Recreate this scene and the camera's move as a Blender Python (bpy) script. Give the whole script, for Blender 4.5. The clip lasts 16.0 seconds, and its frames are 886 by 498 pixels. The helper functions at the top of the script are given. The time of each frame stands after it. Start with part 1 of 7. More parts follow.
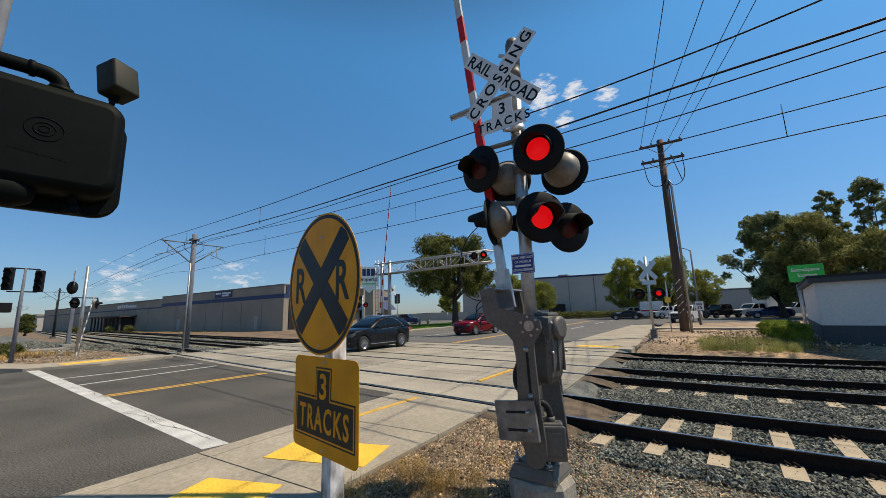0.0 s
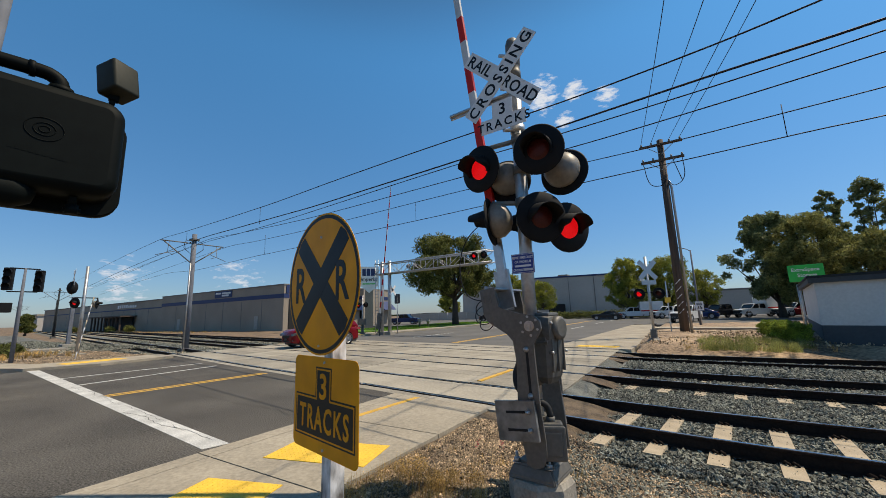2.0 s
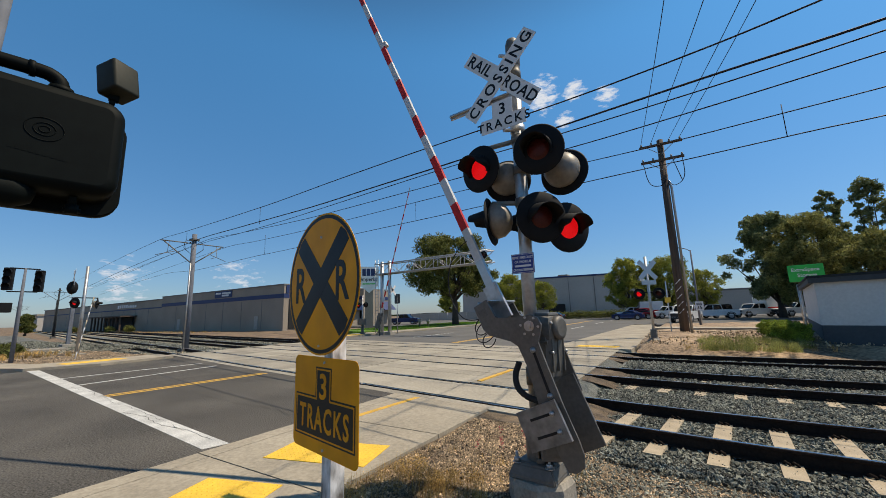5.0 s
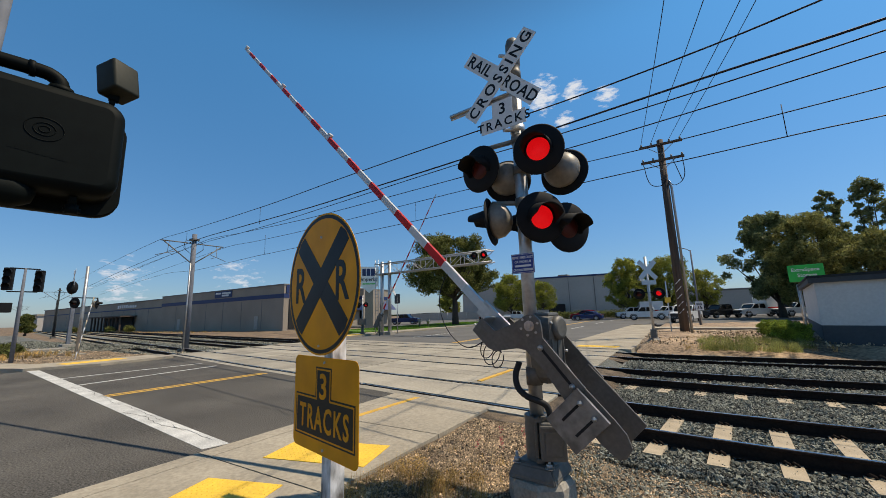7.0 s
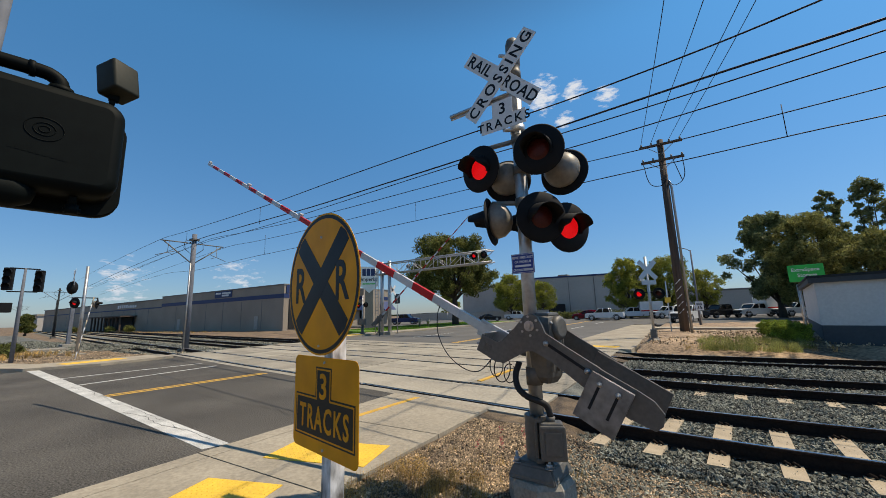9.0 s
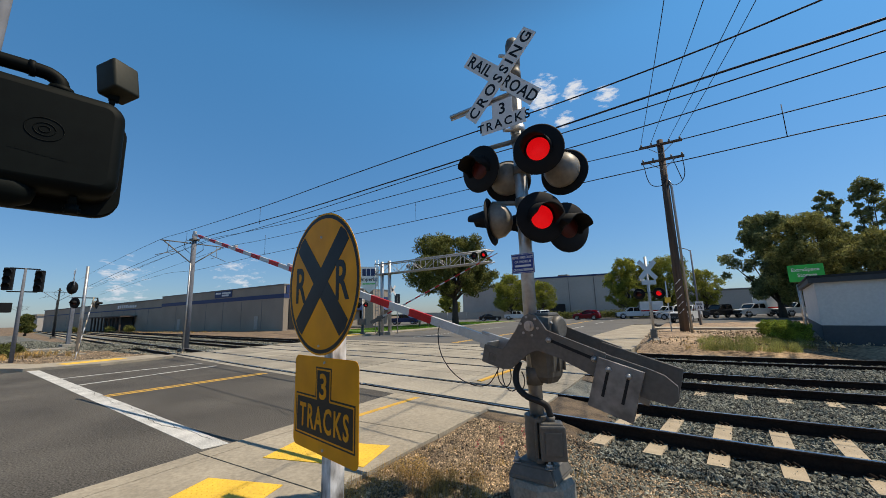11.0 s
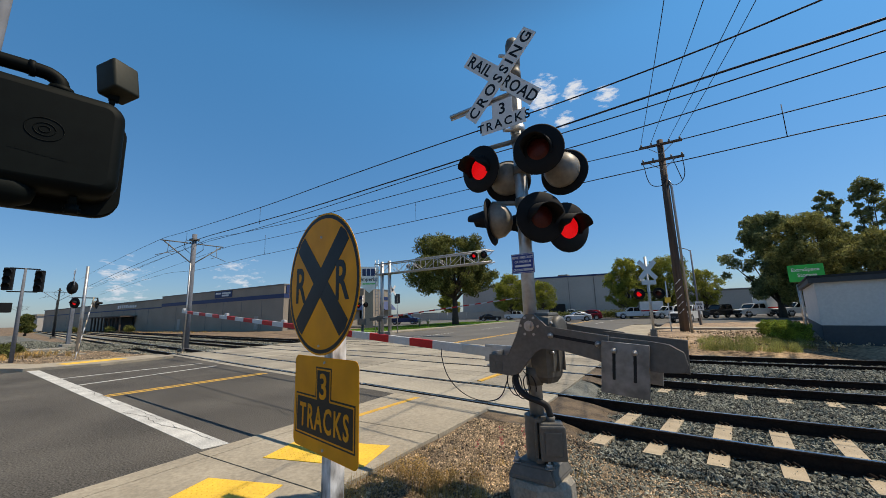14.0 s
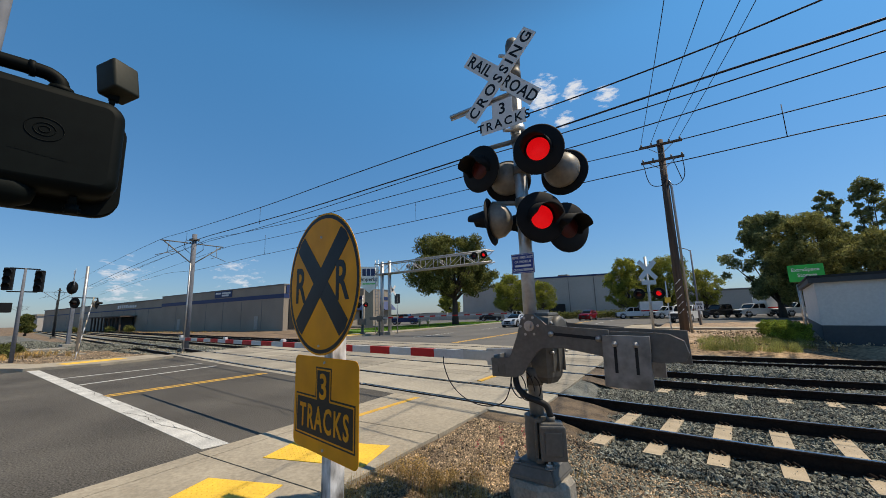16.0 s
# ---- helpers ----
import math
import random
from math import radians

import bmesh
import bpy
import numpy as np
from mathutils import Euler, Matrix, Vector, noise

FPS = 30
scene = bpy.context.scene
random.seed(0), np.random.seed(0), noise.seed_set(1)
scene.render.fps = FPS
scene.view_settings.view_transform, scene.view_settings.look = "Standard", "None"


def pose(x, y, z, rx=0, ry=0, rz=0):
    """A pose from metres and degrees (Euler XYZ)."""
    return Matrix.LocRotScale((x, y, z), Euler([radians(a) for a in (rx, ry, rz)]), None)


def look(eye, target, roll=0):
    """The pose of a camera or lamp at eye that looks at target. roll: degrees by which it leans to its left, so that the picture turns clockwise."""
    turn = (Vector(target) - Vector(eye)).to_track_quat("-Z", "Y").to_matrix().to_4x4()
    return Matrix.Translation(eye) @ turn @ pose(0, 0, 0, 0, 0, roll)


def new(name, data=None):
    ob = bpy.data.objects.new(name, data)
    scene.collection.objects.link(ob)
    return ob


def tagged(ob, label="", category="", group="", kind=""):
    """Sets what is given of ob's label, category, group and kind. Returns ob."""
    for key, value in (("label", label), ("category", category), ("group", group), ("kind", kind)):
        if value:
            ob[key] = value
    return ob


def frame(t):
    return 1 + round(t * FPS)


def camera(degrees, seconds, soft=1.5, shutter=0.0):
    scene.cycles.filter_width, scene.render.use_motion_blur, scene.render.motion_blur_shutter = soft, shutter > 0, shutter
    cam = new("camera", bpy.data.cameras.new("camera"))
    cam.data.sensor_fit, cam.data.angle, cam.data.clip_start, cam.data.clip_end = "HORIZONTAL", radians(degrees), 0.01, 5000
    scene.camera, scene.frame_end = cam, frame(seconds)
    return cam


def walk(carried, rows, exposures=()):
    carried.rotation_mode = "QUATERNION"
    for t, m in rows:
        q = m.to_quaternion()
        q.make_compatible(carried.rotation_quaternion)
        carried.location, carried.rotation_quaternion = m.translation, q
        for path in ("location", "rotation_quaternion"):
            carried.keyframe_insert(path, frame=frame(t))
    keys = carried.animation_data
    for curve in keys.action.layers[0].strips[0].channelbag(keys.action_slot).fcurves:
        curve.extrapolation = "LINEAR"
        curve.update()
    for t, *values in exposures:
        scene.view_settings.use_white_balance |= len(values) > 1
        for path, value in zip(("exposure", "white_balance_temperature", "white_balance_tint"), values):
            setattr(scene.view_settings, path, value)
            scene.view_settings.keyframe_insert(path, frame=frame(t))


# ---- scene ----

# ---- camera: stands still on the pavement corner ----
SECONDS = 16.0
cam = camera(99.5, SECONDS, soft=0.4)
EYE = Vector((0.0, 0.0, 1.68))
AIM = EYE + Vector((-0.51333, 0.84096, 0.17106)) * 10
walk(cam, [(0.0, look(EYE, AIM, -1.72)), (SECONDS, look(EYE, AIM, -1.72))])

# ---- light: high summer sun, clear sky ----
TO_SUN = Vector((0.48, 0.34, 1.0)).normalized()
world = bpy.data.worlds.new("sky")
scene.world = world
world.use_nodes = True
wt = world.node_tree
wt.nodes.clear()


def wnode(kind, **kw):
    n = wt.nodes.new(kind)
    for k, v in kw.items():
        if k == "op":
            n.operation = v
        elif k.startswith("i"):
            n.inputs[int(k[1:])].default_value = v
    return n


sky = wt.nodes.new("ShaderNodeTexSky")
sky.sky_type = "NISHITA"
sky.sun_disc = False
sky.sun_elevation = math.asin(TO_SUN.z)
sky.sun_rotation = math.atan2(TO_SUN.x, TO_SUN.y)
sky.air_density, sky.dust_density, sky.ozone_density = 1.0, 0.3, 1.6
bg = wt.nodes.new("ShaderNodeBackground")
bg.inputs[1].default_value = 0.083
wout = wt.nodes.new("ShaderNodeOutputWorld")
tc = wt.nodes.new("ShaderNodeTexCoord")
# a few small white clouds low in the sky
cloud_fac = None
CLOUDS = [((-0.2153, 0.8305, 0.5137), 0.9982), ((-0.148, 0.8494, 0.5066), 0.9992), ((-0.0833, 0.8714, 0.4835), 0.9994), ((-0.1775, 0.8725, 0.4552), 0.9995),
          ((-0.945, 0.305, 0.088), 0.9975), ((-0.862, 0.497, 0.098), 0.9975)]
noise_c = wt.nodes.new("ShaderNodeTexNoise")
noise_c.inputs["Scale"].default_value = 34.0
noise_c.inputs["Detail"].default_value = 9.0
noise_c.inputs["Roughness"].default_value = 0.62
maps = wt.nodes.new("ShaderNodeMapping")
maps.inputs["Scale"].default_value = (1.0, 1.0, 2.6)
wt.links.new(tc.outputs["Generated"], maps.inputs["Vector"])
wt.links.new(maps.outputs[0], noise_c.inputs["Vector"])
for dvec, edge in CLOUDS:
    dv = Vector(dvec).normalized()
    dot = wnode("ShaderNodeVectorMath", op="DOT_PRODUCT")
    dot.inputs[1].default_value = dv
    wt.links.new(tc.outputs["Generated"], dot.inputs[0])
    mr = wt.nodes.new("ShaderNodeMapRange")
    mr.inputs["From Min"].default_value = edge
    mr.inputs["From Max"].default_value = 1.0
    mr.inputs["To Max"].default_value = 0.66 if dvec[2] < 0.2 else 1.0
    wt.links.new(dot.outputs["Value"], mr.inputs["Value"])
    if cloud_fac is None:
        cloud_fac = mr.outputs[0]
    else:
        mx = wnode("ShaderNodeMath", op="MAXIMUM")
        wt.links.new(cloud_fac, mx.inputs[0])
        wt.links.new(mr.outputs[0], mx.inputs[1])
        cloud_fac = mx.outputs[0]
addn = wnode("ShaderNodeMath", op="MULTIPLY_ADD")
addn.inputs[1].default_value = 0.36
wt.links.new(cloud_fac, addn.inputs[0])
wt.links.new(noise_c.outputs["Fac"], addn.inputs[2])
cut = wt.nodes.new("ShaderNodeMapRange")
cut.inputs["From Min"].default_value = 0.70
cut.inputs["From Max"].default_value = 0.90
wt.links.new(addn.outputs[0], cut.inputs["Value"])
gate_c = wnode("ShaderNodeMath", op="MULTIPLY")
sgn = wnode("ShaderNodeMath", op="MULTIPLY")
sgn.inputs[1].default_value = 4.0
sgn.use_clamp = True
wt.links.new(cloud_fac, sgn.inputs[0])
wt.links.new(cut.outputs[0], gate_c.inputs[0])
wt.links.new(sgn.outputs[0], gate_c.inputs[1])
cmix = wt.nodes.new("ShaderNodeMix")
cmix.data_type = "RGBA"
cmix.inputs[7].default_value = (8.5, 8.9, 9.6, 1)
wt.links.new(gate_c.outputs[0], cmix.inputs[0])
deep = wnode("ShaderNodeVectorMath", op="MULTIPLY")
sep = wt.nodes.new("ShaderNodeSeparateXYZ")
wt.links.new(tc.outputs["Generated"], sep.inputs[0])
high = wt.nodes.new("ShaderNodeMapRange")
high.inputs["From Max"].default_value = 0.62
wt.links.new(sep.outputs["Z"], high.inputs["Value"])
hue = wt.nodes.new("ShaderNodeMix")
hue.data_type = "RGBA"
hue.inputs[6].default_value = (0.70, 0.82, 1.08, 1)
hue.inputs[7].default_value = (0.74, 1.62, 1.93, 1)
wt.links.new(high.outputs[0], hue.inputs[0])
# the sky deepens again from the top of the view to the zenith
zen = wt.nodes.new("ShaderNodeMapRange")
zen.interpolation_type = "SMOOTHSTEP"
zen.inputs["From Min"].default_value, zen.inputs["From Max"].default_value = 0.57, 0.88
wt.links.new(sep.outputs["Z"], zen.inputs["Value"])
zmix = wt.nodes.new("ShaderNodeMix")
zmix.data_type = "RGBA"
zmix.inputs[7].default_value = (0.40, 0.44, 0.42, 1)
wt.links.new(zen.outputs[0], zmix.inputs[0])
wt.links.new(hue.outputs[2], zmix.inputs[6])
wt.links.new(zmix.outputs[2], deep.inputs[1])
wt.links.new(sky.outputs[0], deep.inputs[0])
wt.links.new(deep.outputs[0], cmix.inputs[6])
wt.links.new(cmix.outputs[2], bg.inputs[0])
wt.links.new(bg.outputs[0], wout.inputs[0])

sun = new("sun", bpy.data.lights.new("sun", "SUN"))
sun.data.energy, sun.data.angle, sun.data.color = 4.9, radians(0.5), (1.0, 0.87, 0.68)
sun.matrix_world = look(TO_SUN * 60, (0, 0, 0))
scene.view_settings.exposure = 0.0
scene.view_settings.use_white_balance = False

# ---- materials ----
MATS = {}


def mat(name, col, rough=0.6, metal=0.0, var=0.25, grain=30.0, blotch=1.5, bump=0.2, bump_scale=None,
        tint=None, rnd=0.0, emit=None, coat=0.0, spec=0.5, stretch=(1, 1, 1), blw=1.0):
    """A procedural surface: grain and blotches at two scales, fine relief, a change from piece to piece."""
    if name in MATS:
        return MATS[name]
    m = bpy.data.materials.new(name)
    m.use_nodes = True
    t = m.node_tree
    b = t.nodes["Principled BSDF"]
    b.inputs["Roughness"].default_value = rough
    b.inputs["Metallic"].default_value = metal
    b.inputs["Coat Weight"].default_value = coat
    b.inputs["Specular IOR Level"].default_value = spec
    tco = t.nodes.new("ShaderNodeTexCoord")
    mp = t.nodes.new("ShaderNodeMapping")
    mp.inputs["Scale"].default_value = stretch
    t.links.new(tco.outputs["Object"], mp.inputs["Vector"])
    n1 = t.nodes.new("ShaderNodeTexNoise")
    n1.inputs["Scale"].default_value, n1.inputs["Detail"].default_value = grain, 6
    n2 = t.nodes.new("ShaderNodeTexNoise")
    n2.inputs["Scale"].default_value, n2.inputs["Detail"].default_value = blotch, 5
    for n in (n1, n2):
        t.links.new(mp.outputs[0], n.inputs["Vector"])
    add = t.nodes.new("ShaderNodeMath")
    add.operation = "MULTIPLY_ADD"
    add.inputs[1].default_value = blw
    soft2 = t.nodes.new("ShaderNodeMath")
    soft2.operation = "ADD"
    soft2.inputs[1].default_value = 0.5 * (1 - blw)
    t.links.new(n2.outputs["Fac"], add.inputs[0])
    t.links.new(n1.outputs["Fac"], soft2.inputs[0])
    t.links.new(soft2.outputs[0], add.inputs[2])
    src = add.outputs[0]
    if rnd:
        oi = t.nodes.new("ShaderNodeObjectInfo")
        ma = t.nodes.new("ShaderNodeMath")
        ma.operation = "MULTIPLY_ADD"
        ma.inputs[1].default_value = rnd
        t.links.new(oi.outputs["Random"], ma.inputs[0])
        t.links.new(src, ma.inputs[2])
        src = ma.outputs[0]
    ramp = t.nodes.new("ShaderNodeValToRGB")
    lo = [max(0.0, v * (1 - var)) for v in col]
    hi = [min(1.0, v * (1 + var)) for v in (tint or col)]
    ramp.color_ramp.elements[0].color = (*lo, 1)
    ramp.color_ramp.elements[1].color = (*hi, 1)
    mr = t.nodes.new("ShaderNodeMapRange")
    mr.inputs["From Min"].default_value, mr.inputs["From Max"].default_value = 0.74, 1.26 + rnd
    t.links.new(src, mr.inputs["Value"])
    t.links.new(mr.outputs[0], ramp.inputs["Fac"])
    t.links.new(ramp.outputs["Color"], b.inputs["Base Color"])
    rr = t.nodes.new("ShaderNodeMapRange")
    rr.inputs["To Min"].default_value, rr.inputs["To Max"].default_value = max(0.03, rough - 0.12), min(1, rough + 0.12)
    t.links.new(n2.outputs["Fac"], rr.inputs["Value"])
    t.links.new(rr.outputs[0], b.inputs["Roughness"])
    if bump:
        bp = t.nodes.new("ShaderNodeBump")
        bp.inputs["Strength"].default_value = bump
        bp.inputs["Distance"].default_value = bump_scale or 0.01
        t.links.new(n1.outputs["Fac"], bp.inputs["Height"])
        t.links.new(bp.outputs[0], b.inputs["Normal"])
    if emit:
        b.inputs["Emission Color"].default_value = (*emit[:3], 1)
        b.inputs["Emission Strength"].default_value = emit[3]
    MATS[name] = m
    return m


def island(m, amount=0.35):
    """Vary the base colour from piece to piece of a joined mesh."""
    t = m.node_tree
    b = t.nodes["Principled BSDF"]
    link = b.inputs["Base Color"].links[0]
    srcs = link.from_socket
    g = t.nodes.new("ShaderNodeNewGeometry")
    mr = t.nodes.new("ShaderNodeMapRange")
    mr.inputs["To Min"].default_value, mr.inputs["To Max"].default_value = 1 - amount, 1 + amount
    t.links.new(g.outputs["Random Per Island"], mr.inputs["Value"])
    vm = t.nodes.new("ShaderNodeVectorMath")
    vm.operation = "SCALE"
    t.links.new(srcs, vm.inputs[0])
    t.links.new(mr.outputs[0], vm.inputs["Scale"])
    t.links.new(vm.outputs[0], b.inputs["Base Color"])
    return m


def glass_mat(name, col, rough=0.03):
    return mat(name, col, rough, 0.0, 0.05, 3, 1, 0.0, spec=0.28)


def leafy(name, lo, hi):
    m = island(mat(name, lo, 0.6, 0, 0.35, 3.0, 0.5, 0.0, tint=hi, spec=0.25), 0.45)
    # thin leaves let some of the light through
    t = m.node_tree
    b = t.nodes["Principled BSDF"]
    tr = t.nodes.new("ShaderNodeBsdfTranslucent")
    t.links.new(b.inputs["Base Color"].links[0].from_socket, tr.inputs["Color"])
    mix = t.nodes.new("ShaderNodeMixShader")
    mix.inputs[0].default_value = 0.38
    t.links.new(b.outputs[0], mix.inputs[1])
    t.links.new(tr.outputs[0], mix.inputs[2])
    t.links.new(mix.outputs[0], t.nodes["Material Output"].inputs["Surface"])
    return m


M_ASPHALT = mat("asphalt", (0.060, 0.055, 0.049), 0.92, 0, 0.75, 42, 0.5, 1.0, 0.015, tint=(0.098, 0.090, 0.079), spec=0.2, blw=0.45)
M_ASPHALT2 = mat("asphalt_worn", (0.125, 0.120, 0.112), 0.88, 0, 0.25, 90, 0.3, 0.4, 0.006, spec=0.3)
M_CONC = mat("concrete", (0.315, 0.275, 0.212), 0.88, 0, 0.34, 22, 0.9, 0.4, 0.006, rnd=0.2, spec=0.3)
M_PANEL = mat("crossing_concrete", (0.31, 0.278, 0.222), 0.88, 0, 0.42, 16, 0.9, 0.4, 0.008, rnd=0.35, spec=0.3)
M_FOUND = mat("foundation_concrete", (0.27, 0.245, 0.205), 0.9, 0, 0.3, 40, 4, 0.5, 0.008)
M_DIRT = mat("dry_earth", (0.100, 0.067, 0.042), 0.95, 0, 0.5, 12, 0.6, 0.9, 0.05, tint=(0.20, 0.140, 0.086))
M_SOIL = mat("gravel_earth", (0.085, 0.060, 0.037), 0.95, 0, 0.5, 60, 2.2, 1.0, 0.03, tint=(0.21, 0.150, 0.090))
M_BED = mat("ballast_bed", (0.05, 0.054, 0.05), 0.95, 0, 0.5, 30, 1.0, 1.0, 0.03, tint=(0.14, 0.145, 0.13))
M_STONE = island(mat("ballast_stone", (0.100, 0.104, 0.083), 0.85, 0, 0.3, 40, 3, 0.3, 0.004, tint=(0.175, 0.175, 0.14)), 0.85)
M_PEBBLE = island(mat("brown_pebble", (0.185, 0.130, 0.080), 0.9, 0, 0.35, 40, 3, 0.3, 0.004, tint=(0.45, 0.335, 0.21)), 0.9)
M_RAMP = mat("dark_loose_earth", (0.070, 0.050, 0.033), 0.95, 0, 0.45, 50, 3, 1.0, 0.02, tint=(0.135, 0.098, 0.062))
M_TIE = mat("concrete_tie", (0.40, 0.325, 0.225), 0.85, 0, 0.25, 60, 3, 0.25, 0.004)
M_RAIL = mat("rusty_rail", (0.022, 0.015, 0.012), 0.85, 0.0, 0.4, 30, 3, 0.2, 0.003, spec=0.12)
M_RAILTOP = mat("polished_rail_head", (0.42, 0.41, 0.42), 0.28, 1.0, 0.15, 20, 2, 0.05, 0.002)
M_RUBBER = mat("black_rubber", (0.014, 0.014, 0.015), 0.75, 0, 0.2, 30, 3, 0.2, 0.003)
M_YELLOW = mat("yellow_line_paint", (0.62, 0.36, 0.05), 0.7, 0, 0.2, 60, 3, 0.3, 0.004)
M_TACT = mat("tactile_yellow", (0.80, 0.50, 0.045), 0.65, 0, 0.15, 30, 3, 0.2, 0.003)
M_WHITE = mat("white_line_paint", (0.52, 0.51, 0.48), 0.8, 0, 0.3, 50, 2, 0.4, 0.006)
M_GALV = mat("galvanised_steel", (0.42, 0.42, 0.42), 0.45, 0.75, 0.2, 18, 4, 0.1, 0.003)
M_MACH = mat("grey_machine_paint", (0.125, 0.118, 0.105), 0.55, 0.25, 0.18, 25, 4, 0.12, 0.003)
M_GATEPLATE = mat("grey_gate_steel", (0.125, 0.118, 0.108), 0.55, 0.3, 0.18, 30, 5, 0.1, 0.003)
M_WEIGHT = mat("galvanised_plate", (0.20, 0.20, 0.20), 0.45, 0.5, 0.35, 14, 6, 0.05, 0.002)
M_BLACK = mat("black_signal_paint", (0.0045, 0.005, 0.006), 0.7, 0.0, 0.3, 20, 3, 0.1, 0.003, spec=0.25)
M_HOUSING = mat("tan_grey_housing", (0.22, 0.20, 0.17), 0.5, 0.2, 0.2, 20, 4, 0.1, 0.003)
M_LENS = mat("dark_red_lens", (0.060, 0.009, 0.007), 0.35, 0, 0.4, 90, 8, 0.6, 0.003, spec=0.25)
M_GLOW = mat("lit_red_lens", (0.30, 0.006, 0.006), 0.4, 0, 0.3, 120, 8, 0.3, 0.003, emit=(1.0, 0.006, 0.010, 0.56), spec=0.2)
M_SIGNW = mat("white_sign_sheet", (0.66, 0.66, 0.66), 0.5, 0, 0.08, 20, 4, 0.05, 0.002)
M_INK = mat("black_sign_ink", (0.008, 0.008, 0.010), 0.5, 0, 0.15, 20, 4, 0.0, spec=0.3)
M_SIGNY = mat("amber_sign_sheet", (0.70, 0.300, 0.002), 0.5, 0, 0.14, 5, 2.2, 0.08, 0.004, spec=0.2)
M_SIGNB = mat("blue_sign_sheet", (0.012, 0.035, 0.22), 0.4, 0, 0.1, 20, 4, 0.0)
M_SIGNG = mat("green_sign_face", (0.025, 0.42, 0.055), 0.4, 0, 0.1, 4, 1, 0.0)
M_ALU = mat("aluminium_back", (0.45, 0.45, 0.46), 0.4, 0.9, 0.1, 20, 3, 0.05, 0.002)
M_POSTW = mat("flaking_white_post", (0.30, 0.28, 0.25), 0.9, 0, 0.55, 16, 5, 0.8, 0.008, tint=(0.68, 0.67, 0.64), stretch=(1, 1, 0.45), spec=0.2)
M_RED = mat("red_reflective_sheet", (0.45, 0.012, 0.010), 0.5, 0, 0.15, 40, 3, 0.0, spec=0.3)
M_ARMW = mat("white_reflective_sheet", (0.50, 0.51, 0.52), 0.45, 0, 0.1, 40, 3, 0.0)
M_WOOD = mat("creosoted_pole_wood", (0.085, 0.060, 0.045), 0.9, 0, 0.35, 14, 3, 0.6, 0.01, stretch=(1, 1, 0.06))
M_DKGREEN = mat("dark_green_grey_paint", (0.0026, 0.0044, 0.0040), 0.62, 0.0, 0.3, 30, 5, 0.12, 0.002, spec=0.10)
M_CUBE = mat("olive_grey_cast_metal", (0.022, 0.024, 0.018), 0.6, 0.0, 0.15, 60, 6, 0.15, 0.002, spec=0.2)
M_WIRE = mat("wire", (0.02, 0.018, 0.022), 0.6, 0.4, 0.2, 8, 1, 0.0)
M_STUCCO = mat("cream_stucco", (0.30, 0.255, 0.205), 0.9, 0, 0.15, 8, 0.25, 0.2, 0.01)
M_STUCCO2 = mat("grey_tilt_up_concrete", (0.42, 0.375, 0.33), 0.9, 0, 0.14, 5, 0.12, 0.1, 0.01)
M_WHITEW = mat("white_block_paint", (0.62, 0.60, 0.57), 0.85, 0, 0.08, 12, 0.6, 0.2, 0.006)
M_DKBAND = mat("slate_grey_paint", (0.055, 0.062, 0.070), 0.8, 0, 0.12, 12, 0.6, 0.2, 0.006)
M_NAVY = mat("navy_trim_paint", (0.018, 0.035, 0.12), 0.6, 0, 0.15, 5, 0.4, 0.0)
M_DARK = mat("dark_opening", (0.012, 0.012, 0.013), 0.9, 0, 0.2, 5, 1, 0.0)
M_TAR = mat("tar_roofing", (0.16, 0.155, 0.15), 0.9, 0, 0.2, 9, 0.5, 0.2, 0.01)
M_BARK = mat("bark", (0.055, 0.042, 0.032), 0.95, 0, 0.4, 18, 2, 0.8, 0.02, stretch=(1, 1, 0.2))
M_LEAF = leafy("leaf_green", (0.070, 0.088, 0.024), (0.20, 0.205, 0.055))
M_LEAF2 = leafy("leaf_bright", (0.12, 0.145, 0.02), (0.34, 0.34, 0.055))
M_LEAF3 = leafy("leaf_grey_green", (0.095, 0.125, 0.050), (0.26, 0.28, 0.12))
M_LEAF4 = leafy("leaf_olive", (0.105, 0.125, 0.032), (0.27, 0.26, 0.085))
M_HEDGE = leafy("hedge_leaf", (0.11, 0.17, 0.02), (0.30, 0.36, 0.05))
M_GRASS = leafy("lawn_grass", (0.06, 0.13, 0.012), (0.15, 0.26, 0.03))
M_DRY = leafy("dry_grass", (0.33, 0.205, 0.060), (0.60, 0.40, 0.14))
M_WEED = leafy("weed_grass", (0.16, 0.19, 0.045), (0.42, 0.41, 0.14))
M_SPRAY = mat("red_spray_paint", (0.42, 0.09, 0.09), 0.8, 0, 0.3, 40, 4, 0.1)
M_CRACK = mat("dark_crack", (0.025, 0.023, 0.021), 0.95, 0, 0.3, 40, 4, 0.0)
M_TYRE = mat("tyre", (0.015, 0.015, 0.016), 0.85, 0, 0.2, 40, 4, 0.2, 0.003)
M_RIM = mat("alloy_rim", (0.36, 0.36, 0.38), 0.35, 0.9, 0.12, 20, 4, 0.0)
M_POLEDK = mat("dark_painted_steel", (0.030, 0.034, 0.036), 0.75, 0.0, 0.2, 12, 3, 0.1, 0.003, spec=0.15)
M_VERGE = mat("tan_dry_earth", (0.105, 0.072, 0.042), 0.95, 0, 0.5, 14, 0.9, 0.9, 0.04, tint=(0.215, 0.155, 0.092))
# lighter copy of dry_earth: the bank's sunlit brightness is put into the colour
M_EARTH = mat("sunlit_tone_earth", (0.185, 0.125, 0.078), 0.95, 0, 0.5, 10, 0.8, 0.9, 0.05, tint=(0.35, 0.25, 0.16))
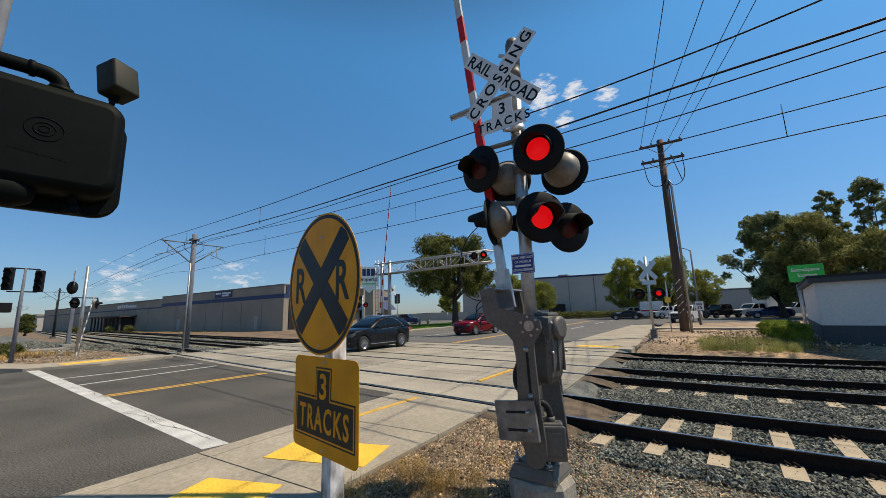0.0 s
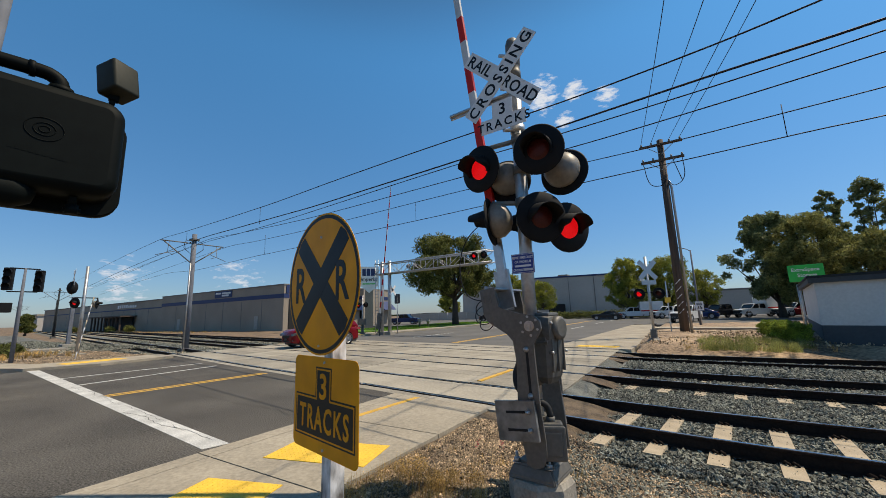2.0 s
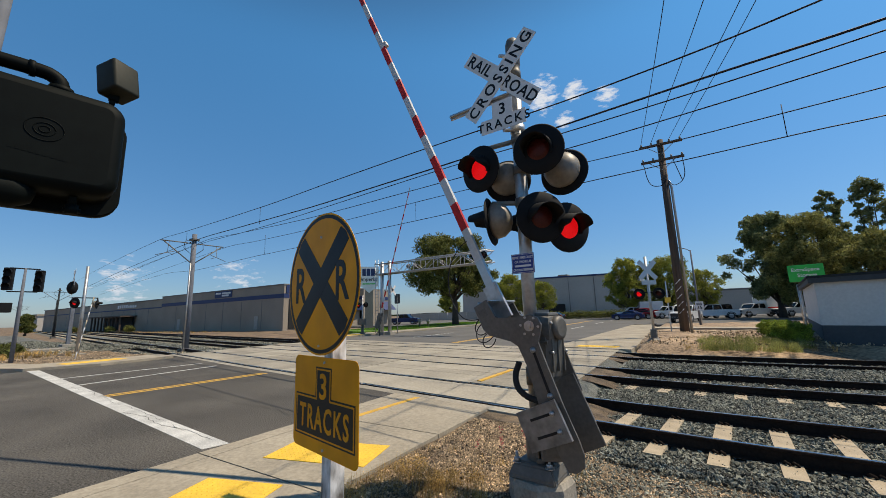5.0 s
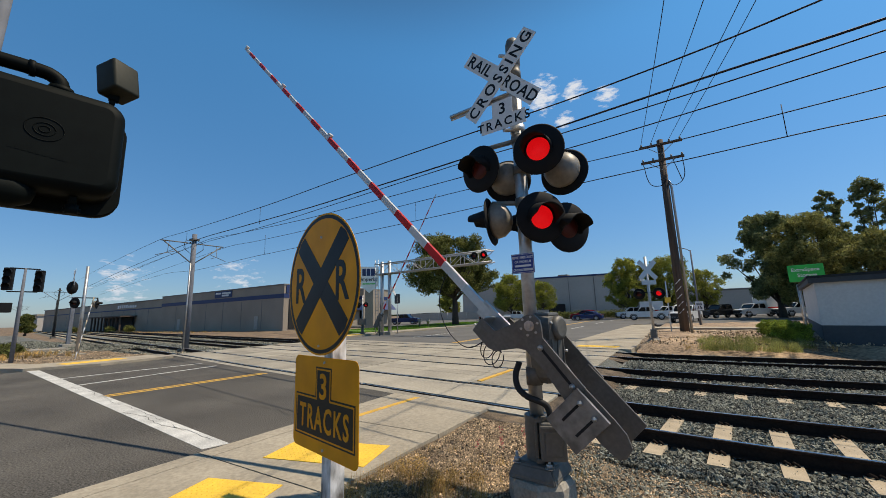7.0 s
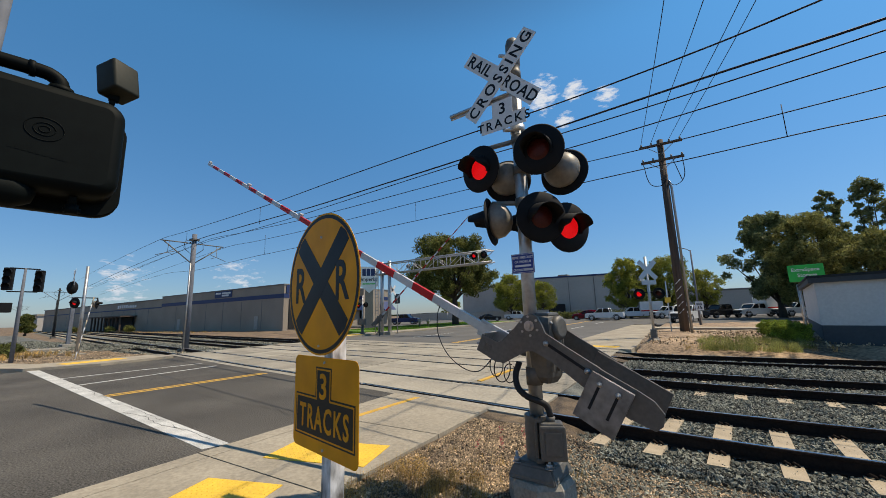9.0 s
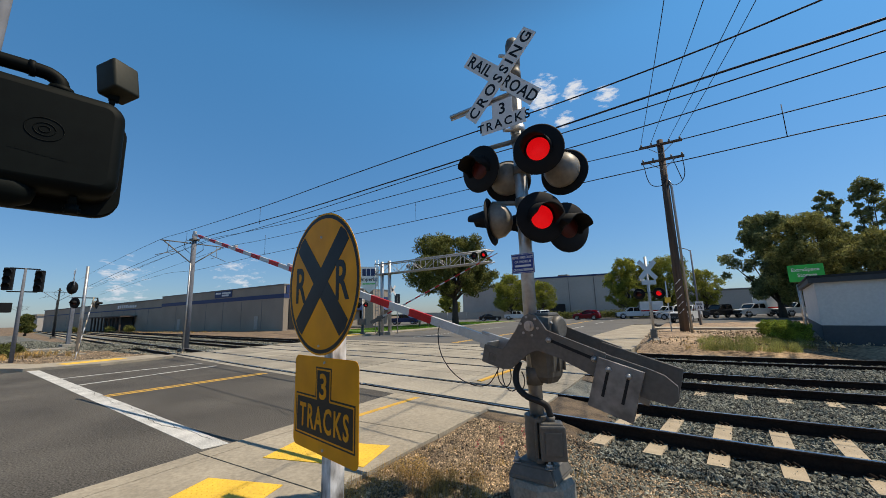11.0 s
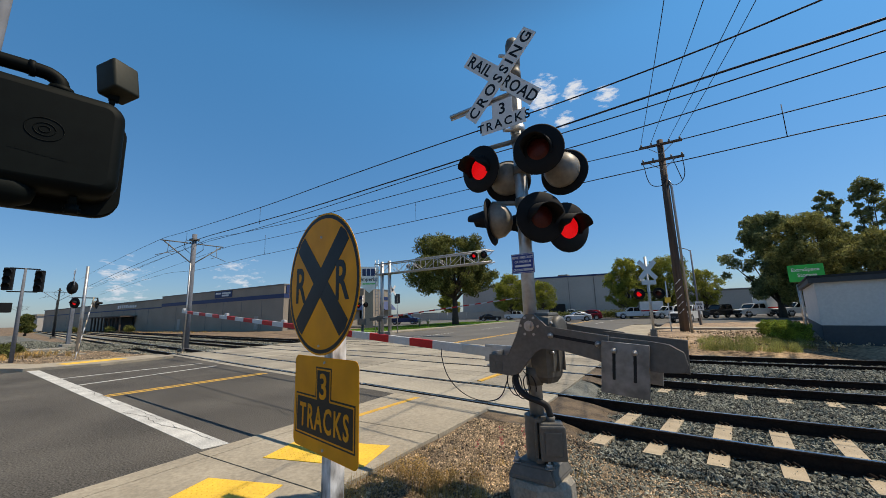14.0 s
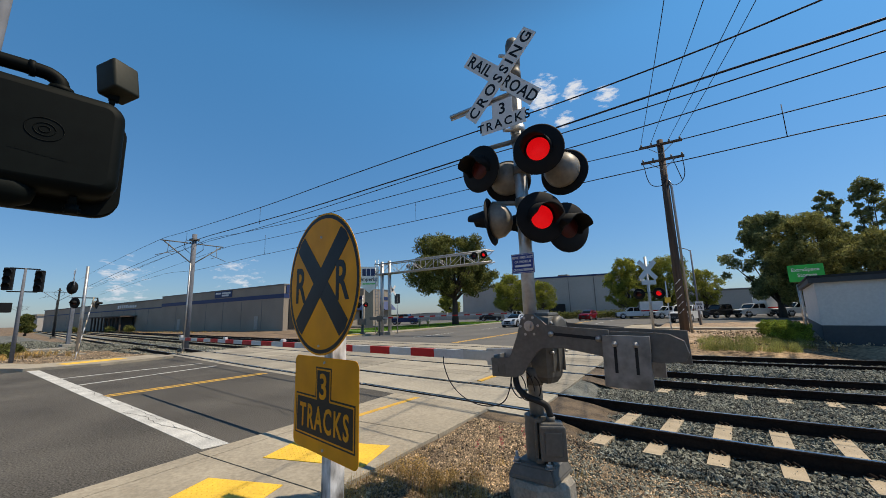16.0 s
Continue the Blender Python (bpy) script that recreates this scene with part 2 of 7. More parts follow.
M_SIGNFACE = mat("white_plastic_sign_face", (0.84, 0.84, 0.82), 0.5, 0, 0.05, 6, 1, 0.0)
M_CARGLASS = glass_mat("car_glass", (0.006, 0.008, 0.009))
M_CHROME = mat("chrome", (0.7, 0.7, 0.72), 0.12, 1.0, 0.05, 5, 1, 0.0)
M_PLASTIC = mat("black_trim", (0.02, 0.02, 0.021), 0.6, 0, 0.2, 30, 4, 0.1)
M_HEADL = mat("headlamp_glass", (0.07, 0.075, 0.08), 0.15, 0.0, 0.3, 20, 8, 0.0, spec=0.4)
M_TAILL = mat("tail_lamp", (0.30, 0.06, 0.06), 0.15, 0, 0.2, 20, 8, 0.0)


def paint(name, col):
    return mat(name, col, 0.22, 0.0, 0.06, 60, 2, 0.0, coat=0.25, spec=0.22)


M_DKPOLE = mat("dull_blue_grey_steel", (0.15, 0.16, 0.185), 0.75, 0.0, 0.2, 12, 3, 0.1, 0.003, spec=0.15)
M_CARDARK = paint("blue_grey_car_paint", (0.005, 0.008, 0.014))
M_CARRED = paint("red_car_paint", (0.15, 0.001, 0.006))
M_CARWHITE = paint("white_car_paint", (0.68, 0.69, 0.70))
M_CARBLACK = paint("black_car_paint", (0.012, 0.013, 0.016))
M_CARBLUE = paint("blue_car_paint", (0.015, 0.03, 0.11))
M_CARSILV = paint("silver_car_paint", (0.42, 0.45, 0.50))

# ---- mesh helpers ----


def box(bm, lo, hi, bevel=0.0):
    r = bmesh.ops.create_cube(bm, size=1.0)
    vs = r["verts"]
    for v in vs:
        v.co = Vector([lo[i] + (v.co[i] + 0.5) * (hi[i] - lo[i]) for i in range(3)])
    if bevel:
        es = list({e for v in vs for e in v.link_edges})
        bmesh.ops.bevel(bm, geom=es, offset=bevel, segments=2, affect="EDGES", profile=0.6)
    return vs


def tube(bm, pts, r, seg=10, cap=True):
    """A round bar along a line of points; r is one radius or one for each point."""
    pts = [Vector(p) for p in pts]
    rs = r if isinstance(r, (list, tuple)) else [r] * len(pts)
    rings = []
    side = None
    for i, p in enumerate(pts):
        d = (pts[min(i + 1, len(pts) - 1)] - pts[max(i - 1, 0)]).normalized()
        if side is None or abs(side.dot(d)) > 0.95:
            side = d.orthogonal().normalized()
        u = (side - d * side.dot(d)).normalized()
        side = u
        w = d.cross(u)
        rings.append([bm.verts.new(p + (u * math.cos(2 * math.pi * k / seg) + w * math.sin(2 * math.pi * k / seg)) * rs[i])
                      for k in range(seg)])
    for a, b in zip(rings, rings[1:]):
        for k in range(seg):
            f = bm.faces.new((a[k], a[(k + 1) % seg], b[(k + 1) % seg], b[k]))
            f.smooth = True
    if cap:
        bm.faces.new(rings[0][::-1])
        bm.faces.new(rings[-1])


def prism(bm, poly, axis, a, b):
    """A flat outline (list of 2D points) pushed from a to b along an axis (0, 1 or 2)."""
    def put(p, h):
        q = [p[0], p[1]]
        q.insert(axis, h)
        return bm.verts.new(q)
    A = [put(p, a) for p in poly]
    B = [put(p, b) for p in poly]
    n = len(poly)
    bm.faces.new(A[::-1])
    bm.faces.new(B)
    for i in range(n):
        bm.faces.new((A[i], A[(i + 1) % n], B[(i + 1) % n], B[i]))


def lathe(bm, prof, seg=28, axis="Y"):
    """A turned shape: (radius, height) pairs spun about an axis."""
    rings = []
    for r, h in prof:
        ring = []
        for k in range(seg):
            a = 2 * math.pi * k / seg
            x, y = r * math.cos(a), r * math.sin(a)
            co = {"Z": (x, y, h), "Y": (x, h, y), "X": (h, x, y)}[axis]
            ring.append(bm.verts.new(co))
        rings.append(ring)
    for a, b in zip(rings, rings[1:]):
        for k in range(seg):
            f = bm.faces.new((a[k], a[(k + 1) % seg], b[(k + 1) % seg], b[k]))
            f.smooth = True
    if prof[0] == prof[-1]:
        return
    for ring, flip in ((rings[0], True), (rings[-1], False)):
        if prof[0 if flip else -1][0] > 1e-4:
            bm.faces.new(ring[::-1] if flip else ring)


def finish(bm, recalc=True):
    if recalc:
        bmesh.ops.recalc_face_normals(bm, faces=bm.faces)
    me = bpy.data.meshes.new("mesh")
    bm.to_mesh(me)
    bm.free()
    return me


def part(name, bm, material, parent=None, label="", m=None):
    me = bm if isinstance(bm, bpy.types.Mesh) else finish(bm)
    if material and not me.materials:
        me.materials.append(material)
    ob = new(name, me)
    if parent:
        ob.parent = parent
    if m is not None:
        ob.matrix_local = m
    if label:
        ob["label"] = label
    return ob


def thing(name, label, category, m=None, group="", kind=""):
    ob = new(name)
    if m is not None:
        ob.matrix_world = m
    return tagged(ob, label, category, group, kind)


def solid(name, material, label, category, build, group="", kind="", m=None):
    bm = bmesh.new()
    build(bm)
    ob = part(name, bm, material, None, "", m)
    return tagged(ob, label, category, group, kind)


def pieces(verts, faces, material, name, smooth=False):
    me = bpy.data.meshes.new("mesh")
    me.from_pydata(verts, [], faces)
    me.materials.append(material)
    if smooth:
        me.polygons.foreach_set("use_smooth", [True] * len(me.polygons))
    return new(name, me)


LETTERS = {}


def lettering(s, height, spacing=1.0, thick=0.0008, stretch=1.0):
    """A mesh of capital letters, centred, standing in the XZ plane and facing -Y."""
    key = (s, height, spacing, stretch)
    if key in LETTERS:
        return LETTERS[key]
    cu = bpy.data.curves.new("letters", "FONT")
    cu.body, cu.size, cu.space_character = s, height / 0.72, spacing
    cu.align_x, cu.align_y = "CENTER", "CENTER"
    cu.extrude = thick
    cu.offset = height * 0.026
    cu.resolution_u = 3
    tmp = bpy.data.objects.new("letters", cu)
    scene.collection.objects.link(tmp)
    me = bpy.data.meshes.new_from_object(tmp.evaluated_get(bpy.context.evaluated_depsgraph_get()))
    bpy.data.objects.remove(tmp)
    bpy.data.curves.remove(cu)
    xs = [v.co.x for v in me.vertices] or [0]
    ys = [v.co.y for v in me.vertices] or [0]
    cx, cy = (min(xs) + max(xs)) / 2, (min(ys) + max(ys)) / 2
    for v in me.vertices:
        v.co = Vector(((v.co.x - cx) * stretch, -v.co.z, v.co.y - cy))
    me.materials.clear()
    LETTERS[key] = me
    return me


def letters_part(s, height, material, parent, x, y, z, roll=0, spacing=1.0, stretch=1.0, name="lettering"):
    me = lettering(s, height, spacing, stretch=stretch).copy()
    me.materials.append(material)
    return part(name, me, None, parent, "", pose(x, y, z, 0, roll, 0))


def smooth_line(pts, n=8):
    out = []
    for i in range(len(pts) - 1):
        p0, p1, p2, p3 = (Vector(pts[max(0, min(len(pts) - 1, j))]) for j in (i - 1, i, i + 1, i + 2))
        for k in range(n):
            u = k / n
            m1, m2 = (p2 - p0) * ((p2 - p1).length / max(1e-6, (p2 - p0).length)), (p3 - p1) * ((p2 - p1).length / max(1e-6, (p3 - p1).length))
            out.append(p1 * (2 * u ** 3 - 3 * u * u + 1) + m1 * (u ** 3 - 2 * u * u + u) + p2 * (-2 * u ** 3 + 3 * u * u) + m2 * (u ** 3 - u * u))
    out.append(Vector(pts[-1]))
    return out


# ---- ground, road, tracks ----
SLOPE = -0.17
TRACK_Y = (6.95, 11.12, 15.40)


def track_y(x, y0):
    """The centre line of a track: straight over the road, then easing round to the right."""
    if x <= -1:
        return y0 + SLOPE * x
    if x <= 3:
        return y0 + SLOPE * x + 0.02 * (x + 1) ** 2
    return track_y(3, y0) - 0.01 * (x - 3)


def slab(bm, quad, z0, z1):
    prism(bm, quad, 2, z0, z1)


def strip_quad(x0, x1, y0, a, b):
    """A piece of ground between two offsets from a track's centre line."""
    return [(x0, track_y(x0, y0) + a), (x1, track_y(x1, y0) + a), (x1, track_y(x1, y0) + b), (x0, track_y(x0, y0) + b)]


def ground_sheet(bm):
    n = 90
    rng = [math.copysign(abs(i / n) ** 2.6, i) * 2600 for i in range(-n, n + 1)]
    vs = []
    for y in rng:
        row = []
        for x in rng:
            z = -0.26 + 0.05 * noise.noise((x * 0.25, y * 0.25, 0)) * min(1, 40 / (1 + abs(x) + abs(y)))
            row.append(bm.verts.new((x - 4, y + 8, z)))
        vs.append(row)
    for i in range(2 * n):
        for j in range(2 * n):
            bm.faces.new((vs[i][j], vs[i][j + 1], vs[i + 1][j + 1], vs[i + 1][j]))


solid("ground", M_DIRT, "dry brown earth reaching to the horizon", "ground", ground_sheet, kind="structure")

ROAD_L, ROAD_R = -21.4, -5.45


def road_near(bm):
    y1 = lambda x: track_y(x, TRACK_Y[0]) - 1.13
    slab(bm, [(ROAD_L, -60), (ROAD_R, -60), (ROAD_R, y1(ROAD_R)), (ROAD_L, y1(ROAD_L))], -0.3, 0.0)


def road_far(bm):
    y1 = lambda x: track_y(x, TRACK_Y[2]) + 1.78
    slab(bm, [(-23.4, y1(-23.4)), (-5.2, y1(-5.2)), (-4.2, 46), (6, 52), (30, 60), (30, 84), (-2, 84), (-6, 260), (-23, 260), (-23.6, 62), (-23.4, 40)], -0.3, 0.0)


solid("road", M_ASPHALT, "grey asphalt road with fine cracks before the crossing", "road", road_near, kind="structure")
solid("road", M_ASPHALT2, "sun-bleached asphalt road beyond the crossing", "road", road_far, kind="structure")
solid("parking_lot", M_ASPHALT2, "pale asphalt parking lot behind the lawn", "parking lot",
      lambda bm: slab(bm, [(-75, 50), (-33, 50), (-33, 62), (-24, 66), (-24, 120), (-75, 120)], -0.3, -0.02), kind="structure")


def pavement_near(bm):
    y1 = lambda x: track_y(x, TRACK_Y[0]) - 1.13
    for a, b in ((-60, -2.2), (-2.18, -0.62), (-0.60, 0.93), (0.95, 2.72), (2.74, 4.72), (4.74, None)):
        for xa, xb in ((ROAD_R + 0.02, -5.155), (-5.14, -3.05)):
            q = [(xa, a), (xb, a), (xb, y1(xb) if b is None else b), (xa, y1(xa) if b is None else b)]
            slab(bm, q, -0.3, 0.022)


solid("pavement", M_CONC, "pale concrete pavement with cut joints beside the road", "pavement", pavement_near, kind="structure")


def pavement_far(bm):
    y1 = lambda x: track_y(x, TRACK_Y[2]) + 1.8
    slab(bm, [(-5.15, y1(-5.15)), (-1.8, y1(-1.8)), (-1.6, 24), (-2.2, 44), (-4.1, 44)], -0.3, 0.03)


solid("pavement", M_CONC, "pale concrete pavement beyond the tracks", "pavement", pavement_far, kind="structure")
solid("pavement", M_CONC, "pale concrete pavement on the opposite side of the road", "pavement",
      lambda bm: slab(bm, [(-90, -3.2), (-40, -0.9), (ROAD_L - 0.05, 4.2), (ROAD_L + 1.0, 6.2), (ROAD_L + 0.6, 9.0), (ROAD_L - 1.4, 9.2), (ROAD_L - 2.0, 5.0), (-40, 0.9), (-90, -1.4)], -0.3, 0.10),
      kind="structure")
solid("pavement", M_CONC, "pale concrete pavement along the lawn", "pavement",
      lambda bm: slab(bm, [(-26.5, 21.8), (-23.5, 21.2), (-23.5, 40), (-23.7, 62), (-25.4, 62), (-25.6, 40), (-26.4, 30)], -0.3, 0.12),
      kind="structure")

# painted lines
line_w = thing("stop_line", "cracked white stop line painted across the road", "road marking", kind="structure")


def stripes(parent, quads, material, z=0.004):
    for q in quads:
        bm = bmesh.new()
        slab(bm, q, -0.05, z)
        part("painted_line", bm, material, parent)


stripes(line_w, [[(-21.4, 4.30), (-5.60, 2.86), (-5.50, 3.17), (-21.4, 4.62)]], M_WHITE)
lane = thing("lane_lines", "worn white lane lines painted on the asphalt", "road marking", kind="structure")
stripes(lane, [[(-14.75, 3.98), (-14.63, 3.98), (-15.1, 8.05), (-15.22, 8.05)],
               [(-17.15, 4.15), (-17.03, 4.15), (-16.6, 8.25), (-16.72, 8.25)]], M_WHITE)
stripes(lane, [[(x0, y), (x0 + 0.13, y), (x0 + 0.13, y + 6), (x0, y + 6)] for x0 in (-8.6, -17.6) for y in (24, 36, 48, 60)], M_WHITE)
cl = thing("centre_line", "double yellow centre line painted on the asphalt", "road marking", kind="structure")
stripes(cl, [[(-11.94 + d, 3.70), (-11.83 + d, 3.70), (-11.44 + d, 7.55), (-11.55 + d, 7.55)] for d in (0, 0.22)], M_YELLOW)
stripes(cl, [[(-11.6 + d, 19.6), (-11.48 + d, 19.6), (-11.5 + d, 62), (-11.62 + d, 62)] for d in (0, 0.24)], M_YELLOW)
edge = thing("edge_line", "yellow edge line painted on the pavement", "road marking", kind="structure")
stripes(edge, [[(-4.92, 4.6), (-4.80, 4.6), (-4.66, 6.55), (-4.78, 6.55)], [(-4.46, 8.75), (-4.34, 8.75), (-4.28, 10.75), (-4.40, 10.75)],
               [(-4.2, 13.0), (-4.08, 13.0), (-4.0, 15.2), (-4.12, 15.2)]], M_YELLOW, 0.027)


def tactile(cx, cy, w, d, rz, z):
    t = thing("tactile_pad", "yellow tactile paving pad with raised domes", "tactile paving", pose(cx, cy, z, 0, 0, rz), "yellow tactile pads")
    bm = bmesh.new()
    box(bm, (-w / 2, -d / 2, -0.05), (w / 2, d / 2, 0.006), 0.002)
    part("mat", bm, M_TACT, t)
    vs, fs = [], []
    nx, ny = int(w / 0.06), int(d / 0.06)
    for i in range(nx):
        for j in range(ny):
            x, y = -w / 2 + (i + 0.5) * w / nx, -d / 2 + (j + 0.5) * d / ny
            b = len(vs)
            for r, h in ((0.0125, 0.006), (0.007, 0.0105)):
                for k in range(6):
                    vs.append((x + r * math.cos(k * math.pi / 3), y + r * math.sin(k * math.pi / 3), h))
            for k in range(6):
                fs.append((b + k, b + (k + 1) % 6, b + 6 + (k + 1) % 6, b + 6 + k))
            fs.append(tuple(b + 6 + k for k in range(6)))
    o = pieces(vs, fs, M_TACT, "domes")
    o.parent = t
    o["kind"] = "stuff"
    return t


tactile(-3.93, 3.53, 1.36, 0.70, 15, 0.024)
tactile(-3.95, 2.22, 0.92, 0.62, 17, 0.024)
tactile(-22.0, 6.4, 0.9, 2.1, 6, 0.102)
tactile(-3.3, 18.6, 1.8, 0.7, -8, 0.032)
tactile(-24.6, 24.6, 1.4, 2.2, 0, 0.122)

# beds of the tracks
bed = thing("track_bed", "grey crushed-stone ballast bed under the three tracks", "ballast", kind="structure")


def bed_part(x0, x1, z):
    bm = bmesh.new()
    n = 40
    cols = []
    for i in range(n + 1):
        x = x0 + (x1 - x0) * i / n
        ys = [track_y(x, TRACK_Y[0]) - 2.1, track_y(x, TRACK_Y[0]) - 1.5, track_y(x, TRACK_Y[2]) + 1.6, track_y(x, TRACK_Y[2]) + 2.4]
        cols.append([bm.verts.new((x, y, zz)) for y, zz in zip(ys, (z - 0.12, z, z, z - 0.12))])
    for a, b in zip(cols, cols[1:]):
        for k in range(3):
            bm.faces.new((a[k], b[k], b[k + 1], a[k + 1]))
    part("bed", bm, M_BED, bed)


bed_part(-2.3, 60, -0.20)
bed_part(-320, -23.2, -0.20)
bm = bmesh.new()
cols = []
for i in range(50):
    x = -1.7 + 0.5 * i
    cols.append([bm.verts.new((x, track_y(x, TRACK_Y[1]) + d, z)) for d, z in ((1.0, -0.21), (1.5, -0.09), (2.9, -0.07), (3.35, -0.12))])
for ca, cb in zip(cols, cols[1:]):
    for k in range(3):
        bm.faces.new((ca[k], cb[k], cb[k + 1], ca[k + 1]))
part("bed", bm, M_BED, bed)

# the earth bank round the gate post
def bank_z(x, y):
    """Height of the earth beside the near track."""
    dip = 0.012 + 0.19 * max(0, min(1, (y - 3.9) / 1.2)) * max(0, min(1, (x + 1.95) / 1.0))
    return -0.006 + 0.035 * noise.noise((x * 0.9, y * 0.9, 3)) - dip


def bank(bm):
    cols = []
    for i in range(61):
        x = -3.04 + i * 0.25
        ytop = track_y(x, TRACK_Y[0]) - 1.16 if x < -1.9 else track_y(x, TRACK_Y[0]) - 1.55
        ys = [-12, -6, -2, 0, 0.8] + [1.2 + k * (ytop - 1.2) / 24 for k in range(25)]
        cols.append([bm.verts.new((x, y, bank_z(x, y))) for y in ys])
    for a, b in zip(cols, cols[1:]):
        for k in range(len(a) - 1):
            f = bm.faces.new((a[k], b[k], b[k + 1], a[k + 1]))
            f.smooth = True


solid("gravel_bank", M_SOIL, "brown earth and gravel beside the pavement", "ground", bank, kind="structure")
solid("verge", M_VERGE, "bare dry earth verge beside the tracks", "ground",
      lambda bm: slab(bm, [(-62, 0.2), (-40, 1.0), (-23.5, 5.2), (-22.9, 9.0), (-26, 9.1), (-33, 9.4), (-40, 7.6), (-62, 6.0)], -0.3, 0.05), kind="structure")
solid("ballast_shoulder", M_BED, "grey crushed stone beside the far track", "ballast",
      lambda bm: slab(bm, [(-110, 2.0), (-62, 5.4), (-40, 7.2), (-32.5, 9.2), (-36, 10.4), (-62, 13.5), (-110, 19.5)], -0.3, 0.02), kind="structure")


def far_verge(bm):
    cols = []
    for i in range(70):
        x = -1.7 + i * 0.5
        col = []
        for y, zz in ((track_y(x, 17.55), -0.2), (18.6, 0.12), (20.0, 0.30), (22, 0.34), (26, 0.30), (34, 0.2), (46, 0.05)):
            z = zz + 0.09 * noise.noise((x * 0.8, y * 0.8, 7)) * (zz > 0) - 0.25 * (x < -1.4)
            col.append(bm.verts.new((x, y, z)))
        cols.append(col)
    for a, b in zip(cols, cols[1:]):
        for k in range(len(a) - 1):
            f = bm.faces.new((a[k], b[k], b[k + 1], a[k + 1]))
            f.smooth = True


solid("earth_bank", M_EARTH, "dry brown earth bank below the small block building", "ground", far_verge, kind="structure")
solid("driveway", M_CONC, "grey concrete driveway strip across the earth bank", "driveway",
      lambda bm: slab(bm, [(-1.6, 29.0), (6.4, 27.6), (6.4, 29.2), (-1.6, 31.0)], -0.2, 0.36), kind="structure")

# tracks
for ti, y0 in enumerate(TRACK_Y):
    tr = thing("railway_track", "railway track with dark rails on concrete ties", "railway track", group="railway tracks", kind="structure")
    xs = [-320, -200, -140, -100, -70, -50, -40, -32, -24, -16, -8, -4, -2] + [-1 + 0.5 * i for i in range(10)] + [6, 10, 20, 60]
    for side in (-1, 1):
        prof = [(-0.068, -0.172), (0.068, -0.172), (0.068, -0.158), (0.012, -0.145), (0.012, -0.045), (0.036, -0.03), (0.036, -0.006),
                (0.03, -0.001), (-0.03, -0.001), (-0.036, -0.006), (-0.036, -0.03), (-0.012, -0.045), (-0.012, -0.145), (-0.068, -0.158)]
        for nm, pr, mt in (("rail", prof, M_RAIL), ("running_band", [(-0.02, -0.0015), (0.024, -0.0015), (0.024, 0.0005), (-0.02, 0.0005)], M_RAILTOP)):
            bm = bmesh.new()
            rings = []
            for x in xs:
                off = side * 0.735
                rings.append([bm.verts.new((x, track_y(x, y0) + (off + p) * 1.0143, z + 0.004)) for p, z in pr])
            k = len(pr)
            for a, b in zip(rings, rings[1:]):
                for i in range(k):
                    bm.faces.new((a[i], a[(i + 1) % k], b[(i + 1) % k], b[i]))
            o = part(nm, bm, mt, tr if nm == "rail" else rail_ob)
            rail_ob = o if nm == "rail" else rail_ob
    # ties
    bm = bmesh.new()
    prism(bm, [(-0.13, -0.2), (0.13, -0.2), (0.105, 0.0), (-0.105, 0.0)], 1, -1.28, 1.28)
    tie_me = finish(bm)
    tie_me.materials.append(M_TIE)
    bm = bmesh.new()
    for s in (-1, 1):
        for e in (-1, 1):
            yy = s * 0.735 + e * 0.10
            for dx in (-0.045, 0.03):
                tube(bm, [(dx - 0.025, yy - 0.03 * e, 0.006), (dx - 0.01, yy, 0.034), (dx + 0.025, yy + 0.03 * e, 0.022), (dx + 0.03, yy + 0.015 * e, 0.0)], 0.016, 5)
    clip_me = finish(bm)
    clip_me.materials.append(M_RAIL)
    x = -0.96
    while x < 9:
        a = math.degrees(math.atan2(track_y(x + 0.1, y0) - track_y(x - 0.1, y0), 0.2))
        o = part("tie", tie_me, None, tr, "", pose(x, track_y(x, y0), (-0.148, -0.158, -0.19)[ti], 0, 0, a))
        part("rail_clip", clip_me, None, o)
        x += 0.648
    vs, fs = [], []
    x = -24.2
    while x > -110:
        yy = track_y(x, y0)
        b = len(vs)
        vs += [(x - 0.11, yy - 1.28, -0.168), (x + 0.11, yy - 1.28, -0.168), (x + 0.11, yy + 1.28, -0.168), (x - 0.11, yy + 1.28, -0.168),
               (x - 0.13, yy - 1.28, -0.3), (x + 0.13, yy - 1.28, -0.3), (x + 0.13, yy + 1.28, -0.3), (x - 0.13, yy + 1.28, -0.3)]
        fs += [tuple(b + i for i in q) for q in ((0, 1, 2, 3), (0, 4, 5, 1), (2, 6, 7, 3), (1, 5, 6, 2), (3, 7, 4, 0))]
        x -= 0.648
    o = pieces(vs, fs, M_TIE, "far_ties")
    o.parent = tr
    o["kind"] = "stuff"

# concrete crossing panels
cross = thing("crossing_surface", "concrete panel level crossing laid round the rails", "level crossing", kind="structure")
bm = bmesh.new()
x0, x1 = -23.2, -2.25
slab(bm, [(x0, track_y(x0, TRACK_Y[0]) - 1.10), (x1, track_y(x1, TRACK_Y[0]) - 1.10), (x1, track_y(x1, TRACK_Y[2]) + 1.75), (x0, track_y(x0, TRACK_Y[2]) + 1.75)], -0.3, -0.05)
part("groove_base", bm, M_RUBBER, cross)
lanes = []
for ti, y0 in enumerate(TRACK_Y):
    lanes += [(y0, -1.12 if ti == 0 else -1.78, -0.85), (y0, -0.655, 0.655), (y0, 0.85, 1.78)]
    if ti < 2:
        lanes.append((y0, 1.80, TRACK_Y[ti + 1] - y0 - 1.80))
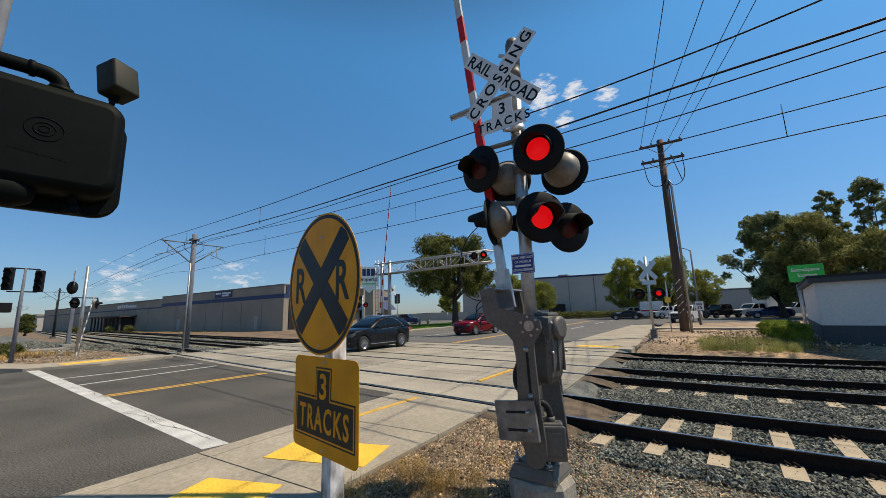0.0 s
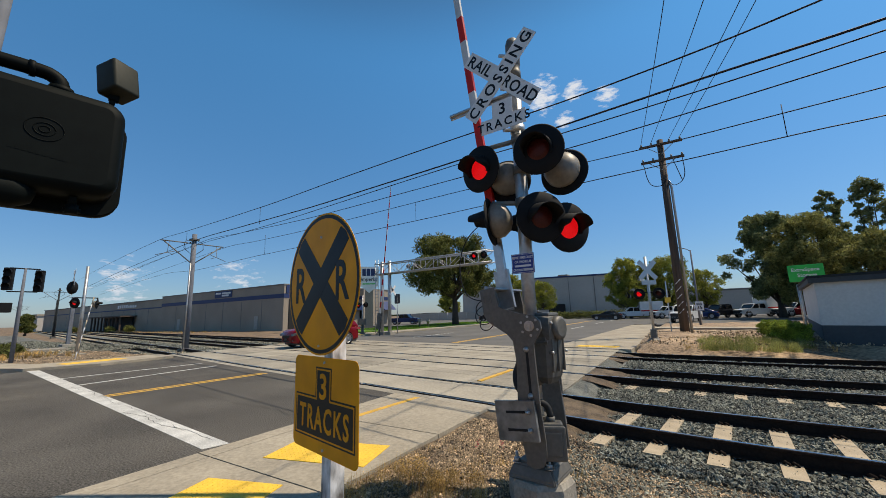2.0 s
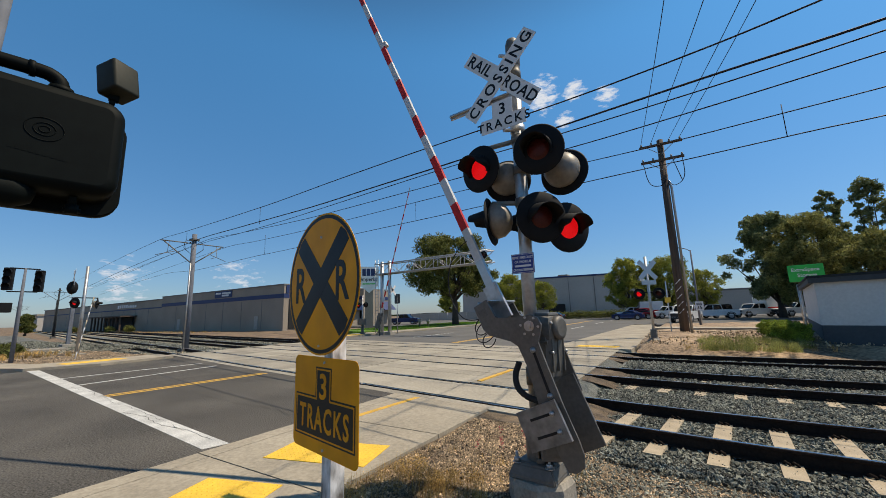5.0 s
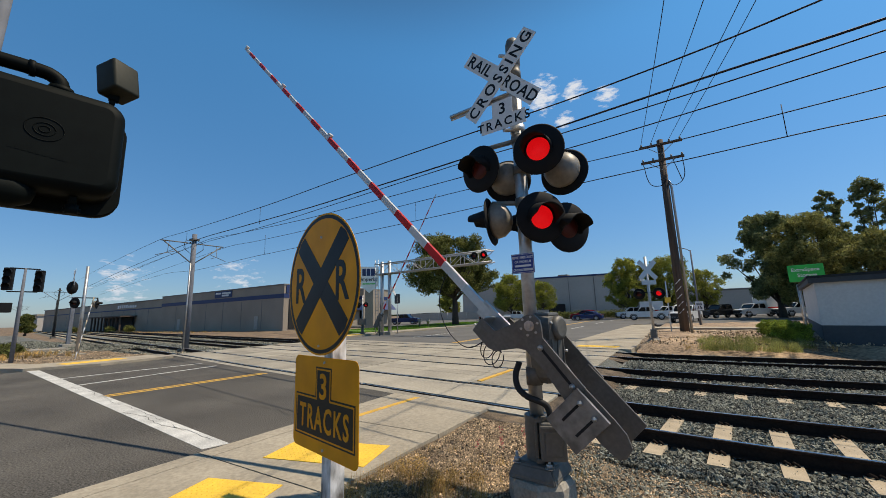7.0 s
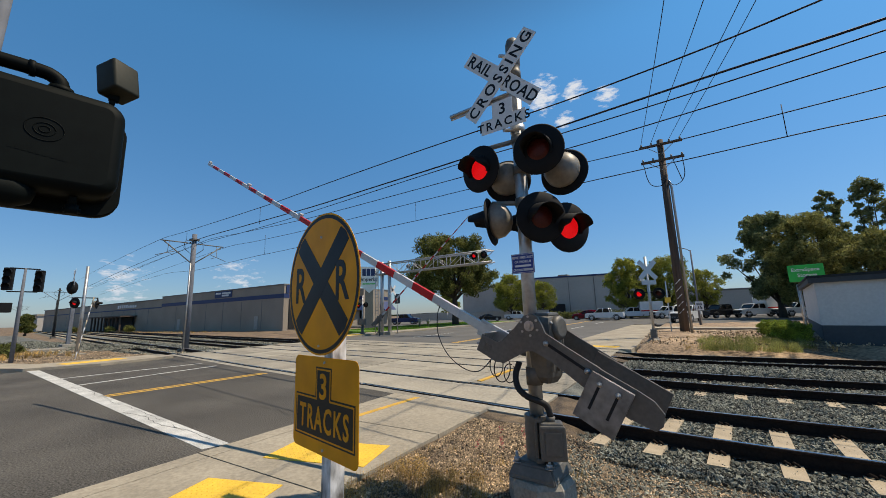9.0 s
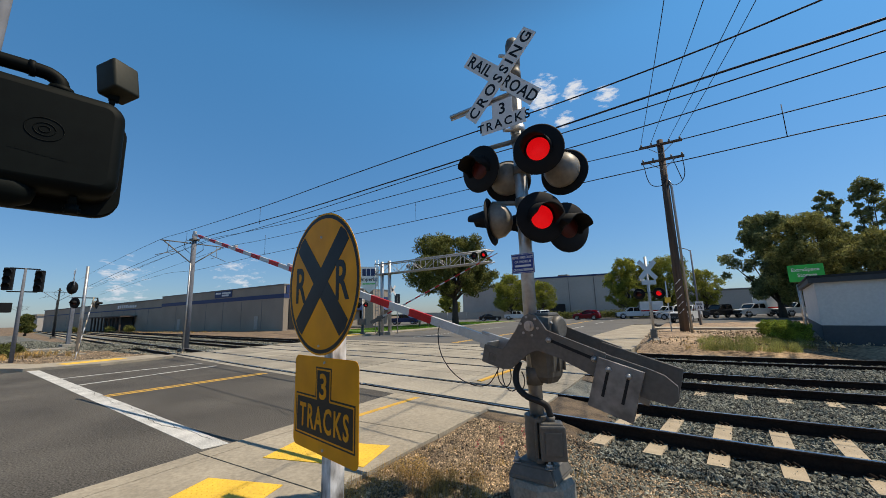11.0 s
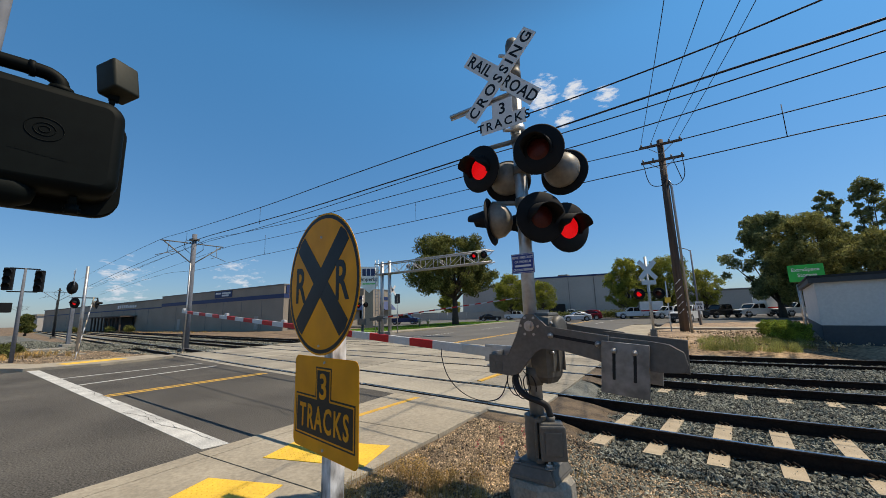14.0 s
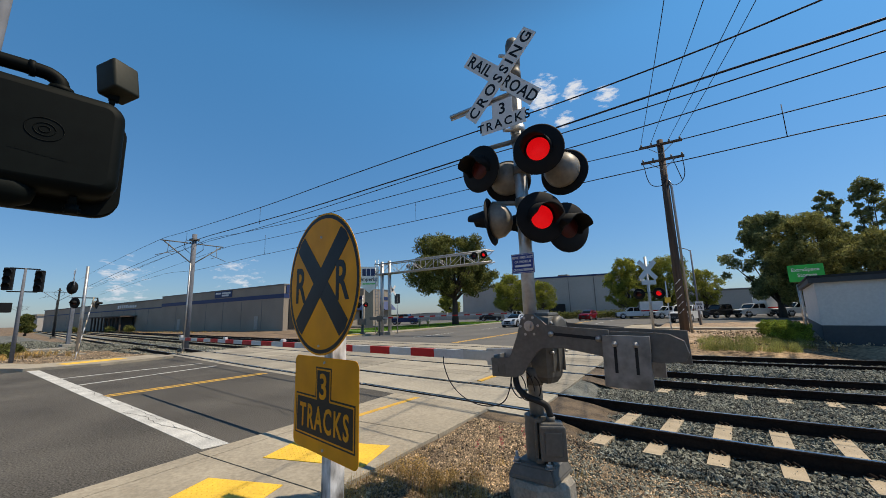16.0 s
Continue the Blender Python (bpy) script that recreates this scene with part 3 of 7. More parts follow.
for li, (y0, a, b) in enumerate(lanes):
    n = 9
    for i in range(n):
        xa, xb = x0 + (x1 - x0) * i / n + 0.008, x0 + (x1 - x0) * (i + 1) / n - 0.008
        bm = bmesh.new()
        slab(bm, strip_quad(xa, xb, y0, a, b), -0.25, 0.0 + 0.004 * ((i * 7 + li * 3) % 3 - 1))
        part("panel", bm, M_PANEL, cross)


# low ramps of brown earth where the crossing ends
for ti, y0 in enumerate(TRACK_Y):
    for a, b, ln in ((-0.64, 0.64, 1.25), (-1.5, -0.84, 0.95), (0.84, 2.95, 0.5)):
        bm = bmesh.new()
        nx, ny = 14, 9
        g = []
        for i in range(nx + 1):
            row = []
            for j in range(ny + 1):
                x, v = x1 + 0.01 + (ln + 0.12 * math.sin(j * 1.7)) * i / nx, a + (b - a) * j / ny
                z = -0.02 - 0.19 * (i / nx) ** 1.6 + 0.02 * noise.noise((x * 6, v * 6, ti))
                row.append(bm.verts.new((x, track_y(x, y0) + v, z)))
            g.append(row)
        for i in range(nx):
            for j in range(ny):
                f = bm.faces.new((g[i][j], g[i + 1][j], g[i + 1][j + 1], g[i][j + 1]))
                f.smooth = True
        part("earth_ramp", bm, M_RAMP if b < 2 else M_BED, bed, "loose ramp beside the crossing panels")


def crack(parent, a, b, w, jag, z, seed):
    """A thin jagged crack line."""
    rng = random.Random(seed)
    a, b = Vector((*a, 0)), Vector((*b, 0))
    d = (b - a)
    n = max(6, int(d.length / 0.16))
    side = Vector((-d.y, d.x, 0)).normalized()
    bm = bmesh.new()
    prev = None
    off = 0.0
    for i in range(n + 1):
        off = max(-jag, min(jag, off + rng.uniform(-jag, jag) * 0.7))
        p = a + d * i / n + side * off
        h = w * rng.uniform(0.3, 1.0)
        cur = (bm.verts.new((p.x - side.x * h, p.y - side.y * h, z)), bm.verts.new((p.x + side.x * h, p.y + side.y * h, z)))
        if prev:
            bm.faces.new((prev[0], prev[1], cur[1], cur[0]))
        prev = cur
    part("crack", bm, M_CRACK, parent)


crk = thing("road_cracks", "fine dark cracks in the asphalt and stop line", "road cracks", kind="structure")
for k, (a, b, w, j) in enumerate((((-14.5, 3.82), (-10.4, 3.46), 0.005, 0.09), ((-10.6, 3.50), (-5.9, 3.06), 0.004, 0.08), ((-9.3, 3.25), (-6.8, 3.10), 0.006, 0.09),
                                  ((-13, 3.78), (-11, 3.72), 0.005, 0.08), ((-18, 1.4), (-6.2, 0.6), 0.005, 0.08), ((-19, 5.6), (-6.0, 4.6), 0.005, 0.08), ((-9.2, -2), (-9.6, 7.0), 0.004, 0.06),
                                  ((-17.2, 5.2), (-12.5, 5.5), 0.005, 0.06), ((-8.4, 4.2), (-6.2, 6.4), 0.004, 0.06), ((-13.4, -1.0), (-13.0, 6.5), 0.004, 0.05))):
    crack(crk, a, b, w, j, 0.0065, 90 + k)

# ---- crossing signal with its gate ----
MAST = Vector((-1.25, 3.67, 0.0))
ON_A, ON_B = [], []


def light(parent, p, az, el=-4, r=0.254, lamp_set=None, hood=0.22, lens_r=0.125):
    """One flashing lamp: black disc, hood, lens, back housing. It faces az degrees from +X."""
    m = pose(*p, 0, 0, az + 90) @ pose(0, 0, 0, -el, 0, 0)
    u = part("lamp", (lambda bm: (lathe(bm, [(lens_r, -0.012), (r * 0.97, -0.008), (r, 0.0), (r * 0.97, 0.008), (lens_r, 0.012)], 40), bm)[1])(bmesh.new()), M_BLACK, parent, "black round signal lamp", m)
    bm = bmesh.new()
    lathe(bm, [(lens_r * 1.28, 0.005), (lens_r * 1.5, 0.05), (lens_r * 1.42, 0.12), (lens_r * 1.05, 0.18), (lens_r * 0.5, 0.215), (0.0, 0.222)], 28)
    part("housing", bm, M_HOUSING, u, "tan-grey rounded housing")
    bm = bmesh.new()
    k0, k1, n = -25, 205, 22
    cols = []
    for i in range(n + 1):
        a = radians(k0 + (k1 - k0) * i / n)
        top = min(1.0, 0.30 + 1.5 * max(0.0, math.sin(a) + 0.15))
        cols.append([(math.cos(a), math.sin(a), top)])
    ro, ri = lens_r * 1.14, lens_r * 1.08
    V = []
    for (cx, sz, top), in cols:
        V.append([bm.verts.new((cx * ro, -0.005, sz * ro)), bm.verts.new((cx * ro * 0.98, -hood * top, sz * ro * 0.98 - 0.03 * top)),
                  bm.verts.new((cx * ri * 0.98, -hood * top, sz * ri * 0.98 - 0.03 * top)), bm.verts.new((cx * ri, -0.005, sz * ri))])
    for a, b in zip(V, V[1:]):
        for q in range(3):
            f = bm.faces.new((a[q], b[q], b[q + 1], a[q + 1]))
            f.smooth = q != 1
    part("hood", bm, M_BLACK, u)
    bm = bmesh.new()
    lathe(bm, [(0.0, -0.032), (lens_r * 0.5, -0.028), (lens_r * 0.85, -0.015), (lens_r, 0.002), (lens_r, 0.01)], 28)
    part("lens", bm, M_LENS, u, "dark red lens")
    bm = bmesh.new()
    lathe(bm, [(0.0, -0.032), (lens_r * 0.5, -0.028), (lens_r * 0.85, -0.015), (lens_r * 0.99, 0.0)], 28)
    if lamp_set is not None:
        g = part("light_source", bm, M_GLOW, u, "glowing red light")
        lamp_set.append(g)
    else:
        bm.free()
    return u


def near(p, k):
    """A place on the line from the camera's stand through p, nearer or farther."""
    return EYE + (Vector(p) - EYE) * k


sig = thing("crossing_signal", "grey railroad crossing signal mast with crossbuck and red flashing lamps", "crossing signal", pose(*MAST))
L = lambda dx, dy, z, k=1.0: near((MAST.x + dx, MAST.y + dy, z), k) - MAST
bm = bmesh.new()
ring = [(0.315, -0.25), (0.30, 0.16), (0.27, 0.20), (0.0, 0.20)]
lathe(bm, ring, 8, "Z")
for f in bm.faces:
    f.smooth = False
part("foundation", bm, M_FOUND, sig, "weathered octagonal concrete foundation", pose(0, 0, 0, 0, 0, 10))
bm = bmesh.new()
lathe(bm, [(0.315, 0.195), (0.315, 0.225), (0.255, 0.315), (0.215, 0.335), (0.0, 0.335)], 4, "Z")
for f in bm.faces:
    f.smooth = False
bmesh.ops.bevel(bm, geom=[e for e in bm.edges if len(e.link_faces) == 2], offset=0.012, segments=2, affect="EDGES")
base = part("base_casting", bm, M_MACH, sig, "grey cast-iron mast base", pose(0, 0, 0, 0, 0, 40))
for k in range(2):
    bm = bmesh.new()
    prism(bm, [(0.118 * math.cos(radians(q)), 0.118 * math.sin(radians(q))) for q in range(-84, 85, 12)] + [(0.03, 0.115), (0.03, -0.115)], 2, 0.33, 0.72)
    for zz in (0.34, 0.68):
        box(bm, (-0.004, -0.165, zz), (0.036, 0.165, zz + 0.04), 0.006)
    box(bm, (0.006, -0.155, 0.335), (0.034, -0.105, 0.72), 0.008)
    box(bm, (0.006, 0.105, 0.335), (0.034, 0.155, 0.72), 0.008)
    part("split_collar", bm, M_MACH, sig, "grey bolted half collar", pose(0, 0, 0, 0, 0, 200 + 180 * k))
for sx in (-1, 1):
    for sy in (-1, 1):
        bm = bmesh.new()
        tube(bm, [(0, 0, 0.28), (0, 0, 0.41)], 0.014, 8)
        tube(bm, [(0, 0, 0.325), (0, 0, 0.36)], 0.030, 6)
        tube(bm, [(0, 0, 0.318), (0, 0, 0.326)], 0.042, 12)
        part("anchor_bolt", bm, M_GALV, sig, "", pose(0, 0, 0, 0, 0, -5) @ pose(sx * 0.155, sy * 0.155, 0))
bm = bmesh.new()
tube(bm, [(0, 0, 0.3), (0, 0, 2.4), (0, 0, 4.62)], 0.066, 24)
part("mast", bm, M_GALV, sig, "galvanised steel mast")
bm = bmesh.new()
lathe(bm, [(0.076, 4.22), (0.076, 4.30), (0.070, 4.31), (0.070, 4.38), (0.076, 4.39), (0.076, 4.64), (0.06, 4.70), (0.0, 4.72)], 20, "Z")
part("mast_cap", bm, M_MACH, sig)
bm = bmesh.new()
box(bm, (-0.10, -0.09, 0.37), (0.10, 0.07, 0.69), 0.025)
box(bm, (-0.112, -0.125, 0.385), (0.112, -0.085, 0.675), 0.018)
box(bm, (-0.075, -0.133, 0.43), (0.075, -0.12, 0.63), 0.01)
tube(bm, [(-0.04, -0.128, 0.655), (-0.04, -0.136, 0.655)], 0.012, 6)
tube(bm, [(0.0, 0.0, 0.68), (0.0, 0.0, 0.73)], 0.040, 12)
part("junction_box", bm, M_MACH, sig, "grey cast junction box", pose(0.15, -0.07, 0.0, 0, 0, 22))
bm = bmesh.new()
tube(bm, smooth_line([(-0.12, -0.06, 1.20), (-0.15, -0.10, 1.08), (-0.12, -0.13, 0.97), (-0.03, -0.14, 0.90), (0.08, -0.12, 0.86), (0.13, -0.09, 0.82), (0.15, -0.07, 0.73)], 5), 0.029, 12)
part("conduit", bm, M_RUBBER, sig, "black flexible conduit")
# gate mechanism on the mast
bm = bmesh.new()
box(bm, (-0.135, -0.16, -0.13), (0.15, 0.16, 0.12), 0.075)
rings = []
for hx, hy, zz in ((0.125, 0.150, -0.05), (0.130, 0.155, -0.12), (0.118, 0.145, -0.34), (0.100, 0.125, -0.45), (0.062, 0.085, -0.51)):
    rings.append([bm.verts.new((hx * cx, hy * cy, zz)) for cx, cy in ((-1, -0.7), (-0.7, -1), (0.7, -1), (1, -0.7), (1, 0.7), (0.7, 1), (-0.7, 1), (-1, 0.7))])
for ra, rb in zip(rings, rings[1:]):
    for k in range(8):
        bm.faces.new((ra[k], ra[(k + 1) % 8], rb[(k + 1) % 8], rb[k]))
bm.faces.new(rings[-1])
mech = part("gate_mechanism", bm, M_MACH, sig, "grey cast gate drive housing", pose(0.12, 0.05, 1.52, 0, 0, -15))
for yy in (-0.10, 0.0, 0.10):
    bm = bmesh.new()
    box(bm, (0.110, yy - 0.008, -0.40), (0.137, yy + 0.008, -0.10), 0.005)
    part("rib", bm, M_MACH, mech)
bm = bmesh.new()
box(bm, (-0.10, -0.168, -0.145), (0.12, -0.150, -0.115), 0.006)
part("flange", bm, M_MACH, mech)
bm = bmesh.new()
box(bm, (-0.09, -0.10, 0.10), (0.11, 0.10, 0.145), 0.02)
part("lid", bm, M_MACH, mech)
bm = bmesh.new()
tube(bm, [(0.13, 0.0, 0.0), (0.175, 0.0, 0.0), (0.19, 0.0, 0.0)], [0.115, 0.110, 0.08], 20)
part("bearing_cap", bm, M_MACH, mech)
for yy, zz in ((-0.12, -0.22), (0.12, -0.22), (-0.12, 0.05), (0.12, 0.05)):
    bm = bmesh.new()
    tube(bm, [(0.12, yy, zz), (0.158, yy, zz)], 0.013, 6)
    part("bolt", bm, M_GALV, mech)
bm = bmesh.new()
tube(bm, [(0, 0, -0.06), (0, 0, 0.10)], 0.078, 20)
part("clamp_collar", bm, M_MACH, sig, "", pose(0, 0, 1.05))

BETA = -4.0
# crossbuck
SGN = pose(-0.10, -0.16, 0, 0, 0, BETA)


def blade(bm, w, h, t=0.006, rad=0.0):
    box(bm, (-w / 2, -t, -h / 2), (w / 2, 0, h / 2))


xb = new("crossbuck")
xb.parent = sig
xb.matrix_local = SGN @ pose(-0.01, 0, 4.205) @ Matrix.Scale(0.92, 4)
xb["label"] = "white crossbuck sign with black letters"
bm = bmesh.new()
blade(bm, 1.18, 0.200)
rr = part("blade", bm, M_SIGNW, xb, "", pose(0, 0.008, 0, 0, 45, 0))
letters_part("RAIL", 0.135, M_INK, rr, -0.345, -0.0075, 0, stretch=1.0, spacing=1.1)
letters_part("ROAD", 0.135, M_INK, rr, 0.345, -0.0075, 0, stretch=0.95, spacing=1.1)
bm = bmesh.new()
blade(bm, 1.18, 0.200)
cr = part("blade", bm, M_SIGNW, xb, "", pose(0, -0.004, 0, 0, -45, 0))
letters_part("CROSSING", 0.135, M_INK, cr, 0.0, -0.0075, 0, stretch=1.0, spacing=1.35)
tp = new("track_plate")
tp.parent = sig
tp.matrix_local = SGN @ pose(0.0, 0.0, 3.70) @ Matrix.Scale(0.84, 4)
tp["label"] = "white plate with black letters below the crossbuck"
bm = bmesh.new()
prism(bm, [(-0.31, -0.13), (0.31, -0.13), (0.31, 0.06), (0.14, 0.06), (0.14, 0.27), (-0.14, 0.27), (-0.14, 0.06), (-0.31, 0.06)], 1, -0.006, 0)
part("plate", bm, M_SIGNW, tp)
letters_part("TRACKS", 0.115, M_INK, tp, 0, -0.0075, -0.035, spacing=1.35)
letters_part("3", 0.15, M_INK, tp, 0, -0.0075, 0.155)
for z in (4.50, 4.10, 3.62):
    bm = bmesh.new()
    tube(bm, [(0.0, 0.0, z), (-0.10, -0.15, z - 0.04)], 0.02, 8)
    tube(bm, [(0, 0, z - 0.04), (0, 0, z + 0.04)], 0.078, 16)
    part("sign_bracket", bm, M_GALV, sig)
# white wing piece that stands out behind the crossbuck
bm = bmesh.new()
box(bm, (-0.74, -0.01, -0.04), (0.0, 0.01, 0.03), 0.006)
box(bm, (-0.74, -0.04, -0.012), (0.0, 0.05, 0.0), 0.004)
part("sign_arm", bm, M_ALU, sig, "pale metal arm", pose(-0.05, 0.02, 4.08, 0, -10, 10))

# lamps
for d, k, az, st in (((0.19, 0.06, 3.37), 0.93, -86, 0), ((-0.39, -0.16, 3.21), 1.0, -105, 1), ((0.17, 0.05, 2.63), 0.95, -50, 0), ((0.41, 0.12, 2.50), 1.0, -40, 1)):
    light(sig, L(*d, k), az, -5, lamp_set=(ON_A, ON_B)[st])
for d, k, az in (((0.42, 0.12, 3.08), 1.03, 84), ((-0.13, -0.04, 3.05), 1.05, 104), ((-0.31, -0.12, 2.62), 1.0, -171), ((-0.02, 0.0, 2.56), 1.09, -166)):
    light(sig, L(*d, k), az, -4)
for a, b in (((0, 0, 3.50), (0.17, -0.02, 3.36)), ((0, 0, 3.50), (-0.42, -0.12, 3.44)), ((-0.42, -0.12, 3.44), (-0.38, -0.13, 3.3)), ((0, 0, 3.15), (0.40, 0.15, 3.15)), ((0, 0, 3.1), (-0.12, 0.02, 3.22)),
             ((0, 0, 2.80), (-0.30, -0.10, 2.82)), ((-0.30, -0.10, 2.82), (-0.30, -0.10, 2.7)), ((0, 0, 2.62), (0.38, 0.10, 2.62)), ((0, 0, 2.55), (0.0, 0.3, 2.55))):
    bm = bmesh.new()
    tube(bm, [a, b], 0.026, 10)
    part("lamp_bracket", bm, M_HOUSING, sig)
for z in (3.5, 3.15, 2.8, 2.6):
    bm = bmesh.new()
    tube(bm, [(0, 0, z - 0.045), (0, 0, z + 0.045)], 0.075, 18)
    part("bracket_collar", bm, M_MACH, sig)
# blue notice
nb = new("notice_sign")
nb.parent = sig
nb.matrix_local = pose(-0.01, -0.085, 2.155, 0, 0, -2)
nb["label"] = "small blue notice with white writing"
bm = bmesh.new()
box(bm, (-0.118, -0.003, -0.098), (0.118, 0.003, 0.098), 0.0015)
part("plate", bm, M_SIGNB, nb)
bm = bmesh.new()
for q in ((-0.112, -0.092, 0.112, -0.089), (-0.112, 0.089, 0.112, 0.092), (-0.112, -0.092, -0.109, 0.092), (0.109, -0.092, 0.112, 0.092)):
    box(bm, (q[0], -0.0042, q[1]), (q[2], -0.002, q[3]))
part("border", bm, M_SIGNW, nb)
letters_part("REPORT EMERGENCY", 0.024, M_SIGNW, nb, 0, -0.004, 0.060, stretch=0.64, spacing=1.1)
letters_part("OR PROBLEM", 0.024, M_SIGNW, nb, 0, -0.004, 0.018, stretch=0.8, spacing=1.1)
letters_part("CROSSING", 0.022, M_SIGNW, nb, -0.045, -0.004, -0.064, stretch=0.72, spacing=1.1)
bm = bmesh.new()
box(bm, (-0.085, -0.0042, -0.034), (0.085, -0.002, -0.014))
part("number_bar", bm, M_SIGNW, nb)
bm = bmesh.new()
box(bm, (0.012, -0.0045, -0.074), (0.105, -0.002, -0.052))
part("number_bar", bm, M_ARMW, nb)

# the gate: plates, counterweight and striped arm turning on the mast
PIVOT = Vector((-1.145, 3.67, 1.55))
ARM_AZ = 174.0
gate = thing("crossing_gate", "red and white striped crossing gate arm with grey counterweights", "crossing gate")
PLATE = [(-0.09, 0.07), (-0.04, 0.11), (0.03, 0.11), (0.085, 0.06), (0.13, -0.08), (0.21, -0.26), (0.24, -0.285), (0.43, -0.285), (0.43, -0.455), (0.19, -0.46),
         (0.11, -0.43), (0.04, -0.34), (-0.04, -0.235), (-0.11, -0.19), (-0.30, -0.20), (-0.68, -0.275), (-0.68, -0.055), (-0.30, -0.015), (-0.16, 0.0)]
TAIL = [(-0.60, -0.06), (-0.98, -0.085), (-1.10, -0.10), (-1.19, -0.15), (-1.21, -0.24), (-1.18, -0.30), (-1.02, -0.31), (-0.60, -0.27)]
TAIL_FAR = [(-0.50, -0.05), (-1.17, -0.10), (-1.17, -0.38), (-0.50, -0.29)]
for side, y0 in ((1, 0.25), (-1, -0.30)):
    bm = bmesh.new()
    prism(bm, PLATE, 1, y0, y0 + 0.025)
    bmesh.ops.bevel(bm, geom=[e for e in bm.edges], offset=0.004, segments=1, affect="EDGES")
    part("gate_plate", bm, M_GATEPLATE, gate, "grey painted gate arm plate")
    bm = bmesh.new()
    prism(bm, TAIL if side > 0 else TAIL_FAR, 1, y0 - 0.02 * side, y0 + 0.02 - 0.02 * side)
    bmesh.ops.bevel(bm, geom=[e for e in bm.edges], offset=0.004, segments=1, affect="EDGES")
    part("tail_plate", bm, M_GATEPLATE, gate)
    bm = bmesh.new()
    yy = (y0 + 0.03) if side > 0 else (y0 - 0.06)
    box(bm, (-0.98, yy, -0.455), (-0.64, yy + 0.035, -0.06), 0.003)
    w = part("counterweight", bm, M_WEIGHT, gate, "mottled galvanised counterweight plate", pose(0, 0, 0, 0, -3, 0))
    for sx in (-0.735, -0.885):
        bm = bmesh.new()
        y1 = yy + (0.037 if side > 0 else -0.003)
        box(bm, (sx - 0.011, y1 - 0.002, -0.345), (sx + 0.011, y1 + 0.002, -0.135))
        part("slot", bm, M_DARK, w)
        bm = bmesh.new()
        lathe(bm, [(0.0, 0.0), (0.024, 0.0), (0.022, 0.016), (0.012, 0.018), (0.012, 0.035), (0.0, 0.036)], 6)
        part("bolt", bm, M_GALV, w, "", pose(sx, y1, -0.125))
    for bx, bz in ((-0.20, -0.075), (-0.60, -0.125)):
        bm = bmesh.new()
        lathe(bm, [(0.0, 0.0), (0.026, 0.0), (0.024, 0.014), (0.014, 0.016), (0.014, 0.032), (0.0, 0.033)], 12)
        part("bolt", bm, M_GALV, gate, "", pose(bx, y0 + (0.025 if side > 0 else 0), bz, 0 if side > 0 else 180))
    bm = bmesh.new()
    prism(bm, [(-0.19, -0.086), (-0.61, -0.138), (-0.61, -0.112), (-0.19, -0.060)], 1, y0 + 0.0245 if side > 0 else y0 - 0.002, y0 + 0.027 if side > 0 else y0 + 0.0005)
    part("slot", bm, M_DARK, gate)
bm = bmesh.new()
tube(bm, [(0, -0.32, 0), (0, 0.285, 0)], 0.035, 18)
tube(bm, [(0, 0.27, 0), (0, 0.286, 0)], 0.048, 18)
tube(bm, [(0, 0.286, 0), (0, 0.300, 0)], 0.026, 6)
for k in range(6):
    a = k * math.pi / 3
    tube(bm, [(0.085 * math.cos(a), 0.26, 0.085 * math.sin(a) - 0.0), (0.085 * math.cos(a), 0.284, 0.085 * math.sin(a))], 0.012, 8)
part("pivot_shaft", bm, M_GALV, gate, "bright pivot shaft with a ring of bolts")
bm = bmesh.new()
box(bm, (0.22, -0.29, -0.40), (0.46, 0.27, -0.385), 0.003)
box(bm, (0.40, -0.29, -0.40), (0.415, 0.27, -0.26), 0.003)
box(bm, (0.22, 0.0, -0.39), (0.62, 0.04, -0.22), 0.003)
part("arm_socket", bm, M_GALV, gate, "bright steel arm socket")
bm = bmesh.new()
for q in ((0.285, -0.43, 0.365, -0.422), (0.285, -0.348, 0.365, -0.34), (0.285, -0.43, 0.293, -0.34), (0.357, -0.43, 0.365, -0.34), (0.308, -0.41, 0.342, -0.36)):
    box(bm, (q[0], 0.272, q[1]), (q[2], 0.279, q[3]), 0.001)
part("cast_emblem", bm, M_MACH, gate)
ARM_A, ARM_B = Vector((0.47, 0.02, -0.30)), Vector((9.41, 0.0, 0.02))
N = 24
bound = [0.0, 0.05, 0.0965] + [0.0965 + (1 - 0.0965) * (i + 1) / (N - 2) for i in range(N - 2)]
for i in range(N):
    fa, fb = bound[i], bound[i + 1]
    pa, pb = ARM_A.lerp(ARM_B, fa), ARM_A.lerp(ARM_B, fb)
    ha, hb = 0.048 - 0.018 * fa, 0.048 - 0.018 * fb
    ta, tb = 0.024 - 0.008 * fa, 0.024 - 0.008 * fb
    bm = bmesh.new()
    vs = []
    for p, h, t in ((pa, ha, ta), (pb, hb, tb)):
        vs.append([bm.verts.new((p.x, p.y + sy * t, p.z + sz * h)) for sy, sz in ((-1, -1), (1, -1), (1, 1), (-1, 1))])
    for q in range(4):
        bm.faces.new((vs[0][q], vs[0][(q + 1) % 4], vs[1][(q + 1) % 4], vs[1][q]))
    bm.faces.new(vs[0][::-1])
    bm.faces.new(vs[1])
    part("arm_stripe", bm, M_ALU if i == 0 else (M_RED if i % 2 == 0 else M_ARMW), gate)
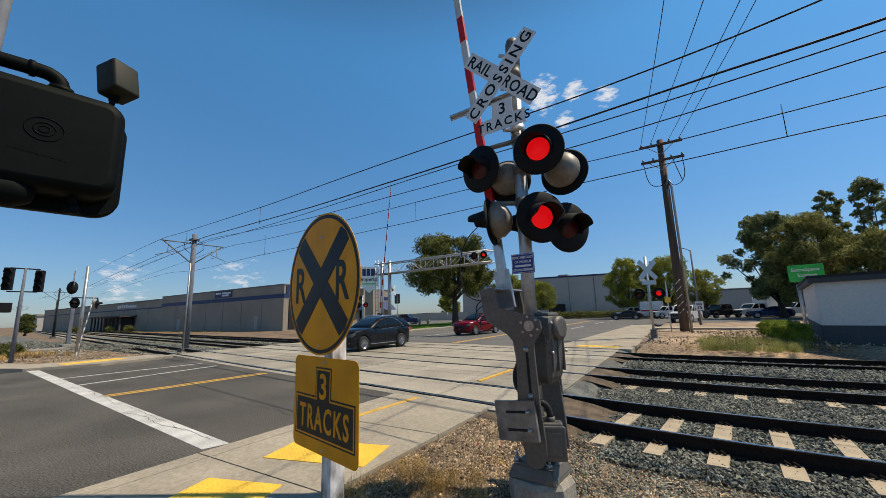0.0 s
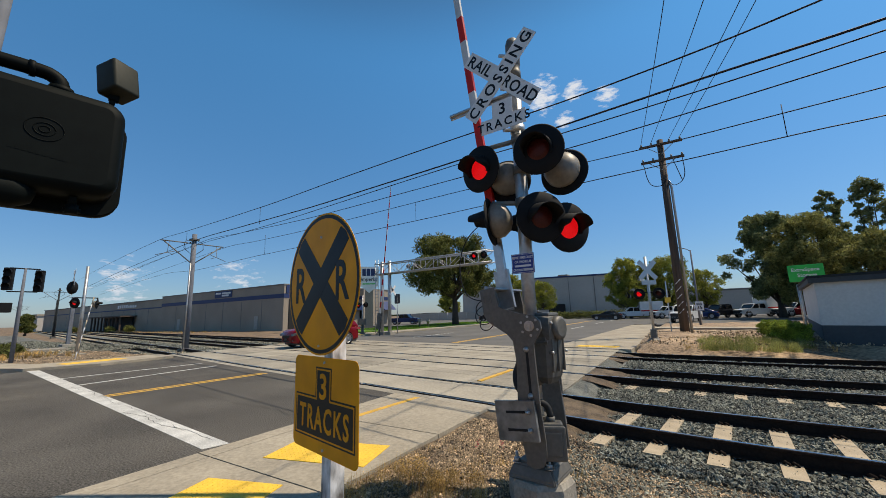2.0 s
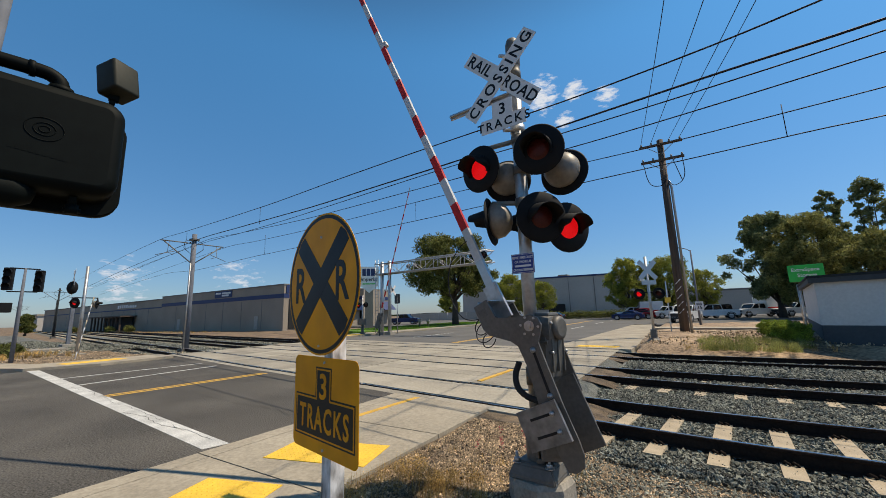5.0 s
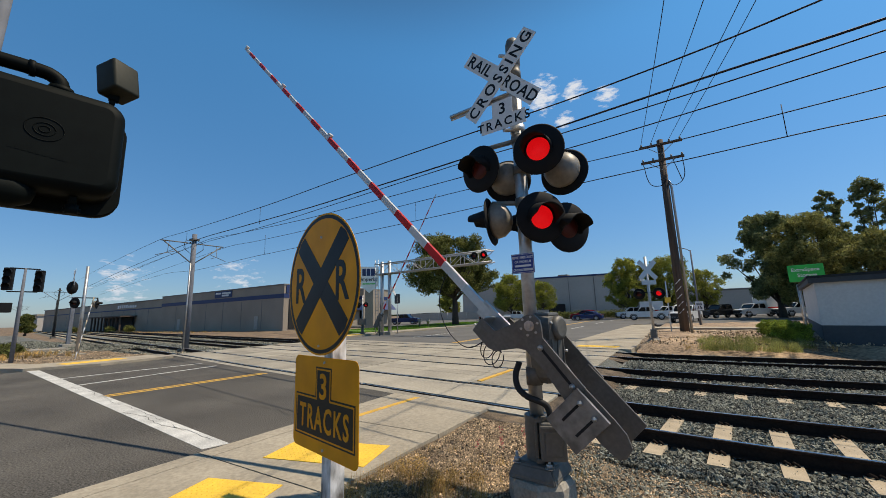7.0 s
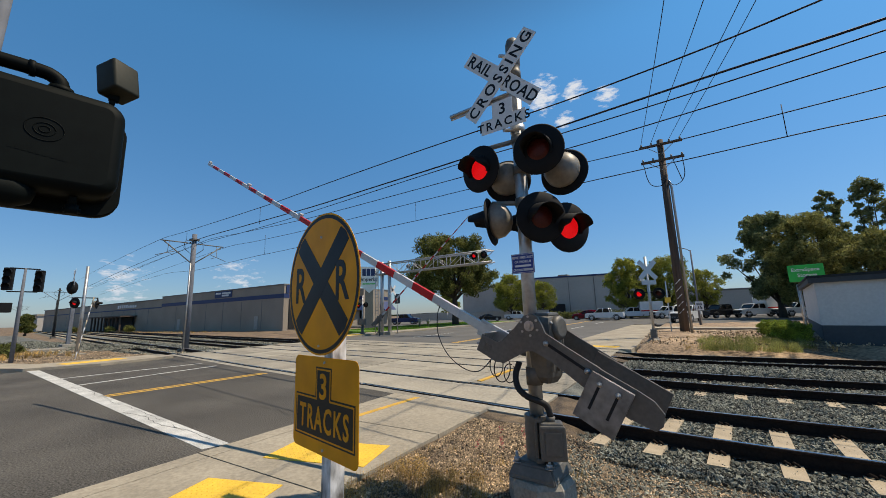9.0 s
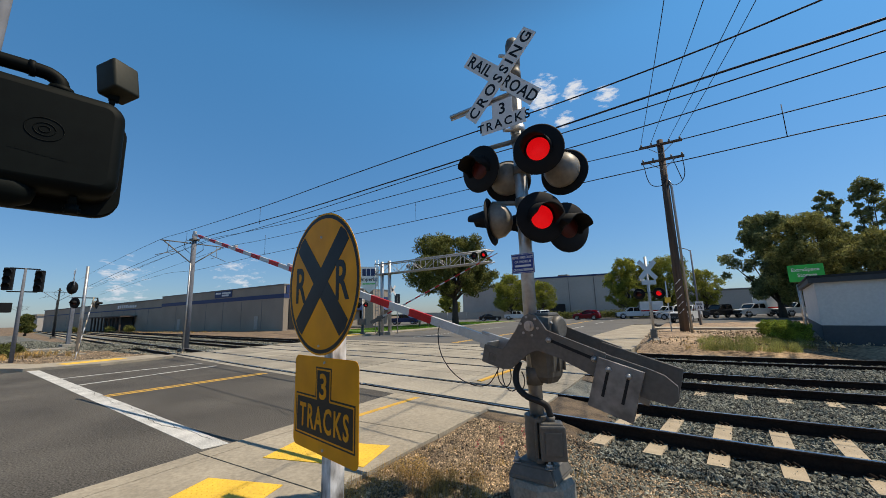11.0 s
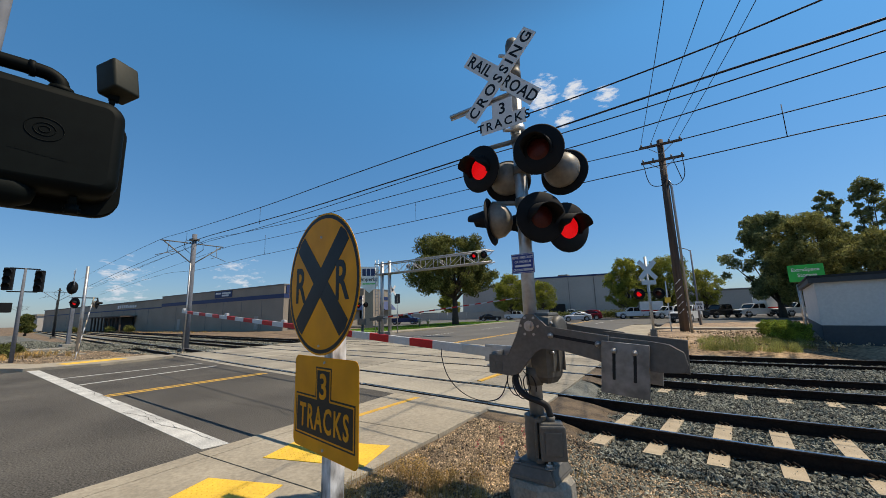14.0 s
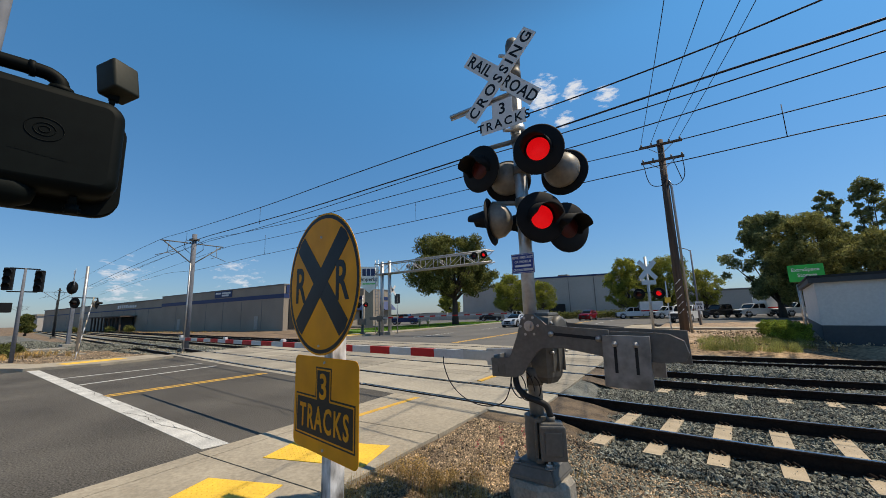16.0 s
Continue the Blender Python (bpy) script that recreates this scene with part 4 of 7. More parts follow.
for f in (0.99, 0.72, 0.47):
    p = ARM_A.lerp(ARM_B, f)
    bm = bmesh.new()
    box(bm, (p.x - 0.05, -0.03, p.z + 0.028), (p.x + 0.05, 0.03, p.z + 0.085), 0.015)
    part("arm_lamp", bm, M_ARMW, gate, "small white arm lamp")
# loose cable from the arm to the socket
cable = thing("gate_cable", "thin black cable looped below the gate socket", "cable")
bm = bmesh.new()
pts = [(0.87, -0.03, 0.17), (0.85, 0.0, 0.06), (0.76, 0.02, -0.12), (0.62, 0.02, -0.25), (0.45, 0.02, -0.32), (0.25, 0.02, -0.33), (0.1, 0.02, -0.27), (0.02, 0.02, -0.12), (0.0, 0.0, 0.02)]
tube(bm, smooth_line(pts), 0.0055, 6)
for c0, rr_ in ((-0.06, 0.12), (-0.13, 0.14), (-0.22, 0.10)):
    tube(bm, [(c0 + rr_ * 0.7 * math.sin(k * math.pi / 9), 0.03 * math.cos(k * 0.4), -0.12 - rr_ * math.cos(k * math.pi / 9 + math.pi)) for k in range(18)], 0.0055, 6)
part("cable", bm, M_WIRE, cable)

# ---- round warning sign on its post ----
SP = pose(-1.952, 1.66, 0, 0, 0, -12.5)
ws = thing("warning_sign_post", "yellow round railroad warning sign on a flaking white post", "road sign", SP)
bm = bmesh.new()
box(bm, (0.045, 0.012, -0.2), (0.15, 0.105, 2.1), 0.005)
part("post", bm, M_POSTW, ws, "flaking white square wooden post")


def disc(bm, r, y0, y1, seg=56, r_in=0.0):
    if r_in:
        lathe(bm, [(r_in, y1), (r_in, y0), (r, y0), (r, y1), (r_in, y1)], seg)
        for f in bm.faces:
            f.smooth = False
    else:
        prism(bm, [(r * math.cos(2 * math.pi * k / seg), r * math.sin(2 * math.pi * k / seg)) for k in range(seg)], 1, y0, y1)


rd = new("round_sign")
rd.parent = ws
rd.matrix_local = pose(0.0, 0, 1.905)
rd["label"] = "amber round sign with black cross and two black letters"
R = 0.458
bm = bmesh.new()
disc(bm, R, 0.0, 0.003)
part("plate", bm, M_SIGNY, rd)
bm = bmesh.new()
disc(bm, R * 0.975, -0.0015, 0.0005, 56, R * 0.925)
part("border", bm, M_INK, rd)
for s in (-1, 1):
    bm = bmesh.new()
    hw = 0.066
    prism(bm, [(-0.405, -hw), (0.405, -hw), (0.42, 0), (0.405, hw), (-0.405, hw), (-0.42, 0)], 1, -0.0015 if s > 0 else -0.002, 0.0005)
    part("cross_bar", bm, M_INK, rd, "", pose(0, 0, 0, 0, s * 45, 0))
for s in (-1, 1):
    letters_part("R", 0.245, M_INK, rd, s * 0.268, -0.0015, 0.0, stretch=0.76)
for z in (0.3, -0.40):
    bm = bmesh.new()
    tube(bm, [(0, -0.008, z), (0, 0.02, z)], 0.008, 8)
    part("bolt", bm, M_GALV, rd)
pl = new("plate_sign")
pl.parent = ws
pl.matrix_local = pose(0.068, 0, 1.158)
pl["label"] = "amber rectangular plate with black panel and amber letters"


def rounded(w, h, r, n=6):
    out = []
    for cx, cz, a0 in ((w / 2 - r, h / 2 - r, 0), (-w / 2 + r, h / 2 - r, 90), (-w / 2 + r, -h / 2 + r, 180), (w / 2 - r, -h / 2 + r, 270)):
        for k in range(n + 1):
            a = radians(a0 + 90 * k / n)
            out.append((cx + r * math.cos(a), cz + r * math.sin(a)))
    return out


PW, PH = 0.765, 0.562
bm = bmesh.new()
prism(bm, rounded(PW, PH, 0.045), 1, 0.0, 0.003)
part("plate", bm, M_SIGNY, pl)


def tee(g):
    return [(-PW / 2 + 0.03 + g, -PH / 2 + 0.075 + g), (PW / 2 - 0.03 - g, -PH / 2 + 0.075 + g), (PW / 2 - 0.03 - g, 0.045 - g), (0.095 - g, 0.045 - g),
            (0.095 - g, PH / 2 - 0.06 - g), (-0.095 + g, PH / 2 - 0.06 - g), (-0.095 + g, 0.045 - g), (-PW / 2 + 0.03 + g, 0.045 - g)]


for g, y, mt in ((0.0, -0.001, M_INK), (0.010, -0.0018, M_SIGNY), (0.020, -0.0026, M_INK)):
    bm = bmesh.new()
    prism(bm, tee(g), 1, y, 0.0005)
    part("panel", bm, mt, pl)
letters_part("TRACKS", 0.142, M_SIGNY, pl, 0, -0.0034, -0.082, spacing=1.22, stretch=0.70)
letters_part("3", 0.15, M_SIGNY, pl, 0, -0.0034, 0.108)
for z in (0.25, -0.25):
    bm = bmesh.new()
    tube(bm, [(0.01, -0.008, z), (0.01, 0.02, z)], 0.008, 8)
    part("bolt", bm, M_GALV, pl)

# ---- dark signal housing close by ----
hs = thing("pedestrian_signal", "dark green-grey signal housing on a pipe bracket with a small lamp", "pedestrian signal", pose(-1.56, 0.20, 2.165, 0, 0, -100))
# local x runs along the face, -y faces the camera
hs.matrix_world = Matrix.Translation((-1.59, 0.309, 2.23)) @ pose(0, 0, 0, 0, 0, 80)


def loft_case(bm, cx, cz, w, h, r, steps):
    """A rounded cover: outlines drawn in by an inset at each depth, closed at both ends."""
    rings = [[bm.verts.new((cx + x, y, cz + z)) for x, z in rounded(w - 2 * q, h - 2 * q, max(0.01, r - q), 8)] for q, y in steps]
    k = len(rings[0])
    for ra, rb in zip(rings, rings[1:]):
        for i in range(k):
            f = bm.faces.new((ra[i], ra[(i + 1) % k], rb[(i + 1) % k], rb[i]))
            f.smooth = True
    bm.faces.new(rings[0][::-1])
    bm.faces.new(rings[-1])


def rbox(bm, lo, hi, bev, seg=4):
    vs = box(bm, lo, hi)
    es = list({e for v in vs for e in v.link_edges})
    bmesh.ops.bevel(bm, geom=es, offset=bev, segments=seg, affect="EDGES", profile=0.5)
    for f in bm.faces:
        f.smooth = True


bm = bmesh.new()
loft_case(bm, -0.18, 0.036, 0.68, 0.342, 0.062, ((0.034, 0.0), (0.012, 0.010), (0.003, 0.024), (0.0, 0.045), (0.0, 0.15)))
part("case", bm, M_DKGREEN, hs)
bm = bmesh.new()
loft_case(bm, -0.175, 0.011, 0.71, 0.378, 0.070, ((0.004, 0.132), (0.0, 0.137), (0.0, 0.165), (0.006, 0.172), (0.008, 0.185)))
part("flange", bm, M_DKGREEN, hs)
bm = bmesh.new()
tube(bm, [(-0.45, 0.06, -0.142), (-0.075, 0.06, -0.145), (-0.05, 0.06, -0.138), (-0.035, 0.06, -0.13)], [0.052, 0.052, 0.042, 0.02], 20)
part("lower_boss", bm, M_DKGREEN, hs)
bm = bmesh.new()
tube(bm, [(0.055, 0.06, -0.11), (0.055, 0.06, -0.178)], 0.012, 10)
tube(bm, [(0.055, 0.06, -0.165), (0.055, 0.06, -0.195)], 0.018, 6)
tube(bm, [(0.035, 0.06, -0.182), (0.078, 0.06, -0.182)], 0.007, 8)
part("latch", bm, M_DKGREEN, hs)
for r_ in (0.043, 0.024, 0.012):
    bm = bmesh.new()
    n = 36
    tube(bm, [(r_ * math.cos(2 * math.pi * k / n), -0.0005, r_ * 0.85 * math.sin(2 * math.pi * k / n)) for k in range(n + 1)], 0.0013, 6)
    part("cast_ring", bm, M_DKGREEN, hs, "", pose(-0.03, 0, 0.048))
bm = bmesh.new()
for k in range(9):
    box(bm, (-0.098 + k * 0.0145, -0.0008, -0.030 - 0.0016 * k), (-0.088 + k * 0.0145, 0.001, -0.019 - 0.0016 * k))
part("cast_lettering", bm, M_DKGREEN, hs)
bm = bmesh.new()
tube(bm, smooth_line([(-0.8, 0.06, 0.255), (-0.2, 0.06, 0.258), (-0.065, 0.06, 0.262), (-0.035, 0.06, 0.258), (-0.012, 0.06, 0.238), (-0.008, 0.06, 0.20)], 4), 0.022, 16)
tube(bm, [(-0.008, 0.06, 0.222), (-0.008, 0.06, 0.205)], 0.031, 16)
tube(bm, [(-0.085, 0.06, 0.261), (-0.07, 0.06, 0.262)], 0.026, 16)
part("pipe_bracket", bm, M_DKGREEN, hs, "dark bent pipe bracket")
bm = bmesh.new()
rbox(bm, (-0.044, -0.044, -0.060), (0.044, 0.044, 0.060), 0.010, 3)
part("lamp_head", bm, M_CUBE, hs, "olive-grey cube lamp", pose(0.128, 0.06, 0.312, -12, 0, 28))
bm = bmesh.new()
tube(bm, [(0.115, 0.06, 0.195), (0.12, 0.06, 0.235), (0.126, 0.06, 0.285)], 0.009, 10)
box(bm, (0.108, 0.048, 0.232), (0.136, 0.072, 0.258), 0.004)
part("swivel", bm, M_DKGREEN, hs)
bm = bmesh.new()
tube(bm, [(-0.78, 0.06, -2.4), (-0.78, 0.06, 1.6)], 0.06, 18)
part("pole", bm, M_GALV, hs, "galvanised pole")
bm = bmesh.new()
tube(bm, [(-0.178, 0.10, 0.20), (-0.170, 0.15, 0.33), (-0.165, 0.20, 0.70)], 0.019, 14)
part("brace", bm, M_DKPOLE, hs)

# ---- overhead line ----


def catenary_pole(x, y, h, slim=1.0, steel=M_DKPOLE):
    t = thing("catenary_pole", "grey tubular overhead-line pole with bracket arms", "catenary pole", pose(x, y, -0.1), "overhead line poles")
    bm = bmesh.new()
    tube(bm, [(0, 0, 0), (0, 0, h * 0.5), (0, 0, h + 0.1)], [0.19 * slim, 0.165 * slim, 0.14 * slim], 20)
    part("shaft", bm, steel, t)
    bm = bmesh.new()
    box(bm, (-0.32, -0.32, -0.2), (0.32, 0.32, 0.10), 0.02)
    for sx in (-0.24, 0.24):
        for sy in (-0.24, 0.24):
            tube(bm, [(sx, sy, 0.1), (sx, sy, 0.25)], 0.03, 8)
    part("base_plate", bm, M_MACH, t)
    for s in (-1, 1):
        bm = bmesh.new()
        e = 1.95 * s
        tube(bm, [(0, 0, h - 0.55), (0, e, h - 0.55 + 0.02 * s)], 0.035, 8)
        tube(bm, [(0, 0, h - 1.95), (0, e * 0.92, h - 0.58)], 0.035, 8)
        part("bracket_arm", bm, M_MACH, t)
        bm = bmesh.new()
        tube(bm, [(0, e * 0.55, h - 1.18), (0, e * 1.1, h - 1.55)], 0.02, 6)
        tube(bm, [(0, e * 0.75, h - 0.6), (0, e * 0.78, h - 1.3), (0, e * 0.6, h - 1.45)], 0.015, 6)
        part("steady_arm", bm, M_MACH, t)
        bm = bmesh.new()
        tube(bm, [(0, s * 0.1, h - 0.3), (0, s * 0.55, h - 0.45), (0, s * 0.6, h - 0.9), (0, s * 0.25, h - 1.2), (0, s * 0.1, h - 1.3)], 0.02, 6)
        part("jumper_cable", bm, M_WIRE, t)
    bm = bmesh.new()
    tube(bm, [(0.18, -0.2, 0.1), (0.18, -0.2, h - 1.9)], 0.045, 10)
    part("conduit", bm, M_GALV if slim == 1.0 else steel, t)
    bm = bmesh.new()
    box(bm, (-0.25, -0.22, h - 0.35), (0.25, 0.22, h - 0.22), 0.02)
    part("collar", bm, M_MACH, t)
    return t


catenary_pole(-27.2, 12.4, 7.5)
catenary_pole(-84, 19.2, 7.6, 0.78, M_POLEDK)
catenary_pole(-150, 27.0, 7.6, 0.78, M_POLEDK)

WIRES = [
    (5.95, [(-84, 8.0), (-55.3, 7.7), (-28.2, 6.98), (-22.3, 6.55), (-12.5, 5.86), (-8.2, 5.64), (-4.91, 5.45), (-1.23, 5.21), (0.74, 5.15), (1.85, 5.17), (6, 5.3), (26, 6.9)], 0.012),
    (7.8, [(-84, 7.7), (-52.4, 7.49), (-26.8, 7.05), (-19.2, 6.61), (-14.8, 6.33), (-11.9, 6.15), (-8.35, 6.00), (-4.7, 5.84), (-1.65, 5.75), (0.91, 5.68), (2.97, 5.60), (8, 5.6), (26, 7.0)], 0.020),
    (7.8, [(-84, 7.3), (-48.3, 7.08), (-25.9, 6.65), (-19.2, 6.27), (-14.8, 6.06), (-11.9, 5.96), (-4.9, 5.74), (-1.67, 5.57), (0.88, 5.47), (2.94, 5.43), (8, 5.5), (26, 6.9)], 0.012),
    (8.6, [(-84, 7.6), (-28.0, 7.26), (-21.1, 6.73), (-16.3, 6.34), (-13.1, 6.11), (-5.4, 5.72), (-1.5, 5.53), (0.93, 5.48), (3.19, 5.47), (8, 5.5), (26, 6.9)], 0.012),
    (9.73, [(-84, 7.0), (-26.7, 6.80), (-22.0, 6.50), (-16.6, 6.19), (-11.6, 5.98), (-6.14, 5.77), (-2.17, 5.55), (0.0, 5.43), (2.59, 5.36), (3.52, 5.34), (6, 5.35), (26, 6.8)], 0.011),
    (9.73, [(-84, 6.6), (-42.9, 6.4), (-32.8, 5.80), (-21.9, 5.54), (-17.3, 5.38), (-11.6, 5.25), (-6.18, 5.08), (-1.69, 4.98), (0.52, 4.92), (2.62, 4.87), (3.44, 4.83), (6, 4.8), (26, 4.8)], 0.011),
]

for y0, pts, r in WIRES:
    w = solid("overhead_wire", M_WIRE, "thin dark overhead-line wire above the tracks", "overhead wire",
              lambda bm: tube(bm, smooth_line([(x, y0 + SLOPE * x, z) for x, z in pts]), r, 6), group="overhead wires")
for a, b, yy in (((-7.9, 5.65), (-7.9, 5.16), 0), ((2.2, 5.34), (2.2, 4.87), 0), ((-14.5, 6.2), (-14.5, 5.28), 0), ((-20.5, 6.44), (-20.5, 5.46), 0)):
    solid("dropper_wire", M_WIRE, "short vertical dropper wire between overhead wires", "overhead wire",
          lambda bm: tube(bm, [(a[0], 9.73 + SLOPE * a[0], a[1] + 0.22), (b[0], 9.73 + SLOPE * b[0], b[1])], 0.008, 5), group="overhead droppers")
for x, za, zb in ((-13.1, 5.91, 5.24), (-22.2, 6.55, 5.5)):
    solid("dropper_wire", M_WIRE, "short vertical dropper wire between overhead wires", "overhead wire",
          lambda bm: tube(bm, [(x, 5.95 + SLOPE * x, za), (x, 5.95 + SLOPE * x, zb)], 0.007, 5), group="overhead droppers")

# wooden utility pole
up = thing("utility_pole", "dark wooden utility pole with two crossarms", "utility pole", pose(0.23, 25.6, 0))
bm = bmesh.new()
tube(bm, [(0, 0, -0.3), (0.0, 0, 6), (0.02, 0, 11.85)], [0.24, 0.21, 0.17], 16)
part("shaft", bm, M_WOOD, up)
for z in (11.5, 10.5):
    bm = bmesh.new()
    box(bm, (-1.12, -0.26, z - 0.07), (1.16, -0.14, z + 0.07), 0.01)
    arm = part("crossarm", bm, M_WOOD, up)
    for x in (-1.0, -0.45, 0.5, 1.05):
        bm = bmesh.new()
        tube(bm, [(x, -0.2, z + 0.07), (x, -0.2, z + 0.12), (x, -0.2, z + 0.20), (x, -0.2, z + 0.24)], [0.03, 0.06, 0.05, 0.02], 8)
        part("insulator", bm, M_HOUSING, arm)
    bm = bmesh.new()
    for s in (-1, 1):
        tube(bm, [(0, -0.2, z - 0.65), (s * 0.7, -0.2, z - 0.06)], 0.02, 6)
    part("brace", bm, M_GALV, arm)
bm = bmesh.new()
tube(bm, [(0.33, 0.05, -0.2), (0.31, 0.05, 8.8), (0.2, 0.0, 9.2)], 0.07, 10)
part("riser_conduit", bm, M_GALV, up)
bm = bmesh.new()
tube(bm, smooth_line([(-1.0, -0.2, 10.4), (-0.75, -0.25, 9.1), (-0.2, -0.25, 8.9), (0.1, -0.2, 9.3)]), 0.022, 6)
tube(bm, smooth_line([(1.05, -0.2, 10.4), (1.0, -0.25, 9.2), (0.5, -0.25, 8.8), (0.15, -0.2, 9.2)]), 0.022, 6)
tube(bm, smooth_line([(0.5, -0.2, 10.7), (0.75, -0.25, 9.6), (0.9, -0.25, 9.0)]), 0.022, 6)
part("jumper_cable", bm, M_WIRE, up)
for x, z, ex, ey in ((-1.0, 11.72, 0.77, 12.8), (-0.45, 11.72, 1.86, 13.5), (0.5, 11.72, 2.87, 14.2), (1.05, 11.72, 3.31, 14.5)):
    solid("power_line", M_WIRE, "dark power line running over the road from the wooden pole", "power line",
          lambda bm: tube(bm, smooth_line([(0.23 + x, 25.4, z), (ex, ey, 11.4), (ex + (ex - 0.23 - x) * 2.6, ey - (25.4 - ey) * 2.6, 12.2)]), 0.014, 6), group="power lines")

for k in range(5):
    bm = bmesh.new()
    tube(bm, [(-0.16, -0.19, 1.3 + 0.42 * k), (0.10, -0.23, 1.58 + 0.42 * k)], 0.018, 6)
    part("painted_mark", bm, M_SIGNW, up)
mk = thing("marker_post", "slim white marker post with a yellow tag by the wooden pole", "marker post", pose(-0.42, 25.2, 0.2))
bm = bmesh.new()
tube(bm, [(0, 0, -0.3), (0, 0, 3.0)], 0.03, 8)
part("post", bm, M_SIGNW, mk)
bm = bmesh.new()
box(bm, (-0.14, -0.05, 1.75), (0.16, -0.035, 2.05), 0.01)
part("tag", bm, M_TACT, mk)

# ---- far crossing signal across the road ----
fs_ = thing("crossing_signal", "distant crossing signal mast with crossbuck and two red lamps", "crossing signal", pose(-1.03, 19.8, 0.0))
bm = bmesh.new()
tube(bm, [(0, 0, -0.1), (0, 0, 4.05)], 0.06, 14)
part("mast", bm, M_GALV, fs_)
bm = bmesh.new()
lathe(bm, [(0.32, -0.2), (0.30, 0.22), (0.20, 0.30), (0.15, 0.36), (0.13, 0.72)], 8, "Z")
for f in bm.faces:
    f.smooth = False
part("base", bm, M_MACH, fs_)
for s in (-1, 1):
    bm = bmesh.new()
    box(bm, (-0.58, -0.08, -0.11), (0.58, -0.074, 0.11))
    part("blade", bm, M_ALU, fs_, "bare metal back of a crossbuck blade", pose(0, 0, 3.42, 0, 0, 38) @ pose(0, 0.004 * s, 0, 0, 45 * s, 0))
bm = bmesh.new()
box(bm, (-0.36, -0.09, 2.74), (0.36, -0.084, 2.94))
part("plate", bm, M_ALU, fs_, "", pose(0, 0, 0, 0, 0, 38))
light(fs_, Vector((-0.40, -0.06, 2.33)), -100, -3, lamp_set=ON_B)
light(fs_, Vector((0.40, -0.06, 2.33)), -100, -3, lamp_set=ON_A)
bm = bmesh.new()
tube(bm, [(-0.4, 0, 2.40), (0.4, 0, 2.40)], 0.025, 8)
part("lamp_bracket", bm, M_BLACK, fs_)

# ---- cantilever signal beyond the tracks ----
gy = thing("cantilever_signal", "galvanised cantilever truss with red signal lamps over the road", "signal gantry", pose(-24.4, 27.2, 0.0))
for dx in (0.95, 1.85):
    bm = bmesh.new()
    tube(bm, [(dx, 0, 0), (dx, 0, 6.75)], 0.16, 14)
    part("post", bm, M_GALV, gy)
    bm = bmesh.new()
    box(bm, (dx - 0.35, -0.35, -0.3), (dx + 0.35, 0.35, 0.25), 0.03)
    part("foundation", bm, M_FOUND, gy)
for zz in (5.55, 6.50):
    for yy in (-0.35, 0.35):
        bm = bmesh.new()
        tube(bm, [(0.3, yy, zz), (12.4, yy, zz + 0.1)], 0.055, 8)
        part("chord", bm, M_GALV, gy)
n = 9
for i in range(n):
    xa, xb_ = 0.4 + i * 1.32, 0.4 + (i + 1) * 1.32
    for yy in (-0.35, 0.35):
        bm = bmesh.new()
        tube(bm, [(xa, yy, 5.55), (xa, yy, 6.54)], 0.028, 6)
        tube(bm, [(xa, yy, 6.54 if i % 2 else 5.55), (xb_, yy, 5.55 if i % 2 else 6.54)], 0.028, 6)
        part("truss_web", bm, M_GALV, gy)
    bm = bmesh.new()
    box(bm, (xa, -0.33, 5.60), (xb_ - 0.04, 0.33, 5.63))
    part("walkway_grating", bm, M_GALV, gy)
bm = bmesh.new()
for dx in (0.2, 0.55):
    tube(bm, [(dx, -0.1, 0), (dx, -0.1, 7.0)], 0.03, 6)
for k in range(22):
    tube(bm, [(0.2, -0.1, 0.4 + k * 0.3), (0.55, -0.1, 0.4 + k * 0.3)], 0.018, 6)
part("ladder", bm, M_GALV, gy)
for s in (-1, 1):
    bm = bmesh.new()
    box(bm, (-0.6, -0.02, -0.11), (0.6, 0.0, 0.11))
    part("blade", bm, M_SIGNW, gy, "", pose(2.2, 0.0 + 0.025 * s, 4.0, 0, 45 * s, 90))
for x, st in ((11.0, ON_B), (11.85, ON_A)):
    light(gy, Vector((x, -0.50, 6.22)), -92, -2, r=0.30, lamp_set=st, lens_r=0.15)
for x in (4.0, 4.8, 7.6):
    light(gy, Vector((x, 0.1, 6.08)), 85, -2, r=0.22)
sg2 = thing("crossing_signal", "small crossing gate signal with two red lamps below the truss", "crossing signal", pose(-24.3, 25.5, 0.0))
bm = bmesh.new()
tube(bm, [(0, 0, 0), (0, 0, 3.6)], 0.06, 12)
part("mast", bm, M_GALV, sg2)
bm = bmesh.new()
box(bm, (-0.25, -0.22, 0.9), (0.25, 0.22, 1.5), 0.06)
lathe(bm, [(0.28, -0.1), (0.24, 0.18), (0.13, 0.25), (0.12, 0.9)], 8, "Z")
part("gate_mechanism", bm, M_MACH, sg2)
light(sg2, Vector((-0.45, -0.06, 2.72)), -85, -2, lamp_set=ON_B)
light(sg2, Vector((0.45, -0.06, 2.72)), -85, -2, lamp_set=ON_A)
bm = bmesh.new()
tube(bm, [(-0.45, 0, 2.75), (0.45, 0, 2.75)], 0.03, 8)
part("lamp_bracket", bm, M_BLACK, sg2)
solid("gate_stand", M_MACH, "grey steel gate stand beyond the tracks", "gate stand", lambda bm: (tube(bm, [(-22.3, 25.5, -0.1), (-22.3, 25.5, 1.55)], 0.07, 12), box(bm, (-22.5, 25.38, 1.2), (-22.1, 25.62, 1.7), 0.04)))
fgate = thing("crossing_gate", "thin red and white gate arm beyond the tracks", "crossing gate")
